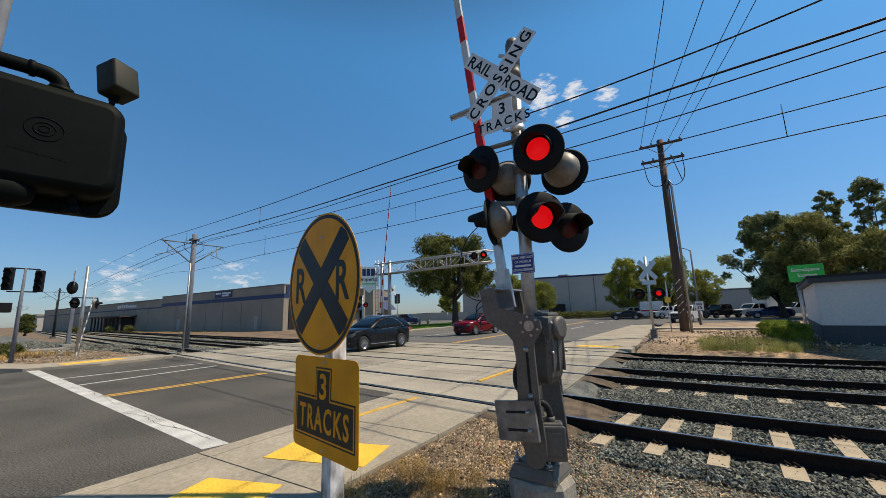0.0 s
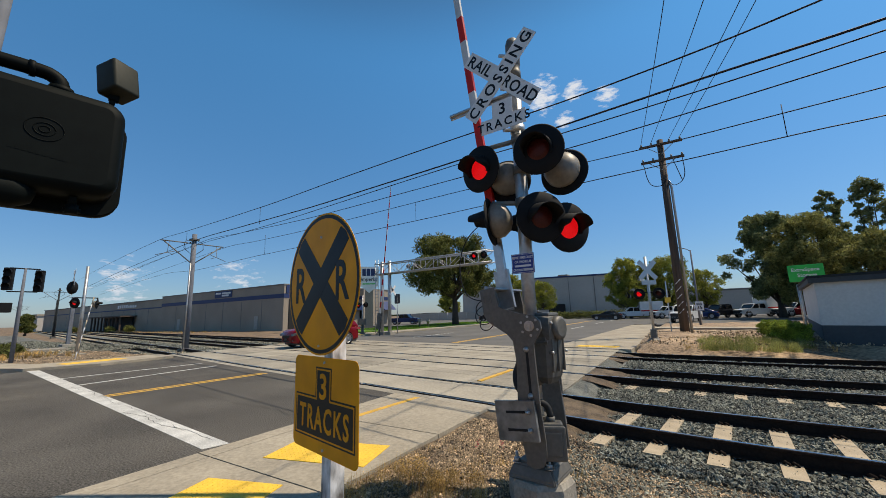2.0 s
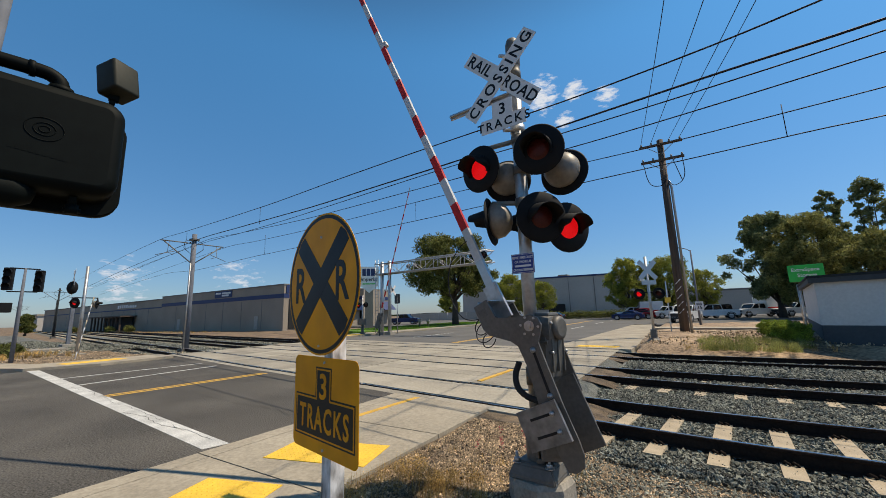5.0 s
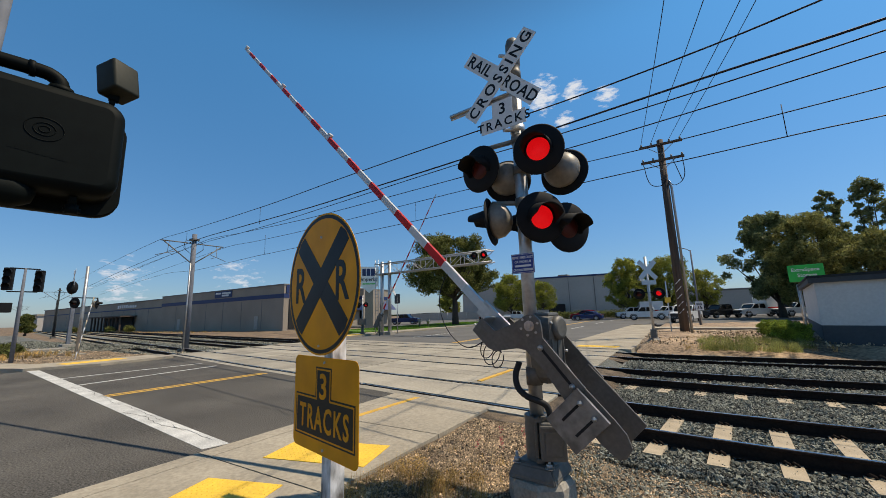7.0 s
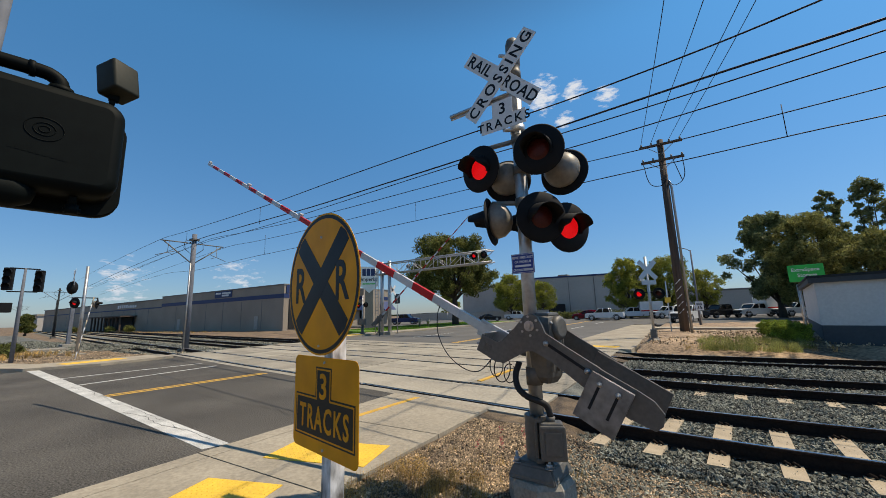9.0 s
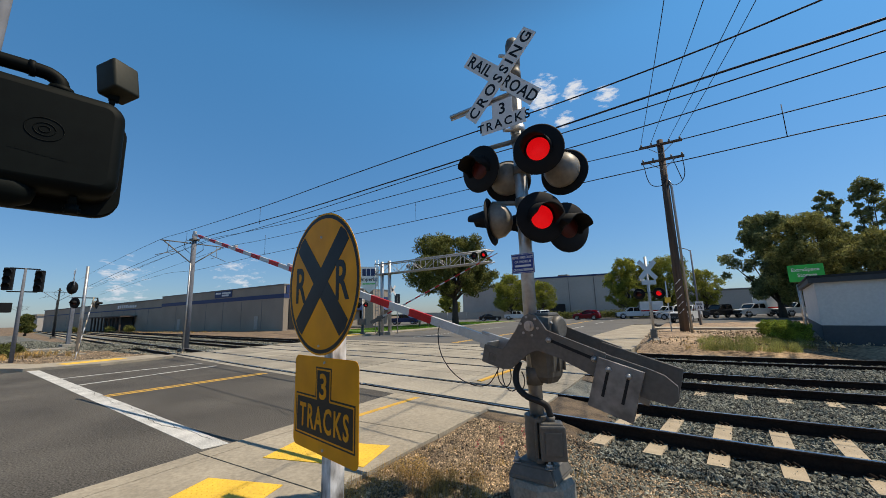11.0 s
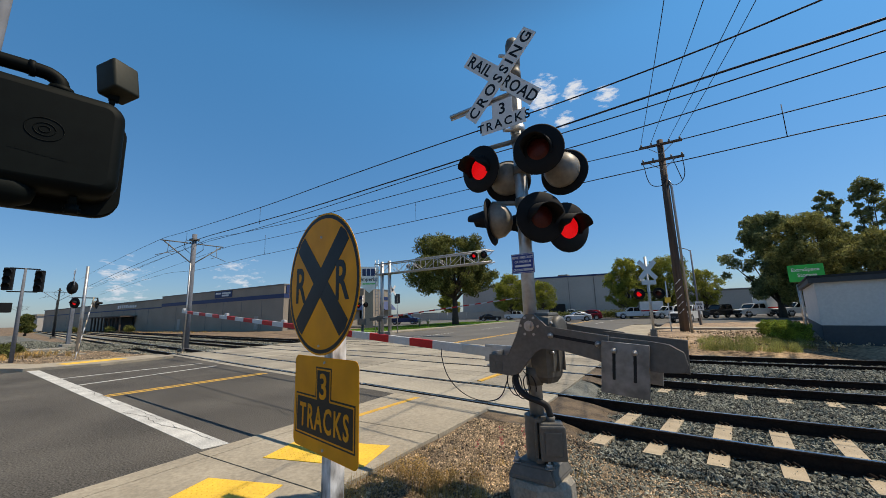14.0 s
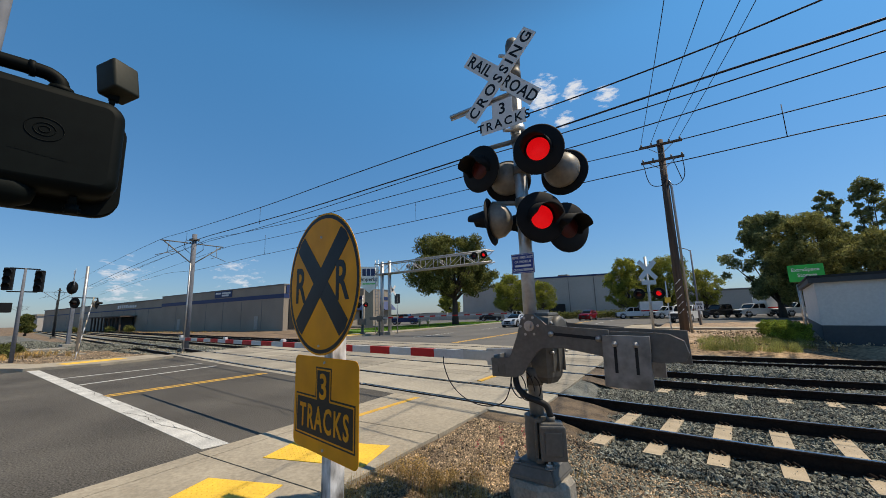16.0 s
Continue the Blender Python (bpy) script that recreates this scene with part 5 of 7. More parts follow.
for i in range(23):
    bm = bmesh.new()
    box(bm, (0.4 + i * 0.5, -0.02, -0.065 + 0.0015 * i), (0.9 + i * 0.5, 0.02, 0.065 - 0.0015 * i))
    part("arm_stripe", bm, (M_RED if i % 2 else M_ARMW), fgate)
bm = bmesh.new()
box(bm, (-0.9, -0.2, -0.14), (0.45, -0.17, 0.12), 0.01)
box(bm, (-0.9, 0.17, -0.14), (0.45, 0.2, 0.12), 0.01)
part("counterweight", bm, M_GATEPLATE, fgate)

# ---- signals on the opposite corner ----
ts = thing("traffic_signal", "black traffic signal heads on a grey pole", "traffic light", pose(-26.4, 4.75, 0.0))
bm = bmesh.new()
tube(bm, [(0, 0, -0.1), (0, 0, 2.4), (0, 0, 4.45)], [0.085, 0.075, 0.045], 14)
part("pole", bm, M_DKPOLE, ts)
for yy, z0, zr in ((-0.50, 3.9, 70), (0.52, 3.85, 70)):
    bm = bmesh.new()
    box(bm, (-0.16, -0.17, -0.52), (0.16, 0.17, 0.52), 0.03)
    hd = part("signal_head", bm, M_BLACK, ts, "black three-lamp signal head", pose(0, yy, z0, 0, 0, zr))
    for k in range(3):
        bm = bmesh.new()
        V = []
        for i in range(15):
            a = radians(-20 + 220 * i / 14)
            V.append([bm.verts.new((0.13 * math.cos(a), -0.17, 0.13 * math.sin(a))), bm.verts.new((0.13 * math.cos(a), -0.42, 0.13 * math.sin(a) - 0.02))])
        for a, b in zip(V, V[1:]):
            bm.faces.new((a[0], b[0], b[1], a[1]))
        part("visor", bm, M_BLACK, hd, "", pose(0, 0, 0.33 - 0.33 * k))
bm = bmesh.new()
for z in (4.42, 3.32):
    tube(bm, [(0, -0.5, z), (0, 0.5, z)], 0.03, 8)
part("mounting_frame", bm, M_BLACK, ts)
bm = bmesh.new()
box(bm, (-0.18, -0.2, 2.35), (0.18, 0.2, 2.8), 0.03)
part("pedestrian_head", bm, M_BLACK, ts, "", pose(-0.1, -0.45, 0))

ls = thing("crossing_signal", "crossing signal seen from behind with lamps and raised arm", "crossing signal", pose(-28.7, 7.6, 0.0))
bm = bmesh.new()
tube(bm, [(0, 0, -0.1), (0, 0, 5.0)], [0.095, 0.075], 14)
part("mast", bm, M_GALV, ls)
bm = bmesh.new()
box(bm, (-0.32, -0.32, -0.2), (0.32, 0.32, 0.12), 0.03)
part("foundation", bm, M_FOUND, ls)
light(ls, Vector((0.06, -0.38, 2.90)), -60, -3, r=0.30, lamp_set=ON_B)
light(ls, Vector((0.0, 0.60, 2.86)), 60, -3, r=0.28)
bm = bmesh.new()
tube(bm, [(0, -0.4, 3.2), (0, 0.6, 3.2)], 0.03, 8)
for yy in (-0.38, 0.6):
    tube(bm, [(0, yy, 3.2), (0, yy, 2.95)], 0.03, 8)
part("lamp_bracket", bm, M_BLACK, ls)
for s in (-1, 1):
    bm = bmesh.new()
    box(bm, (-0.6, -0.006, -0.11), (0.6, 0.0, 0.11))
    part("blade", bm, M_SIGNW, ls, "", pose(0.05, -0.55 - 0.008 * s, 4.3, 0, 45 * s, 172))
bm = bmesh.new()
lathe(bm, [(0.05, -0.12), (0.34, -0.10), (0.34, 0.02), (0.2, 0.12), (0.05, 0.14)], 24, "X")
for v in bm.verts:
    v.co.y *= 0.68
    v.co.z *= 1.05
part("bell", bm, M_BLACK, ls, "", pose(0.05, -0.55, 3.75))
gp = thing("gate_post", "slim red and white striped post beside the kerb", "marker post", pose(-25.6, 6.73, 0.0, -8, 0, 0))
for i in range(8):
    bm = bmesh.new()
    tube(bm, [(0, 0, i * 0.39), (0, 0, (i + 1) * 0.39)], 0.024, 10)
    part("stripe", bm, M_TIE if i % 3 == 1 else M_ARMW, gp)
cbx = thing("signal_cabinet", "slim grey signal cabinet on a concrete base", "cabinet", pose(-40.8, 10.2, 0.0))
bm = bmesh.new()
box(bm, (-0.12, -0.12, 0.2), (0.12, 0.12, 3.9), 0.03)
part("body", bm, M_DKPOLE, cbx)
bm = bmesh.new()
box(bm, (-0.42, -0.42, -0.2), (0.42, 0.42, 0.24), 0.04)
part("base", bm, M_FOUND, cbx)
solid("concrete_pad", M_FOUND, "low concrete pad on the dry earth", "concrete pad", lambda bm: box(bm, (-37.2, 7.1, 0.0), (-35.6, 9.0, 0.17), 0.03))

# ---- buildings ----
wl = thing("warehouse", "long pale tilt-up warehouse with a navy stripe beside the tracks", "warehouse", pose(0, 0, 0))
bm = bmesh.new()
box(bm, (-100, 40, -0.3), (-56, 67, 7.45))
part("wall", bm, M_STUCCO, wl)
bm = bmesh.new()
box(bm, (-190, 40.4, -0.3), (-100, 78, 7.0))
part("wall", bm, M_STUCCO, wl)
bm = bmesh.new()
box(bm, (-100.2, 39.9, 7.35), (-55.9, 67.1, 7.55))
box(bm, (-190, 40.2, 6.9), (-100.2, 78, 7.1))
part("parapet_cap", bm, M_TAR, wl)
for x0_, x1_, z0_, z1_ in ((-100, -55.95, 5.2, 5.9),):
    bm = bmesh.new()
    box(bm, (x0_, 39.93, z0_), (x1_, 39.99, z1_))
    box(bm, (-56.0, 39.93, z0_), (-55.94, 67.05, z1_))
    part("stripe", bm, M_NAVY, wl, "navy painted stripe")
bm = bmesh.new()
box(bm, (-190, 40.33, 5.0), (-100.2, 40.39, 5.25))
part("stripe", bm, M_NAVY, wl, "navy painted stripe")
x = -188
while x < -57:
    bm = bmesh.new()
    yf = 40.37 if x < -100 else 39.97
    box(bm, (x, yf, 0), (x + 0.10, yf + 0.05, 5.0))
    part("panel_joint", bm, M_TAR, wl)
    x += 7.3 if x < -100 else 6.2
for x0_, w_, h_ in ((-64, 1.1, 2.3), (-92, 1.1, 2.3), (-122, 2.2, 2.6), (-134, 1.1, 2.3), (-150, 2.2, 2.6)):
    bm = bmesh.new()
    yf = 40.3 if x0_ < -100 else 39.9
    box(bm, (x0_, yf, 0), (x0_ + w_, yf + 0.12, h_), 0.02)
    part("door", bm, M_STUCCO2, wl)
# no opening is cut: a black panel paints the bay's inner shade
bm = bmesh.new()
box(bm, (-56.05, 41.0, 0.0), (-55.9, 50.5, 5.0))
part("loading_opening", bm, M_DARK, wl, "black panel painted as the shade inside an open loading bay")
for x0_, w_ in ((-77.5, 6.0),):
    bm = bmesh.new()
    box(bm, (x0_, 39.85, 6.05), (x0_ + w_, 39.92, 7.3), 0.01)
    sgn_ = part("sign_board", bm, M_NAVY, wl, "navy sign board with pale lettering")
    bm = bmesh.new()
    for k, (a, b_, z) in enumerate(((0.4, 2.2, 6.75), (2.6, 5.6, 6.75), (2.6, 5.0, 6.3))):
        box(bm, (x0_ + a, 39.82, z), (x0_ + b_, 39.86, z + 0.32))
    part("lettering_bar", bm, M_SIGNW, sgn_)
bm = bmesh.new()
box(bm, (-56.1, 40.4, 6.0), (-55.85, 45.5, 7.35), 0.01)
part("sign_board", bm, M_NAVY, wl)
for k in range(9):
    bm = bmesh.new()
    box(bm, (-126 + k * 1.3, 40.28, 5.6), (-125.1 + k * 1.3, 40.36, 6.4 if k < 5 else 6.2), 0.02)
    part("lettering_bar", bm, M_SIGNW, wl)
# shaded timber arcade on the facade
arc = thing("pergola", "dark timber pergola with climbing plants along the warehouse wall", "pergola", pose(-133, 37.2, 0))
for k in range(9):
    bm = bmesh.new()
    box(bm, (k * 2.3, 0, 0), (k * 2.3 + 0.3, 0.3, 3.3))
    part("post", bm, M_WOOD, arc)
bm = bmesh.new()
box(bm, (-0.6, -0.3, 3.3), (19.6, 3.1, 3.6))
part("roof", bm, M_WOOD, arc)
# matte black slab across the back of the arcade
bm = bmesh.new()
box(bm, (0.2, 2.6, 0.1), (18.4, 2.9, 3.2))
part("dark_glazing", bm, M_DARK, arc)

w2_ = thing("showroom", "pale showroom wing with navy awnings behind the pylon sign", "commercial building", pose(0, 0, 0))
bm = bmesh.new()
box(bm, (-66, 58, -0.3), (-55, 63, 7.4))
part("wall", bm, M_STUCCO, w2_)
bm = bmesh.new()
box(bm, (-66, 57.9, 5.2), (-54.9, 57.99, 5.9))
part("stripe", bm, M_NAVY, w2_)
for yy in (57.0,):
    bm = bmesh.new()
    prism(bm, [(58.0, 3.0), (58.0, 4.4), (56.6, 3.0)], 0, -61, -55.1)
    part("awning", bm, M_NAVY, w2_, "navy fabric awning")
bm = bmesh.new()
prism(bm, [(-56, 3.0), (-56, 4.9), (-53.9, 3.0)], 1, 63.4, 67.4)
part("awning", bm, M_NAVY, w2_, "navy fabric awning")
bm = bmesh.new()
box(bm, (-60.5, 57.9, 0), (-55.5, 57.97, 2.8))
part("glazing", bm, M_CARGLASS, w2_)

w3_ = thing("warehouse", "large pale grey windowless warehouse beyond the road", "warehouse", pose(0, 0, 0))
bm = bmesh.new()
prism(bm, [(-36, 114), (-83, 152), (-60, 190), (-10, 190), (-8, 119)], 2, -0.3, 11.6)
part("wall", bm, M_STUCCO2, w3_)
bm = bmesh.new()
prism(bm, [(-36.1, 113.8), (-83.2, 151.9), (-83, 152.4), (-36, 114.4), (-8, 119.2), (-8, 118.7)], 2, 11.5, 11.95)
part("parapet_cap", bm, M_NAVY, w3_)
bm = bmesh.new()
box(bm, (-34.5, 113.6, 0), (-28, 114.1, 3.6))
part("dock_door", bm, M_DARK, w3_)
for k in range(3):
    bm = bmesh.new()
    xx = -27 + k * 7
    box(bm, (xx, 114.05 + (xx + 36) * 0.17 - 0.05, 0), (xx + 0.12, 114.15 + (xx + 36) * 0.17, 11.5))
    part("panel_joint", bm, M_TAR, w3_)
bm = bmesh.new()
box(bm, (-31, 120, 11.6), (-28, 123, 12.8), 0.1)
part("roof_unit", bm, M_TAR, w3_)
w4_ = thing("warehouse", "white low warehouse behind the parked trucks", "warehouse", pose(0, 0, 0))
bm = bmesh.new()
box(bm, (2, 100, -0.3), (60, 112, 5.0))
part("wall", bm, M_STUCCO2, w4_)
bm = bmesh.new()
box(bm, (1.9, 99.9, 4.9), (60.1, 112.1, 5.25))
part("parapet_cap", bm, M_TAR, w4_)
bm = bmesh.new()
box(bm, (15, 98.8, 2.6), (40, 100.05, 3.4))
part("dock_canopy", bm, M_DARK, w4_)

# small white block building
bb = thing("block_building", "small white painted block building with slate-grey base and flat roof", "building", pose(4.47, 19.37, 0.0))


def skew(lo, hi, u0, u1, v0, v1):
    """A block on the building's skewed plan: u along the track side, v along the driveway side."""
    ud, vd = Vector((math.cos(radians(-23)), math.sin(radians(-23)))), Vector((math.cos(radians(80)), math.sin(radians(80))))
    bm = bmesh.new()
    prism(bm, [tuple(ud * u + vd * v) for u, v in ((u0, v0), (u1, v0), (u1, v1), (u0, v1))], 2, lo, hi)
    return bm


part("wall", skew(0.85, 2.45, 0.0, 9.0, 0.0, 9.6), M_WHITEW, bb)
part("base_wall", skew(-0.3, 0.86, -0.012, 9.01, -0.012, 9.61), M_DKBAND, bb, "slate-grey painted base")
part("roof", skew(2.42, 2.66, -0.16, 9.2, -0.16, 10.0), M_DKBAND, bb, "slate-grey roof edge")
part("roof_flashing", skew(2.60, 2.69, -0.19, 9.23, -0.19, 10.03), M_POLEDK, bb, "dark metal flashing")
bm = bmesh.new()
tube(bm, [(1.48, 9.0, 0.3), (1.48, 9.0, 2.4)], 0.05, 8)
part("downpipe", bm, M_WHITEW, bb)
gs = thing("pylon_sign", "green storage sign with pale letters behind the block building", "sign", pose(7.45, 33.5, 0.14, 0, 0, -12))
bm = bmesh.new()
box(bm, (-0.86, -0.12, 2.95), (0.88, 0.12, 4.05), 0.02)
part("sign_face", bm, M_SIGNG, gs)
letters_part("ExtraSpace", 0.225, M_SIGNW, gs, 0.0, -0.125, 3.70, stretch=0.98)
letters_part("Storage", 0.225, M_SIGNW, gs, 0.05, -0.125, 3.34, stretch=0.98)
bm = bmesh.new()
for xx in (-0.5, 0.5):
    tube(bm, [(xx, 0, 0), (xx, 0, 2.8)], 0.06, 8)
part("leg", bm, M_GALV, gs)
ps = thing("pylon_sign", "pale pylon sign with a pointed base before the showroom", "sign", pose(-36.6, 39.7, 0.0, 0, 0, 38))
bm = bmesh.new()
prism(bm, [(-1.25, 6.0), (0, 4.9), (1.25, 6.0), (1.25, 8.6), (-1.25, 8.6)], 1, -0.25, 0.25)
part("sign_face", bm, M_SIGNFACE, ps)
bm = bmesh.new()
box(bm, (-0.95, -0.28, 7.3), (-0.45, -0.24, 8.3)); box(bm, (-0.35, -0.28, 7.3), (0.15, -0.24, 8.3)); box(bm, (0.25, -0.28, 7.3), (0.85, -0.24, 8.3))
part("emblem", bm, M_NAVY, ps)
letters_part("Imperial", 0.55, M_DKBAND, ps, 0.0, -0.255, 6.75, stretch=0.95)
bm = bmesh.new()
box(bm, (-0.9, -0.28, 6.1), (0.9, -0.24, 6.25))
part("lettering_bar", bm, M_SIGNG, ps)
bm = bmesh.new()
prism(bm, [(-0.55, 0), (0.55, 0), (0.55, 5.6), (-0.55, 5.6)], 1, -0.2, 0.2)
part("pillar", bm, M_STUCCO, ps)

# ---- plants ----


def leaf_cloud(name, blobs, n, size, material, parent=None, seed=1, flat=0.0):
    """A crown of many small bent leaves scattered over the shells of clumps."""
    rng = np.random.default_rng(seed)
    w = np.array([b[3] ** 2 for b in blobs])
    idx = rng.choice(len(blobs), n, p=w / w.sum())
    B = np.array(blobs)[idx]
    d = rng.normal(size=(n, 3))
    d /= np.linalg.norm(d, axis=1)[:, None]
    rad = B[:, 3] * (0.35 + 0.85 * rng.random(n) ** 0.7)
    lump = 1 + 0.25 * np.sin(d[:, 0] * 5 + B[:, 0]) * np.cos(d[:, 2] * 4 + B[:, 1])
    c = B[:, :3] + d * (rad * lump)[:, None] * np.array([1, 1, 0.8])
    t1 = rng.normal(size=(n, 3))
    t1 /= np.linalg.norm(t1, axis=1)[:, None]
    nn = d + 0.8 * rng.normal(size=(n, 3))
    t2 = np.cross(nn, t1)
    t2 /= np.linalg.norm(t2, axis=1)[:, None] + 1e-9
    s = size * (0.6 + 0.8 * rng.random(n))[:, None]
    bend = np.cross(t1, t2) * s * 0.25
    V = np.stack([c - t1 * s, c - t2 * s * 0.45 + bend, c + t1 * s, c + t2 * s * 0.45 + bend], 1).reshape(-1, 3)
    F = np.arange(4 * n).reshape(-1, 4)
    o = pieces(V.tolist(), F.tolist(), material, name)
    if parent:
        o.parent = parent
    return o


def tree(x, y, h, r, z_low, material, label, seed, n=9000, leaf=0.16, trunk=0.22, squash=1.0, group="street trees", m=60, clump=1.0):
    """Tapered trunk, forked limbs and a loose crown of clumped leaves with gaps."""
    rng = random.Random(seed)
    t = thing("tree", label, "tree", pose(x, y, 0), group)
    bm = bmesh.new()
    top = z_low + (h - z_low) * 0.5
    tube(bm, [(0, 0, -0.3), (0.05, 0, z_low * 0.5), (0.0, 0.08, z_low), (0.1, 0, top)], [trunk * 1.3, trunk, trunk * 0.8, trunk * 0.3], 10)
    blobs = []
    for k in range(m):
        a = k * 2.399 + 0.6 * rng.random()
        f = ((k + 0.5) / m)
        zz = z_low + (h - z_low) * (0.08 + 0.86 * f)
        wid = r * squash * min(1.0, 0.62 + 1.3 * f) * math.sqrt(max(0.05, 1 - (max(0.0, f - 0.35) / 0.68) ** 2)) * (0.66 + 0.52 * rng.random())
        rr = wid * math.sqrt(rng.random() * 0.75 + 0.25) * 0.82
        br = r * (0.10 + 0.14 * rng.random() ** 1.5) * clump
        p = (rr * math.cos(a), rr * math.sin(a), min(zz, h - br * 0.8))
        blobs.append((*p, br))
        if k % 3 == 0:
            tube(bm, [(0, 0, z_low * 0.8 + 0.4 * f * (top - z_low)), (p[0] * 0.5, p[1] * 0.5, (p[2] + z_low) / 2), p], [trunk * 0.4, trunk * 0.24, trunk * 0.06], 6)
    part("trunk", bm, M_BARK, t)
    blobs.append((0, 0, z_low + (h - z_low) * 0.5, r * 0.34 * clump))
    leaf_cloud("crown", blobs, n, leaf, material, t, seed)
    return t


tree(-27.0, 47.0, 13.2, 7.2, 4.2, M_LEAF, "large broad dark green tree on the lawn", 3, 40000, 0.17, 0.42, m=52, clump=0.95)
tree(-33.5, 85, 10.6, 5.2, 1.6, M_LEAF2, "bright green round tree beside the parked cars", 5, 19200, 0.16)
tree(-29.0, 96, 9.4, 4.4, 1.6, M_LEAF2, "green round tree before the grey warehouse", 15, 8000, 0.18)
tree(-6.9, 73, 10.6, 4.6, 1.6, M_LEAF2, "bright green round street tree beyond the crossing", 6, 22400, 0.14)
tree(-1.0, 75, 10.4, 4.8, 1.4, M_LEAF2, "bright green street tree near the parked trucks", 7, 22400, 0.14)
tree(4.2, 77, 8.0, 3.2, 1.4, M_LEAF2, "smaller green street tree near the parked trucks", 8, 8000, 0.14)
tree(11.0, 62, 13.6, 5.2, 1.6, M_LEAF3, "tall spreading grey-green pine beyond the block building", 9, 34000, 0.16, 0.4, m=60, clump=0.95)
tree(13.2, 57, 12.0, 4.8, 1.0, M_LEAF4, "feathery olive tree beyond the block building", 10, 36000, 0.13, 0.3, m=70, clump=1.1)
tree(17.5, 52, 8.6, 4.0, 0.5, M_LEAF4, "dense olive tree behind the block building", 11, 22400, 0.14, 0.3)
tree(17.4, 64, 16.4, 2.1, 0.8, M_LEAF3, "tall slender grey-green tree", 12, 13000, 0.16, 0.3, clump=1.25)
tree(20.4, 62, 16.6, 2.4, 0.8, M_LEAF3, "tall slender grey-green tree", 13, 13000, 0.16, 0.3, clump=1.25)
tree(23.6, 62, 15.0, 2.6, 0.8, M_LEAF3, "tall slender grey-green tree", 18, 13000, 0.16, 0.3, clump=1.25)
tree(-68, 115, 9.0, 5.0, 1.5, M_LEAF2, "distant green tree behind the parking lot", 14, 6000, 0.3)
tree(-118, 22.6, 4.3, 1.5, 0.3, M_LEAF, "bushy green tree beside the far tracks", 16, 6000, 0.3)
for k, (x, y, r) in enumerate(((-31.0, 5.0, 0.32), (-36, 6.3, 0.4), (-108, 37, 0.8), (-116, 36, 0.75), (-140, 35.5, 0.9))):
    b = thing("shrub", "dry green shrub on bare earth", "shrub", pose(x, y, 0), "warehouse shrubs")
    leaf_cloud("foliage", [(0, 0, r * 0.6, r), (r, 0.2, r * 0.5, r * 0.8)], 1800, 0.16, M_LEAF, b, 40 + k)
for k, (x, y, sx) in enumerate(((3.62, 19.75, 0.72), (3.85, 23.0, 0.85))):
    b = thing("hedge", "clipped rounded green hedge on the earth bank", "hedge", pose(x, y, 0.22, 0, 0, -12), "clipped hedges")
    bl = [(dx * sx, dy * 0.3, 0.26 + dz, 0.27) for dx in (-0.5, -0.25, 0, 0.25, 0.5) for dy in (-0.6, 0.6) for dz in (0.0, 0.22)]
    leaf_cloud("foliage", bl, 22000, 0.034, M_HEDGE, b, 60 + k)
    bm = bmesh.new()
    box(bm, (-0.55 * sx, -0.25, -0.1), (0.55 * sx, 0.25, 0.55), 0.15)
    part("inner_twigs", bm, M_BARK, b)
b = thing("hedge", "low clipped hedge row before the grey warehouse", "hedge", pose(-8, 78, 0))
leaf_cloud("foliage", [(dx, 0, 0.7, 0.9) for dx in range(-14, 6)], 9000, 0.14, M_LEAF, b, 77)


def blades(name, label, area, n, hgt, material, seed, zf, wid=0.004, clump=0, kind="stuff"):
    rng = np.random.default_rng(seed)
    x0, x1, y0, y1 = area
    if clump:
        cc = np.stack([x0 + (x1 - x0) * rng.random(clump), y0 + (y1 - y0) * rng.random(clump)], 1)
        k = rng.integers(0, clump, n)
        P = cc[k] + rng.normal(size=(n, 2)) * 0.06
    else:
        P = np.stack([x0 + (x1 - x0) * rng.random(n), y0 + (y1 - y0) * rng.random(n)], 1)
    V, F = [], []
    for i, (x, y) in enumerate(P):
        a, h = rng.random() * 6.28, hgt * (0.4 + 0.8 * rng.random())
        dx, dy = math.cos(a), math.sin(a)
        ln = 0.45 * rng.random() * h
        z = zf(x, y)
        b = len(V)
        V += [(x - dy * wid, y + dx * wid, z), (x + dy * wid, y - dx * wid, z), (x + dx * ln * 0.4 + dy * wid * 0.7, y + dy * ln * 0.4 - dx * wid * 0.7, z + h * 0.6),
              (x + dx * ln * 0.4 - dy * wid * 0.7, y + dy * ln * 0.4 + dx * wid * 0.7, z + h * 0.6), (x + dx * ln, y + dy * ln, z + h)]
        F += [(b, b + 1, b + 2, b + 3), (b + 3, b + 2, b + 4)]
    o = pieces(V, F, material, name)
    return tagged(o, label, "grass", "", kind)


blades("dry_grass", "dry straw-coloured grass tufts beside the pavement", (-2.95, -1.7, 2.2, 3.75), 1500, 0.17, M_DRY, 21, lambda x, y: -0.02, 0.0018, clump=60)
rg = random.Random(5)
tagged(leaf_cloud("dry_weeds", [(-2.85 + 1.0 * rg.random(), 2.3 + 1.35 * rg.random(), 0.05 + 0.07 * rg.random(), 0.05 + 0.07 * rg.random()) for q in range(46)], 5200, 0.0085, M_DRY, None, 52),
               "tangled golden dry weeds at the pavement edge", "weeds", "", "stuff")
blades("dry_grass", "sparse dry grass on the gravel", (-3.0, -1.0, 2.2, 4.4), 900, 0.09, M_DRY, 22, lambda x, y: -0.03, 0.002, clump=50)
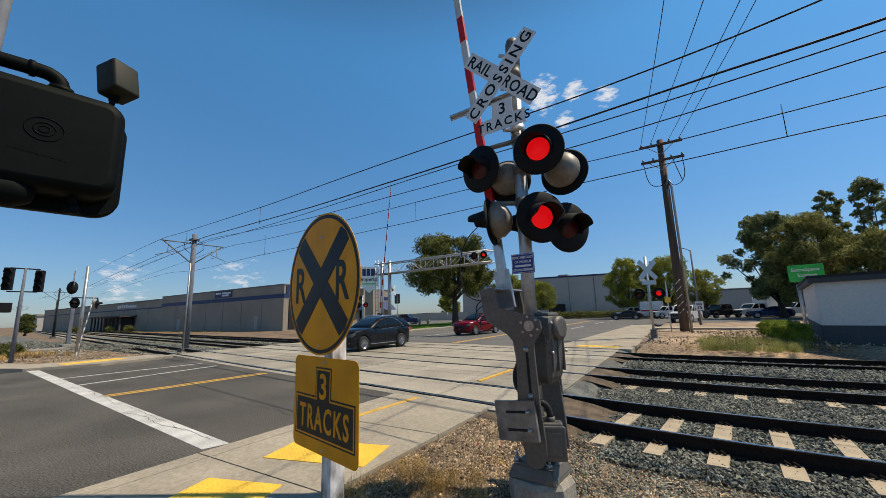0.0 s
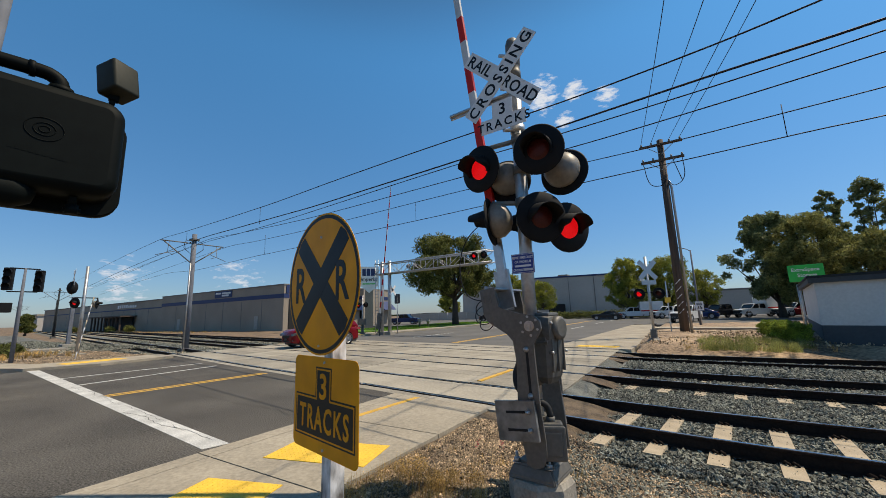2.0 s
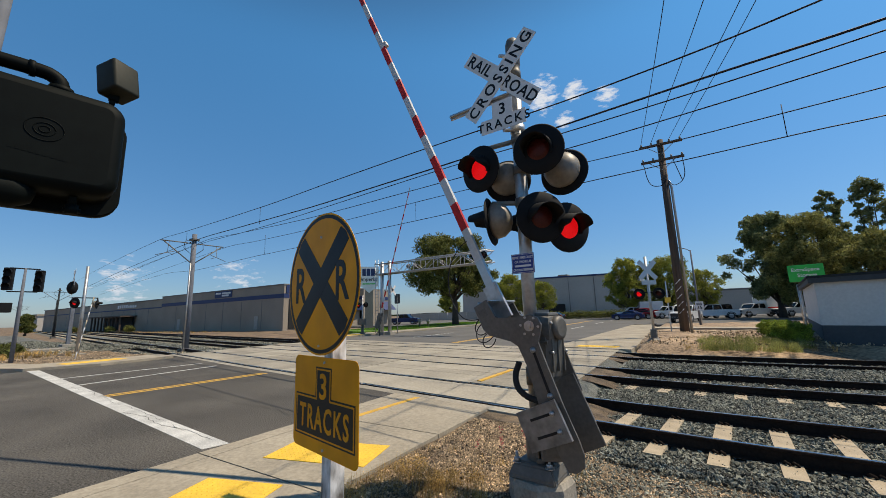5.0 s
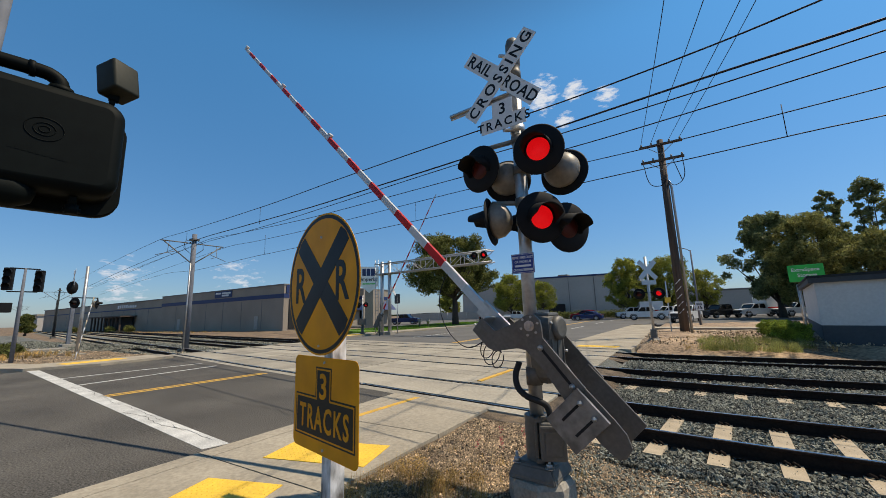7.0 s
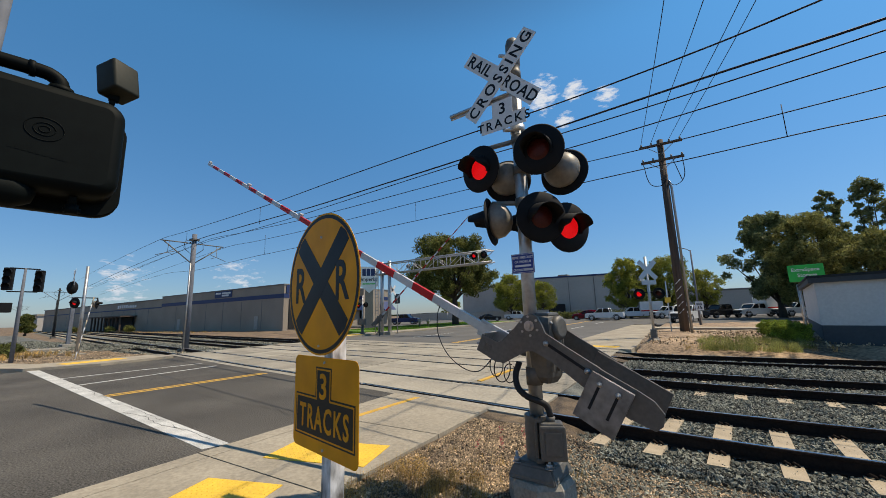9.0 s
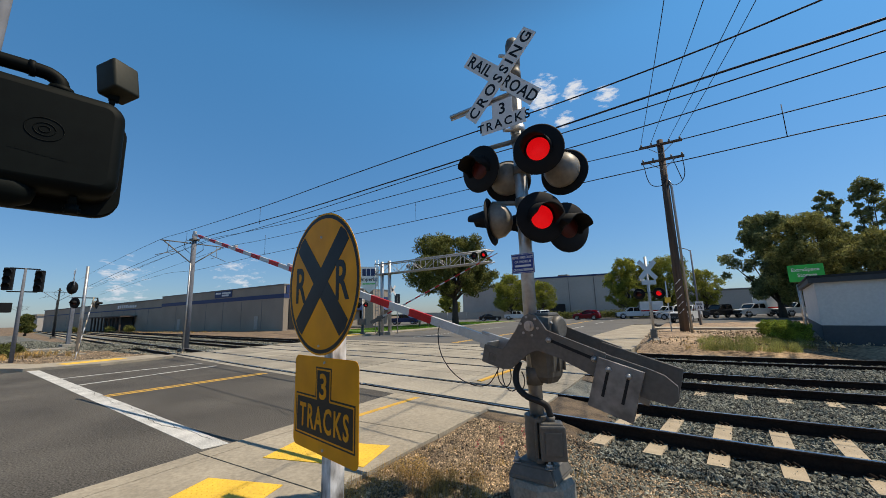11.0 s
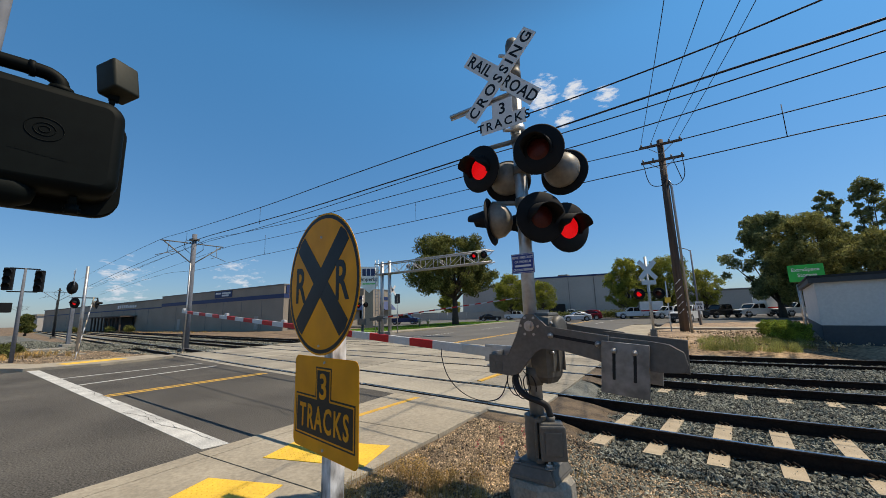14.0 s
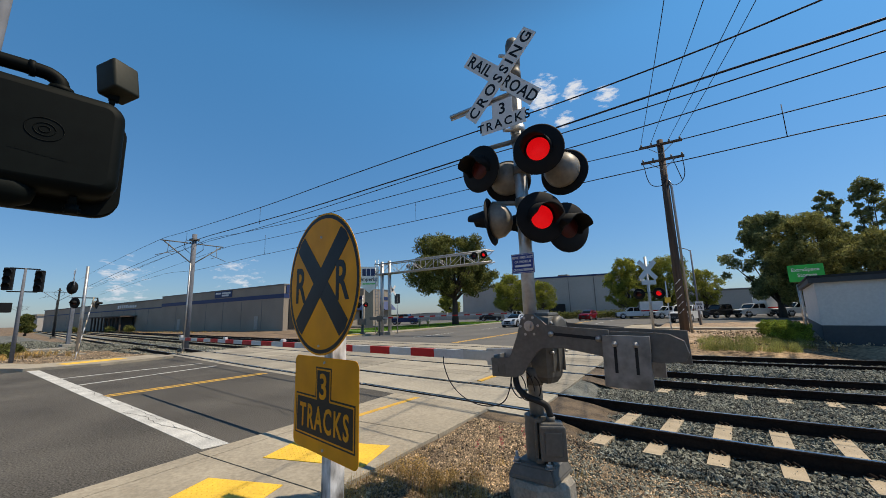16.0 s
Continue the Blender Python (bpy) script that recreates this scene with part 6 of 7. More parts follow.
blades("weeds", "tall green and straw weeds along the third track", (0.6, 3.9, 17.6, 19.9), 12000, 0.32, M_WEED, 23, lambda x, y: 0.02 + 0.1 * max(0.0, y - 18.0), 0.0026, clump=150)
blades("weeds", "sparse straw weeds on the earth bank", (0.0, 4.6, 17.5, 20.5), 1500, 0.16, M_DRY, 29, lambda x, y: 0.05 + 0.1 * max(0.0, y - 18.0), 0.003, clump=130)
blades("weeds", "dry weeds on the far verge", (-46, -27, 2.5, 7.5), 6000, 0.3, M_DRY, 24, lambda x, y: 0.02, 0.007, clump=170)
lawn = solid("lawn", M_GRASS, "mown green lawn beside the far road", "lawn",
             lambda bm: slab(bm, [(-36, 31.0), (-27.5, 29.5), (-25.7, 36), (-25.5, 60), (-25.5, 66), (-33, 60), (-34, 44)], -0.3, 0.14), kind="structure")
blades("lawn_grass", "short green grass on the lawn", (-34, -25.8, 33, 60), 16000, 0.16, M_GRASS, 25, lambda x, y: 0.12, 0.02)
blades("dry_grass", "strip of dry yellow grass along the far tracks", (-190, -70, 33, 38), 1500, 0.22, M_DRY, 26, lambda x, y: -0.26, 0.05)


def stones(name, label, n, area, zf, size, material, seed, keep=lambda x, y: True):
    rng = np.random.default_rng(seed)
    base = np.array([(1, 0, 0), (-1, 0, 0), (0, 1, 0), (0, -1, 0), (0, 0, 1), (0, 0, -1)], float)
    tri = np.array([(0, 2, 4), (2, 1, 4), (1, 3, 4), (3, 0, 4), (2, 0, 5), (1, 2, 5), (3, 1, 5), (0, 3, 5)])
    V, F = [], []
    x0, x1, y0, y1 = area
    k = 0
    while k < n:
        x, y = x0 + (x1 - x0) * rng.random(), y0 + (y1 - y0) * rng.random()
        if not keep(x, y):
            n -= 1
            continue
        s = size * (0.5 + 0.9 * rng.random())
        q = rng.normal(size=4)
        w, a, b, c = q / np.linalg.norm(q)
        Rm = np.array([[1 - 2 * (b * b + c * c), 2 * (a * b - c * w), 2 * (a * c + b * w)], [2 * (a * b + c * w), 1 - 2 * (a * a + c * c), 2 * (b * c - a * w)],
                       [2 * (a * c - b * w), 2 * (b * c + a * w), 1 - 2 * (a * a + b * b)]])
        p = (base * (0.7 + 0.6 * rng.random((6, 1))) * s * np.array([1, 0.8, 0.65])) @ Rm.T + np.array([x, y, zf(x, y) + 0.35 * s * rng.random()])
        F += (tri + len(V)).tolist()
        V += p.tolist()
        k += 1
    return tagged(pieces(V, F, material, name), label, "gravel", "", "stuff")


def off_rail(x, y):
    """Keep stones off the rails and the bare ends of the ties."""
    for y0 in TRACK_Y:
        d = y - track_y(x, y0)
        if abs(abs(d) - 0.735) < 0.09:
            return False
        if y0 == TRACK_Y[2]:
            continue
        fx = ((x + 0.96) / 0.648) % 1.0
        if abs(d) < 0.98 and abs(d) > 0.54 and min(fx, 1 - fx) * 0.648 < 0.115:
            return False
    return track_y(x, TRACK_Y[0]) - 1.75 < y < track_y(x, TRACK_Y[2]) + 2.0 and x > -1.75 + 0.05 * math.sin(y * 5)


stones("ballast", "grey-green crushed stone ballast between the rails", 62000, (-1.9, 6.2, 4.4, 10.5), lambda x, y: -0.182, 0.027, M_STONE, 31, off_rail)
stones("ballast", "grey-green crushed stone ballast on the farther tracks", 24000, (-1.6, 7.5, 10.5, 18.2), lambda x, y: -0.08 if 1.4 < y - track_y(x, TRACK_Y[1]) < 3.3 else -0.155, 0.036, M_STONE, 32, off_rail)
stones("pebbles", "brown gravel and pebbles round the gate post", 64000, (-3.0, 2.6, 2.0, 5.8), bank_z, 0.0125, M_PEBBLE, 33, lambda x, y: y < track_y(x, TRACK_Y[0]) - 1.2)
stones("pebbles", "larger loose stones on the earth", 1600, (-3.0, 2.0, 2.0, 5.6), bank_z, 0.024, M_PEBBLE, 34, lambda x, y: y < track_y(x, TRACK_Y[0]) - 1.2)
stones("ballast", "grey stones spilled over the earth beside the track", 9000, (-1.6, 3.4, 3.6, 5.5), bank_z, 0.022, M_STONE, 37, lambda x, y: y > 3.55 + 0.45 * abs(math.sin(x * 2.1)) - 0.25 * (x + 1))
stones("spray_marks", "gravel with faded red spray paint", 420, (-2.5, -1.8, 4.6, 5.7), bank_z, 0.016, M_SPRAY, 38, lambda x, y: abs(math.sin(x * 9 + y * 4)) < 0.25)
stones("rubble", "scattered clods and stones on the earth bank", 2200, (-1.5, 8, 18.3, 26), lambda x, y: 0.20 + 0.12 * min(1, (y - 18.3) / 2), 0.042, M_PEBBLE, 35)
stones("ballast", "grey ballast on the tracks across the road", 14000, (-60, -23.6, 8, 27), lambda x, y: -0.19, 0.07, M_STONE, 36,
       lambda x, y: track_y(x, TRACK_Y[0]) - 1.8 < y < track_y(x, TRACK_Y[2]) + 2 and all(abs(abs(y - track_y(x, q)) - 0.75) > 0.12 for q in TRACK_Y))


stones("ballast", "grey crushed stone on the far shoulder", 7000, (-62, -31, 5.5, 12.5), lambda x, y: 0.03, 0.06, M_STONE, 39, lambda x, y: 7.4 - 0.08 * (x + 40) < y)
stones("rubble", "pebbles and clods on the far dry verge", 3500, (-40, -22.9, 2.5, 9.2), lambda x, y: 0.055, 0.032, M_PEBBLE, 41, lambda x, y: 5.2 + 0.25 * (x + 23.5) < y < 9.0)


fw = thing("far_warehouse", "low pale warehouse far along the tracks", "warehouse", pose(-245, 56, 0))
bm = bmesh.new()
box(bm, (-15, -9, -0.3), (15, 9, 6.0))
part("wall", bm, M_STUCCO2, fw)
bm = bmesh.new()
box(bm, (-15.4, -9.4, 6.0), (15.4, 9.4, 6.7))
part("roof", bm, M_STUCCO, fw)
# black panel on the solid wall, its colour standing for shade in the dock
bm = bmesh.new()
box(bm, (15.0, -2.5, 0.2), (15.15, 2.5, 3.2))
part("dock_door", bm, M_DARK, fw, "black panel painted as the shade in a dock opening")
# ---- vehicles ----
WHEEL = {}


def wheel_mesh(r, w, kind):
    key = (r, w, kind)
    if key not in WHEEL:
        bm = bmesh.new()
        if kind == "tyre":
            lathe(bm, [(r * 0.66, -w / 2), (r * 0.95, -w / 2), (r, -w * 0.32), (r, w * 0.32), (r * 0.95, w / 2), (r * 0.66, w / 2), (r * 0.66, -w / 2)], 32)
        else:
            lathe(bm, [(r * 0.60, -w * 0.1), (r * 0.66, -w * 0.46), (r * 0.70, -w * 0.46), (r * 0.70, w * 0.4)], 32)
            for k in range(7):
                a = 2 * math.pi * k / 7
                ca, sa = math.cos(a), math.sin(a)
                t1 = (-sa, ca)
                q = []
                for rad, hw in ((r * 0.10, r * 0.075), (r * 0.66, r * 0.055)):
                    q += [(ca * rad + t1[0] * hw, sa * rad + t1[1] * hw), (ca * rad - t1[0] * hw, sa * rad - t1[1] * hw)]
                prism(bm, [q[0], q[2], q[3], q[1]], 1, -w * 0.42, -w * 0.30)
            lathe(bm, [(r * 0.18, -w * 0.30), (r * 0.16, -w * 0.46), (0, -w * 0.47)], 16)
        if kind == "hub":
            bm.free()
            bm = bmesh.new()
            lathe(bm, [(r * 0.69, w * 0.06), (r * 0.3, w * 0.03), (0, w * 0.03)], 24)
        me = finish(bm)
        me.materials.append({"tyre": M_TYRE, "rim": M_RIM, "hub": M_DARK}[kind])
        WHEEL[key] = me
    return WHEEL[key]


def add_wheels(car, xf, xr, half, r=0.365, w=0.24):
    out = []
    for x in (xf, xr):
        for s in (-1, 1):
            e = new("wheel")
            e.parent = car
            e.matrix_local = pose(x, s * (half - w / 2 + 0.01), r, 0, 0, 0 if s < 0 else 180)
            part("tyre", wheel_mesh(r, w, "tyre"), None, e)
            part("rim", wheel_mesh(r, w, "rim"), None, e, "silver alloy rim")
            part("brake_disc", wheel_mesh(r, w, "hub"), None, e, "dark brake disc")
            out.append(e)
    return out


def loft(bm, secs):
    rings = [[bm.verts.new(p) for p in s] for s in secs]
    k = len(rings[0])
    for a, b in zip(rings, rings[1:]):
        for i in range(k):
            f = bm.faces.new((a[i], a[(i + 1) % k], b[(i + 1) % k], b[i]))
            f.smooth = True
    bm.faces.new(rings[0][::-1])
    bm.faces.new(rings[-1])


def arch_z(x, wheels, r, floor):
    z = floor
    for wx in wheels:
        d = abs(x - wx)
        if d < r * 1.17:
            z = max(z, 0.365 + math.sqrt(max(0, (r * 1.17) ** 2 - d * d)))
    return z


def car(m, paint_, label, shape="suv", roof_rails=True, group=""):
    """A passenger car; its nose points to local -X."""
    c = thing("car", label, "car", m, group)
    if shape == "suv":
        H, half, belt = 1.69, 0.94, 1.03
        hood = [(-2.40, 0.78), (-2.37, 0.87), (-2.22, 0.97), (-1.85, 1.04), (-1.30, 1.09), (-0.95, 1.10)]
        roof = [(-0.95, 1.08), (-0.55, 1.34), (-0.10, 1.56), (0.35, 1.66), (0.95, 1.68), (1.50, 1.62), (1.95, 1.48), (2.22, 1.18)]
        tail = [(2.22, 1.16), (2.36, 1.02), (2.40, 0.75), (2.34, 0.50)]
        wf, wr = -1.45, 1.29
    else:
        H, half, belt = 1.45, 0.91, 0.92
        hood = [(-2.40, 0.55), (-2.36, 0.70), (-2.20, 0.78), (-1.70, 0.88), (-1.10, 0.95), (-0.85, 0.97)]
        roof = [(-0.85, 0.96), (-0.45, 1.18), (0.0, 1.38), (0.45, 1.45), (0.95, 1.43), (1.35, 1.28), (1.75, 1.06), (1.90, 1.0)]
        tail = [(1.90, 1.02), (2.25, 1.0), (2.38, 0.80), (2.36, 0.50)]
        wf, wr = -1.42, 1.38
    top = hood + [(x, belt + 0.06 * (x + 1) / 3) for x, _ in roof[1:-1]] + tail
    xs = sorted({round(-2.40 + 4.80 * i / 64, 3) for i in range(65)})

    def interp(tab, x):
        for (xa, za), (xb, zb) in zip(tab, tab[1:]):
            if xa <= x <= xb:
                return za + (zb - za) * (x - xa) / max(1e-6, xb - xa)
        return tab[-1][1] if x > tab[-1][0] else tab[0][1]
    secs = []
    for x in xs:
        e = (abs(x) / 2.40) ** 5
        w = half * (1 - 0.10 * (abs(x) / 2.40) ** 4 - 0.22 * (abs(x) / 2.40) ** 16)
        zt = interp(sorted(top), x)
        zb = max(arch_z(x, (wf, wr), 0.365, 0.25 + 0.06 * e), 0.25)
        zb = min(zb, zt - 0.06)
        zs = zb + (zt - zb) * 0.55
        half_sec = [(0.95, zb), (0.985, zb + (zs - zb) * 0.25), (0.965, zb + (zs - zb) * 0.6), (0.985, zs), (1.0, zt - 0.16 * (zt - zb)), (0.985, zt - 0.12 * (zt - zb)), (0.945, zt - 0.035), (0.88, zt)]
        secs.append([(x, -w * q, z) for q, z in half_sec] + [(x, 0, zt + 0.025)] + [(x, w * q, z) for q, z in half_sec[::-1]] + [(x, 0, min(zb, 0.30) if zb < 0.4 else zb)])
    for end, dx, fk in ((0, -0.025, 0.93), (0, -0.035, 0.74), (-1, 0.025, 0.93), (-1, 0.035, 0.74)):
        ref = secs[end]
        zm = (min(p[2] for p in ref) + max(p[2] for p in ref)) / 2
        tip_ring = [(ref[0][0] + dx * 0.6, y * fk / (0.93 if fk < 0.9 else 1.0), zm + (z - zm) * fk / (0.93 if fk < 0.9 else 1.0)) for _, y, z in ref]
        secs.insert(0 if end == 0 else len(secs), tip_ring)
    bm = bmesh.new()
    loft(bm, secs)
    part("body", bm, paint_, c)
    # cabin of dark glass with painted roof and pillars
    n = 26
    secs = []
    xa, xb = roof[0][0], roof[-1][0]
    for i in range(n + 1):
        x = xa + (xb - xa) * i / n
        zt = interp(roof, x)
        zb = belt - 0.03
        f = max(0.0, min(1.0, (zt - zb) / (H - zb)))
        w0, w1 = half * 0.90, half * (0.90 - 0.20 * f)
        secs.append([(x, -w0, zb), (x, -(w0 + w1) / 2 - 0.01, (zb + zt) / 2), (x, -w1, zt - 0.05 * f), (x, -w1 * 0.8, zt), (x, 0, zt + 0.012), (x, w1 * 0.8, zt), (x, w1, zt - 0.05 * f), (x, (w0 + w1) / 2 + 0.01, (zb + zt) / 2), (x, w0, zb)])
    bm = bmesh.new()
    loft(bm, secs)
    part("cabin", bm, paint_, c)

    def strip(name, xs_, row, label):
        """A thin glass panel laid over the cabin along x."""
        bm = bmesh.new()
        prev = None
        for x in xs_:
            cur = [bm.verts.new(p) for p in row(x)]
            if prev:
                for a in range(len(cur) - 1):
                    f = bm.faces.new((prev[a], prev[a + 1], cur[a + 1], cur[a]))
                    f.smooth = True
            prev = cur
        bmesh.ops.recalc_face_normals(bm, faces=list(bm.faces))
        bmesh.ops.solidify(bm, geom=list(bm.faces), thickness=0.004)
        part(name, bm, M_CARGLASS, c, label)

    def top_row(x):
        zt = interp(roof, x)
        f = max(0.0, min(1.0, (zt - belt + 0.03) / (H - belt + 0.03)))
        w1 = half * (0.90 - 0.20 * f)
        return [(x, w1 * k, zt + 0.012 + 0.012 * (1 - abs(k))) for k in (-0.86, -0.8, -0.4, 0, 0.4, 0.8, 0.86)]
    strip("windscreen", [xa + 0.06 + 0.19 * i for i in range(7)], top_row, "dark tinted windscreen")
    tb = 0.62 if shape == "suv" else 0.85
    strip("rear_window", [xb - tb + (tb - 0.06) * i / 5 for i in range(6)], top_row, "dark tinted rear window")
    for s in (-1, 1):
        def rim_pt(x, f, out=0.012):
            zt = interp(roof, x)
            zb = belt - 0.03
            ff = max(0.0, min(1.0, (zt - zb) / (H - zb)))
            w0, w1 = half * 0.90, half * (0.90 - 0.20 * ff)
            return (x, s * (w0 + (w1 - w0) * f + out), zb + (zt - 0.05 * ff - zb) * f)
        tip = 1.66 if shape == "suv" else 1.36

        def z_lo(x):
            return belt - 0.01 + 0.10 * max(0.0, (x + 0.6) / 2.2) ** 1.5

        def z_hi(x):
            k = max(0.0, (x - 0.35) / (tip - 0.35))
            return max(z_lo(x) + 0.004, min(interp(roof, x) - 0.06, 1.65 if shape == "suv" else 1.37) - (interp(roof, 0.9) - 0.10 - z_lo(tip)) * k ** 2.2)

        def side(x, z, out=0.014):
            zt = interp(roof, x)
            zb = belt - 0.03
            ff = max(0.05, min(1.0, (zt - zb) / (H - zb)))
            return rim_pt(x, min(0.97, max(0.0, (z - zb) / max(0.03, zt - 0.05 * ff - zb))), out)

        def side_row(x):
            lo, hi = z_lo(x), z_hi(x)
            return [side(x, lo + (hi - lo) * q) for q in (0, 0.35, 0.7, 1)]
        x_start = xa + 0.34
        xm = (xa + xb) / 2 - 0.35
        strip("front_side_window", [x_start + (xm - 0.03 - x_start) * i / 8 for i in range(9)], side_row, "dark tinted side window")
        strip("rear_side_window", [xm + 0.03 + (tip - xm - 0.03) * i / 14 for i in range(15)], side_row, "dark tinted side window")
        bm = bmesh.new()
        prism(bm, [(side(xm + e, z_lo(xm) if q else z_hi(xm))[0], (z_lo(xm) if q else z_hi(xm))) for e, q in ((-0.035, 1), (0.035, 1), (0.035, 0), (-0.035, 0))], 1, s * (abs(side(xm, z_hi(xm))[1]) - 0.01), s * (abs(side(xm, z_hi(xm))[1]) + 0.004))
        part("door_pillar", bm, M_DARK, c)
        bm = bmesh.new()
        line = [x_start + (tip - x_start) * i / 16 for i in range(17)]
        tube(bm, [side(x, z_lo(x) - 0.004, 0.018) for x in line], 0.009, 6)
        tube(bm, [side(x, z_hi(x) + 0.004, 0.016) for x in line[3:]], 0.008, 6)
        part("window_trim", bm, M_CHROME, c, "chrome window trim")
        bm = bmesh.new()
        box(bm, (-1.02, s * half - 0.01, 0.31), (0.86, s * half + 0.010, 0.338), 0.008)
        part("sill_trim", bm, M_CHROME, c, "bright sill trim")
        bm = bmesh.new()
        box(bm, (xa + 0.34, min(s * (half - 0.04), s * (half + 0.13)), belt + 0.03), (xa + 0.46, max(s * (half - 0.04), s * (half + 0.13)), belt + 0.15), 0.035)
        part("door_mirror", bm, paint_, c)
        for hx in (-0.02, 1.02):
            bm = bmesh.new()
            box(bm, (hx, s * half - 0.01, belt - 0.16), (hx + 0.22, s * half + 0.03, belt - 0.12), 0.012)
            part("door_handle", bm, paint_, c)
        for dx in (-0.98, 0.10, 1.16):
            bm = bmesh.new()
            tube(bm, [(dx, s * half * 0.999, 0.42), (dx - 0.02, s * half * 1.002, 0.7), (dx + 0.02, s * half * 0.975, belt - 0.05)], 0.006, 5)
            part("door_gap", bm, M_DARK, c)
        bm = bmesh.new()
        prism(bm, [(-2.41, 0.70), (-2.02, 0.80), (-1.84, 0.90), (-2.15, 0.90), (-2.38, 0.82)], 1, s * (half - 0.34), s * (half - 0.075))
        part("headlight", bm, M_HEADL, c, "clear headlight")
        bm = bmesh.new()
        prism(bm, [(2.02, 0.94), (2.36, 0.86), (2.38, 0.95), (2.28, 1.04), (2.05, 1.01)] if shape == "suv" else [(2.1, 0.8), (2.36, 0.76), (2.36, 0.9), (2.1, 0.94)], 1, s * (half - 0.36), s * (half - 0.06))
        part("tail_light", bm, M_TAILL, c, "red tail light")
        if shape == "suv" and roof_rails:
            bm = bmesh.new()
            tube(bm, [(0.0, s * 0.62, 1.60), (0.15, s * 0.63, 1.705), (1.45, s * 0.63, 1.70), (1.62, s * 0.62, 1.61)], 0.02, 8)
            part("roof_rail", bm, M_CHROME, c, "bright roof rail")
        for wx in (wf, wr):
            bm = bmesh.new()
            tube(bm, [(wx + 0.43 * math.cos(radians(a)), s * (half - 0.015), 0.365 + 0.43 * math.sin(radians(a))) for a in range(-5, 190, 15)], 0.012, 6)
            part("wheel_arch_trim", bm, M_PLASTIC if shape != "suv" else paint_, c)
        bm = bmesh.new()
        tube(bm, [(-2.37, s * 0.68, 0.42), (-2.33, s * 0.68, 0.42)], 0.05, 10)
        part("fog_light", bm, M_HEADL, c)
    bm = bmesh.new()
    box(bm, (-2.455, -0.36, 0.56), (-2.34, 0.36, 0.73), 0.02)
    box(bm, (-2.452, -0.42, 0.36), (-2.34, 0.42, 0.45), 0.02)
    part("grille", bm, M_DARK, c, "black grille")
    bm = bmesh.new()
    box(bm, (-2.465, -0.15, 0.46), (-2.44, 0.15, 0.55))
    part("number_plate", bm, M_PLASTIC, c, "dark number plate holder")
    bm = bmesh.new()
    box(bm, (-2.05, -half + 0.10, 0.17), (2.1, half - 0.10, 0.45), 0.04)
    part("underbody", bm, M_PLASTIC, c)
    if shape == "suv":
        bm = bmesh.new()
        prism(bm, [(1.62, 1.585), (2.06, 1.50), (2.12, 1.515), (2.06, 1.545), (1.62, 1.62)], 1, -0.58, 0.58)
        part("spoiler", bm, paint_, c)
    for o in c.children:
        if o.type == "MESH":
            for v in o.data.vertices:
                if v.co.x < wf:
                    v.co.x = wf + (v.co.x - wf) * 0.80
                elif v.co.x > wr:
                    v.co.x = wr + (v.co.x - wr) * 0.86
    return c, add_wheels(c, wf, wr, half)


def pickup(m, paint_, label, group="", bed_box=False):
    """A pickup truck, nose to local -X; bed_box puts a white van box on it."""
    c = thing("truck" if bed_box else "pickup_truck", label, "truck", m, group)
    half = 0.98
    bm = bmesh.new()
    prism(bm, [(-2.75, 0.45), (-2.75, 1.0), (-2.6, 1.12), (-1.45, 1.2), (-1.0, 1.22), (0.75, 1.22), (2.7, 1.18), (2.7, 0.5), (2.0, 0.45), (-2.2, 0.42)], 1, -half, half)
    bmesh.ops.bevel(bm, geom=list(bm.edges), offset=0.05, segments=2, affect="EDGES")
    part("body", bm, paint_, c)
    bm = bmesh.new()
    prism(bm, [(-1.25, 1.20), (-0.65, 1.80), (0.75, 1.82), (0.95, 1.20)], 1, -half + 0.10, half - 0.10)
    part("cabin_glass", bm, M_CARGLASS, c)
    bm = bmesh.new()
    prism(bm, [(-0.72, 1.79), (-0.6, 1.88), (0.75, 1.88), (0.82, 1.78)], 1, -half + 0.13, half - 0.13)
    for s in (-1, 1):
        for x0, x1 in ((-1.25, -0.66), (-0.1, -0.05), (0.92, 0.76)):
            tube(bm, [(x0, s * (half - 0.09), 1.2), (x1, s * (half - 0.09), 1.82)], 0.045, 6)
    part("roof", bm, paint_, c)
    bm = bmesh.new()
    box(bm, (-2.80, -0.75, 0.65), (-2.73, 0.75, 1.02), 0.02)
    box(bm, (-2.86, -0.95, 0.42), (-2.68, 0.95, 0.62), 0.04)
    part("grille", bm, M_PLASTIC, c)
    for s in (-1, 1):
        bm = bmesh.new()
        box(bm, (-2.79, s * 0.86 - 0.12, 0.78), (-2.70, s * 0.86 + 0.12, 1.02), 0.02)
        part("headlight", bm, M_HEADL, c)
        for wx in (-1.75, 1.75):
            bm = bmesh.new()
            tube(bm, [(wx + 0.47 * math.cos(radians(a)), s * (half - 0.01), 0.4 + 0.47 * math.sin(radians(a))) for a in range(0, 181, 15)], 0.05, 6)
            part("wheel_arch", bm, M_PLASTIC, c)
    if bed_box:
        bm = bmesh.new()
        box(bm, (0.9, -1.1, 0.7), (4.3, 1.1, 2.75), 0.05)
        part("cargo_box", bm, M_CARWHITE, c, "white box body")
        bm = bmesh.new()
        box(bm, (0.95, -1.11, 1.15), (4.25, -1.10, 1.35))
        part("stripe", bm, M_RED, c)
    add_wheels(c, -1.75, 3.0 if bed_box else 1.75, half, 0.4, 0.27)
    return c


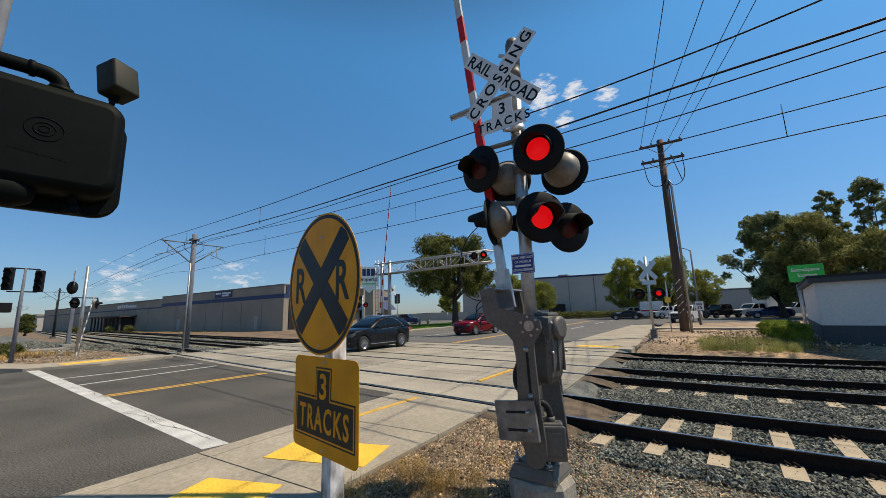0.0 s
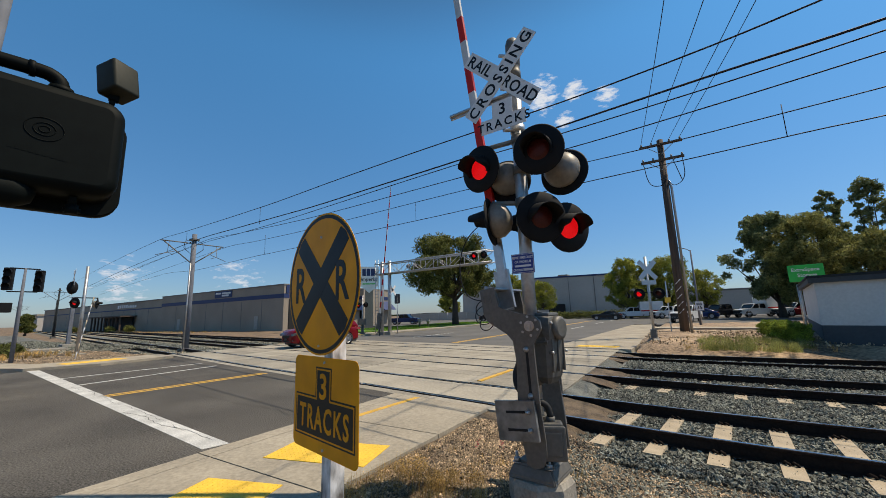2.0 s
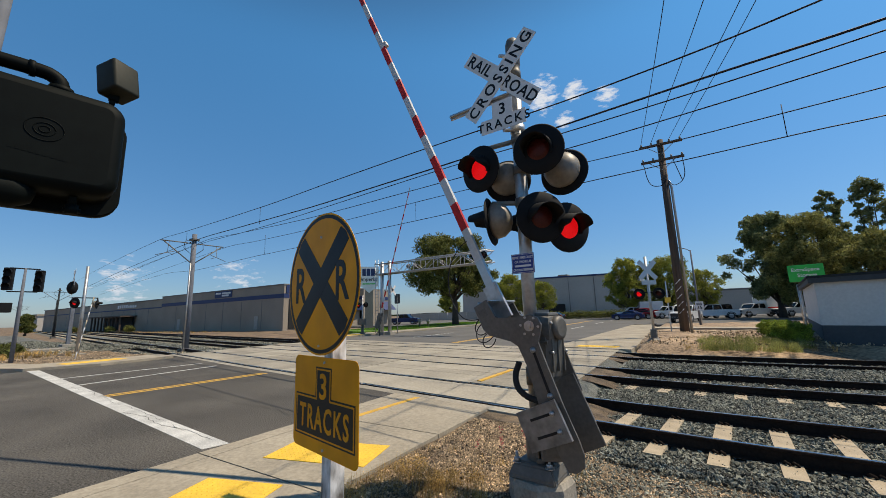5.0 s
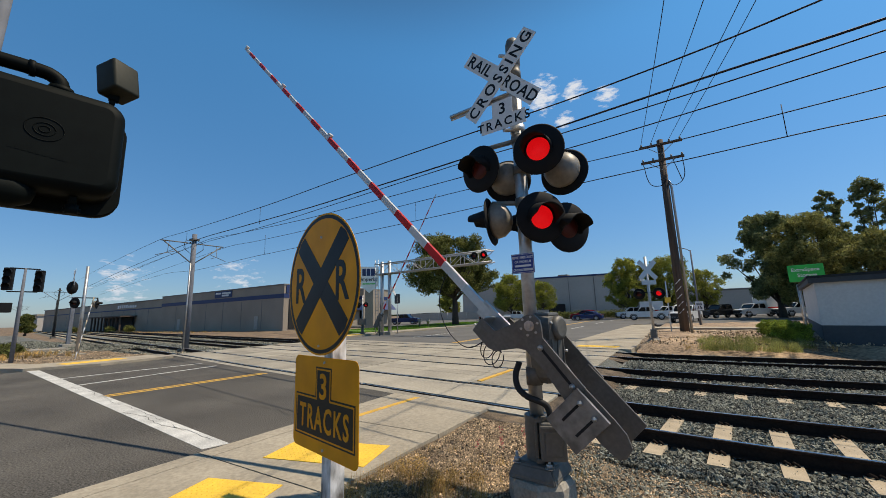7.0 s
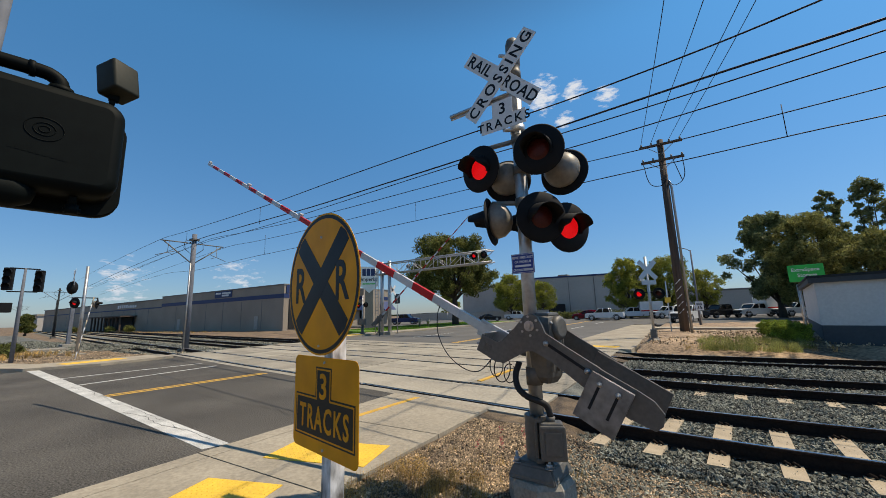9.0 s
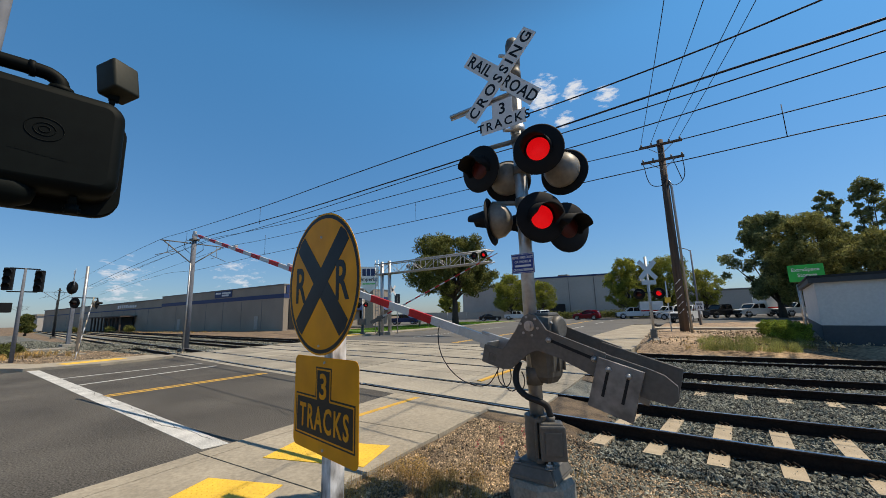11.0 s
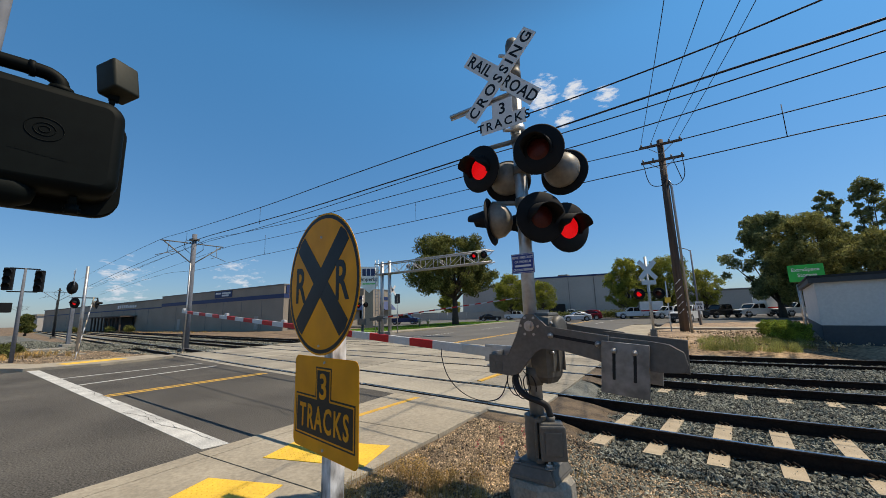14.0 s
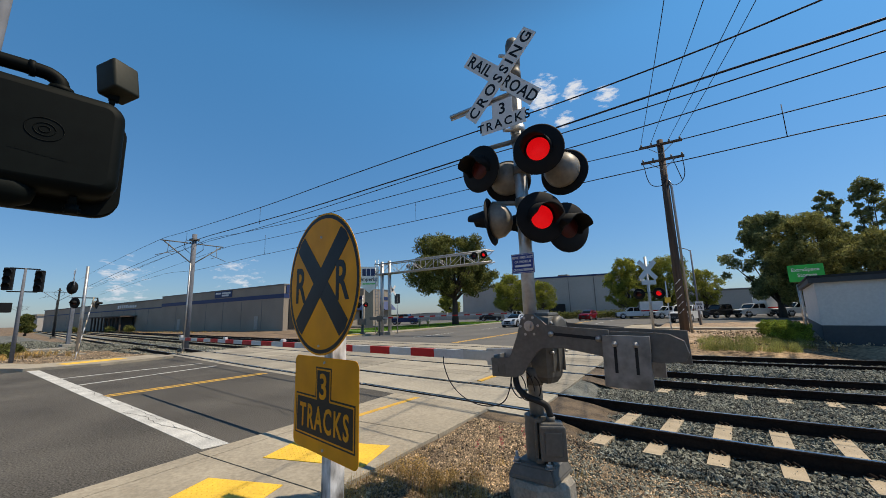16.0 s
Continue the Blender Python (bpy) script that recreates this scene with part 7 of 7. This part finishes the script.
dark_car, dark_wheels = car(None, M_CARDARK, "dark blue-grey sport utility car driving over the crossing")
red_car, red_wheels = car(None, M_CARRED, "dark red sport utility car driving over the crossing", roof_rails=False)
silver_car, silver_wheels = car(None, M_CARSILV, "pale silver sedan driving up to the crossing", "sedan")
maroon_car, maroon_wheels = car(None, M_CARRED, "dark red car driving along the far road", roof_rails=False)
black_car, black_wheels = car(None, M_CARBLACK, "black sedan driving along the far road", "sedan")
blue_car, blue_wheels = car(None, M_CARBLUE, "dark blue sedan driving along the far road", "sedan")
white_truck = pickup(None, M_CARWHITE, "white pickup driving along the far road")
# parked vehicles
car(pose(-33.0, 72, 0.0, 0, 0, 200), M_CARBLACK, "black sedan parked behind the lawn", "sedan", group="parked cars")
pickup(pose(-29.8, 79, 0.0, 0, 0, 190), M_CARWHITE, "white long pickup parked behind the lawn", "parked cars")
pickup(pose(-43.5, 57.0, 0, 0, 0, 195), M_CARBLUE, "dark blue pickup parked beside the showroom", "parked cars")
pickup(pose(-6.3, 71.0, 0.0, 0, 0, 12), M_CARWHITE, "white box truck parked across the road", "parked trucks", True)
pickup(pose(-1.0, 68.5, 0.0, 0, 0, 28), M_CARWHITE, "white pickup parked near the trees", "parked trucks")
pickup(pose(0.75, 50.5, 0.0, 0, 0, 75), M_CARWHITE, "white pickup waiting by the wooden pole", "parked trucks")
for k, (x, y, a) in enumerate(((5.2, 66, 40), (9.0, 67, 35), (13.6, 67.5, 30), (17.4, 66, 40))):
    pickup(pose(x, y, 0, 0, 0, a), (M_CARBLACK, M_CARWHITE, M_CARWHITE, M_CARSILV)[k], ("black pickup", "white truck", "white truck", "silver pickup")[k] + " parked in the truck yard", "parked trucks", k in (1, 2))
pickup(pose(2.6, 74.0, 0, 0, 0, 64), M_CARBLACK, "black pickup parked in the truck yard", "parked trucks")
pickup(pose(11.2, 76.0, 0, 0, 0, 20), M_CARWHITE, "white pickup parked in the truck yard", "parked trucks")
solid("truck_yard", M_ASPHALT2, "asphalt truck yard beyond the earth bank", "parking lot", lambda bm: slab(bm, [(-2, 44), (40, 44), (40, 100), (-2, 100)], -0.3, 0.015), kind="structure")

# ---- street furniture by the far road ----
sl = thing("street_lamp", "grey street lamp with a single arm", "street lamp", pose(1.55, 39.3, 0))
bm = bmesh.new()
tube(bm, [(0, 0, 0), (0, 0, 6.6)], [0.10, 0.06], 12)
part("pole", bm, M_DKPOLE, sl)
bm = bmesh.new()
tube(bm, smooth_line([(0, 0, 6.5), (-0.35, 0, 6.75), (-0.85, 0, 6.9)]), 0.035, 8)
part("arm", bm, M_DKPOLE, sl)
bm = bmesh.new()
box(bm, (-1.25, -0.12, 6.84), (-0.80, 0.12, 6.96), 0.04)
part("lamp_head", bm, M_DKPOLE, sl)
spd = thing("speed_sign", "white speed limit sign with black numerals on a post", "road sign", pose(1.62, 38.9, 0, 0, 0, 2))
bm = bmesh.new()
box(bm, (-0.30, -0.01, 1.35), (0.30, 0.0, 2.10), 0.004)
part("plate", bm, M_SIGNW, spd)
letters_part("35", 0.30, M_INK, spd, 0, -0.012, 1.60)
bm = bmesh.new()
for z in (1.96, 1.86):
    box(bm, (-0.2, -0.013, z - 0.03), (0.2, -0.009, z + 0.03))
part("lettering_bar", bm, M_INK, spd)
bm = bmesh.new()
tube(bm, [(0, 0.03, 0), (0, 0.03, 2.1)], 0.03, 8)
part("post", bm, M_GALV, spd)
hy = thing("sign_post", "slim post with a small dark sign beside the far crossing", "road sign", pose(-22.6, 28.4, 0))
bm = bmesh.new()
tube(bm, [(0, 0, 0), (0, 0, 3.6)], 0.04, 8)
part("post", bm, M_GALV, hy)
bm = bmesh.new()
box(bm, (-0.32, -0.03, 2.8), (0.32, 0.0, 3.7), 0.01)
part("plate", bm, M_DKBAND, hy)
for k, (x, y) in enumerate(((-28.6, 40.5), (-27.6, 41.0))):
    hp = thing("standpipe", "short grey standpipe on the lawn", "standpipe", pose(x, y, 0.1), "standpipes")
    bm = bmesh.new()
    lathe(bm, [(0.13, 0), (0.13, 0.6), (0.22, 0.62), (0.22, 0.85), (0.1, 1.0), (0, 1.02)], 12, "Z")
    part("body", bm, M_FOUND, hp)
fence = thing("fence", "pale grey windscreened fence beyond the parking lot", "fence", pose(-62, 84, 0, 0, 0, 12))
for k in range(14):
    bm = bmesh.new()
    tube(bm, [(k * 2.6, 0, 0), (k * 2.6, 0, 2.1)], 0.05, 8)
    part("post", bm, M_GALV, fence)
    bm = bmesh.new()
    box(bm, (k * 2.6 + 0.05, -0.01, 0.1), (k * 2.6 + 2.55, 0.01, 2.0))
    part("screen", bm, M_STUCCO2, fence)
# hills far away
hills = solid("hills", M_LEAF3, "low hazy line of distant hills and trees", "hills",
              lambda bm: prism(bm, [(-2400 + i * 60, 4 + 9 * abs(noise.noise((i * 0.35, 0, 0)))) for i in range(61)] + [(1200, -5), (-2400, -5)], 1, 900, 930), kind="structure")

# ---- what moves ----


def gate_pose(theta):
    return Matrix.Translation(PIVOT) @ pose(0, 0, 0, 0, 0, ARM_AZ) @ pose(0, 0, 0, 0, -theta, 0)


GATE = [(0.0, 81.0), (2.9, 80.9), (3.2, 80.4), (3.5, 79.3), (4.0, 75.1), (4.2, 72.6), (5.2, 61.8), (6.3, 50.3), (6.5, 48.2), (7.0, 43.1), (7.5, 38.3), (8.0, 33.7),
        (8.5, 29.3), (9.0, 25.2), (9.2, 23.8), (10.3, 17.7), (11.3, 12.6), (12.0, 9.3), (12.5, 7.3), (13.0, 5.1), (13.5, 3.6), (14.0, 2.2), (14.5, 0.9), (15.0, -0.4), (15.5, -1.3), (16.0, -1.8)]
FAR_GATE = [(0.0, 84), (2.9, 84), (4.2, 79), (7.0, 61), (8.0, 53), (9.0, 43), (11.3, 21), (12.5, 12), (14.5, 4), (15.5, 1), (16.0, 0.5)]


def lamp_rows(first_on, out_, in_):
    """Slide a light source to the lens and back, 1.32 s a cycle, with a short dark moment at each change."""
    rows, t, on = [(0.0, out_ if first_on else in_)], 0.447, first_on
    while t < SECONDS:
        if on:
            rows += [(t - 0.040, out_), (t - 0.007, in_)]
        else:
            rows += [(t + 0.007, in_), (t + 0.040, out_)]
        on = not on
        t += 0.6614
    rows.append((SECONDS, out_ if on else in_))
    return rows


def drive(c, wheels, rows, r=0.365, k=1.0):
    """rows: seconds, x, y, heading of the nose in degrees."""
    walk(c, [(t, pose(x * k, y * k, 0, 0, 0, a + 180)) for t, x, y, a in rows])


def motions():
    walk(gate, [(t, gate_pose(a)) for t, a in GATE])
    hang = Vector((0.33, 0.06, -0.45))
    walk(cable, [(t, gate_pose(a) @ Matrix.Translation(hang)) for t, a in GATE])
    walk(fgate, [(t, Matrix.Translation((-22.3, 25.5, 1.5)) @ pose(0, 0, 0, 0, 0, 8) @ pose(0, 0, 0, 0, -a, 0)) for t, a in FAR_GATE])
    for lamps, first in ((ON_A, True), (ON_B, False)):
        for g in lamps:
            walk(g, lamp_rows(first, pose(0, -0.004, 0), pose(0, 0.05, 0)))
    drive(dark_car, dark_wheels, [(0.0, -12.6, 13.9, -94), (0.5, -12.9, 10.6, -93), (0.9, -13.15, 7.65, -92), (1.2, -13.25, 5.55, -92), (1.5, -13.35, 3.55, -91), (1.8, -13.5, 1.5, -91), (2.5, -13.6, -4, -90), (4.0, -13.6, -17, -90), (16.0, -13.6, -100, -90)], k=1.12)
    drive(red_car, red_wheels, [(0.0, -13.0, 25.9, -100), (0.5, -14.0, 24.1, -106), (0.9, -15.0, 22.0, -108), (1.2, -15.7, 20.3, -109), (1.5, -16.4, 18.3, -107), (1.8, -17.0, 16.4, -104), (2.1, -17.6, 14.3, -101), (2.5, -18.3, 12.2, -98), (3.0, -18.8, 9.05, -95), (3.5, -19.0, 5.85, -93),
                                (4.0, -19.1, 2.95, -92), (4.5, -19.2, -0.2, -91), (6.0, -19.3, -12, -90), (16.0, -19.3, -100, -90)], k=1.09)
    drive(silver_car, silver_wheels, [(0.0, 42, 61, 180), (9.0, 15, 61, 180), (11.5, -3.2, 62, 182), (12.0, -5.5, 62.2, 184), (12.5, -7.8, 62.3, 186), (13.0, -9.8, 62.2, 190), (13.5, -11.8, 61.6, 198), (14.0, -13.4, 60.2, 212), (14.7, -15.2, 55.5, 240), (15.3, -16.0, 49.5, 258), (16.0, -16.2, 42.2, 267)])
    drive(maroon_car, maroon_wheels, [(0.0, 20, 53.5, 180), (3.5, 4, 53.5, 180), (5.5, -7, 53.6, 178), (6.5, -10.9, 53.8, 176), (9.0, -10.6, 54, 178), (13.5, -10.5, 54, 184), (14.5, -10.2, 53.6, 205), (15.5, -10.2, 53.2, 240), (16.0, -10.1, 52.6, 262)], k=1.25)
    drive(black_car, black_wheels, [(0.0, -5.5, 52.4, 180), (3.5, -10.9, 53, 180), (5.0, -15.5, 55, 168), (7.0, -20, 64, 125), (9.0, -21, 80, 95), (16.0, -21, 140, 92)], k=1.25)
    drive(blue_car, blue_wheels, [(0.0, 8, 50.5, 180), (3.5, -2.0, 50.8, 180), (6.5, -8.6, 51.4, 180), (7.0, -9.9, 51.6, 178), (7.5, -11.2, 52.0, 174), (9.0, -16.5, 56, 150), (11.0, -20.5, 72, 98), (16.0, -21, 130, 92)], k=1.25)
    drive(white_truck, None, [(0.0, 26, 49.5, 180), (6.3, -1.0, 49.6, 180), (7.0, -3.0, 49.7, 180), (7.5, -4.6, 49.8, 180), (8.5, -6.9, 50.1, 180), (9.0, -7.7, 50.3, 179), (10.2, -13.5, 53, 160), (12.0, -20.2, 66, 108), (16.0, -21, 120, 92)], k=1.25)


motions()
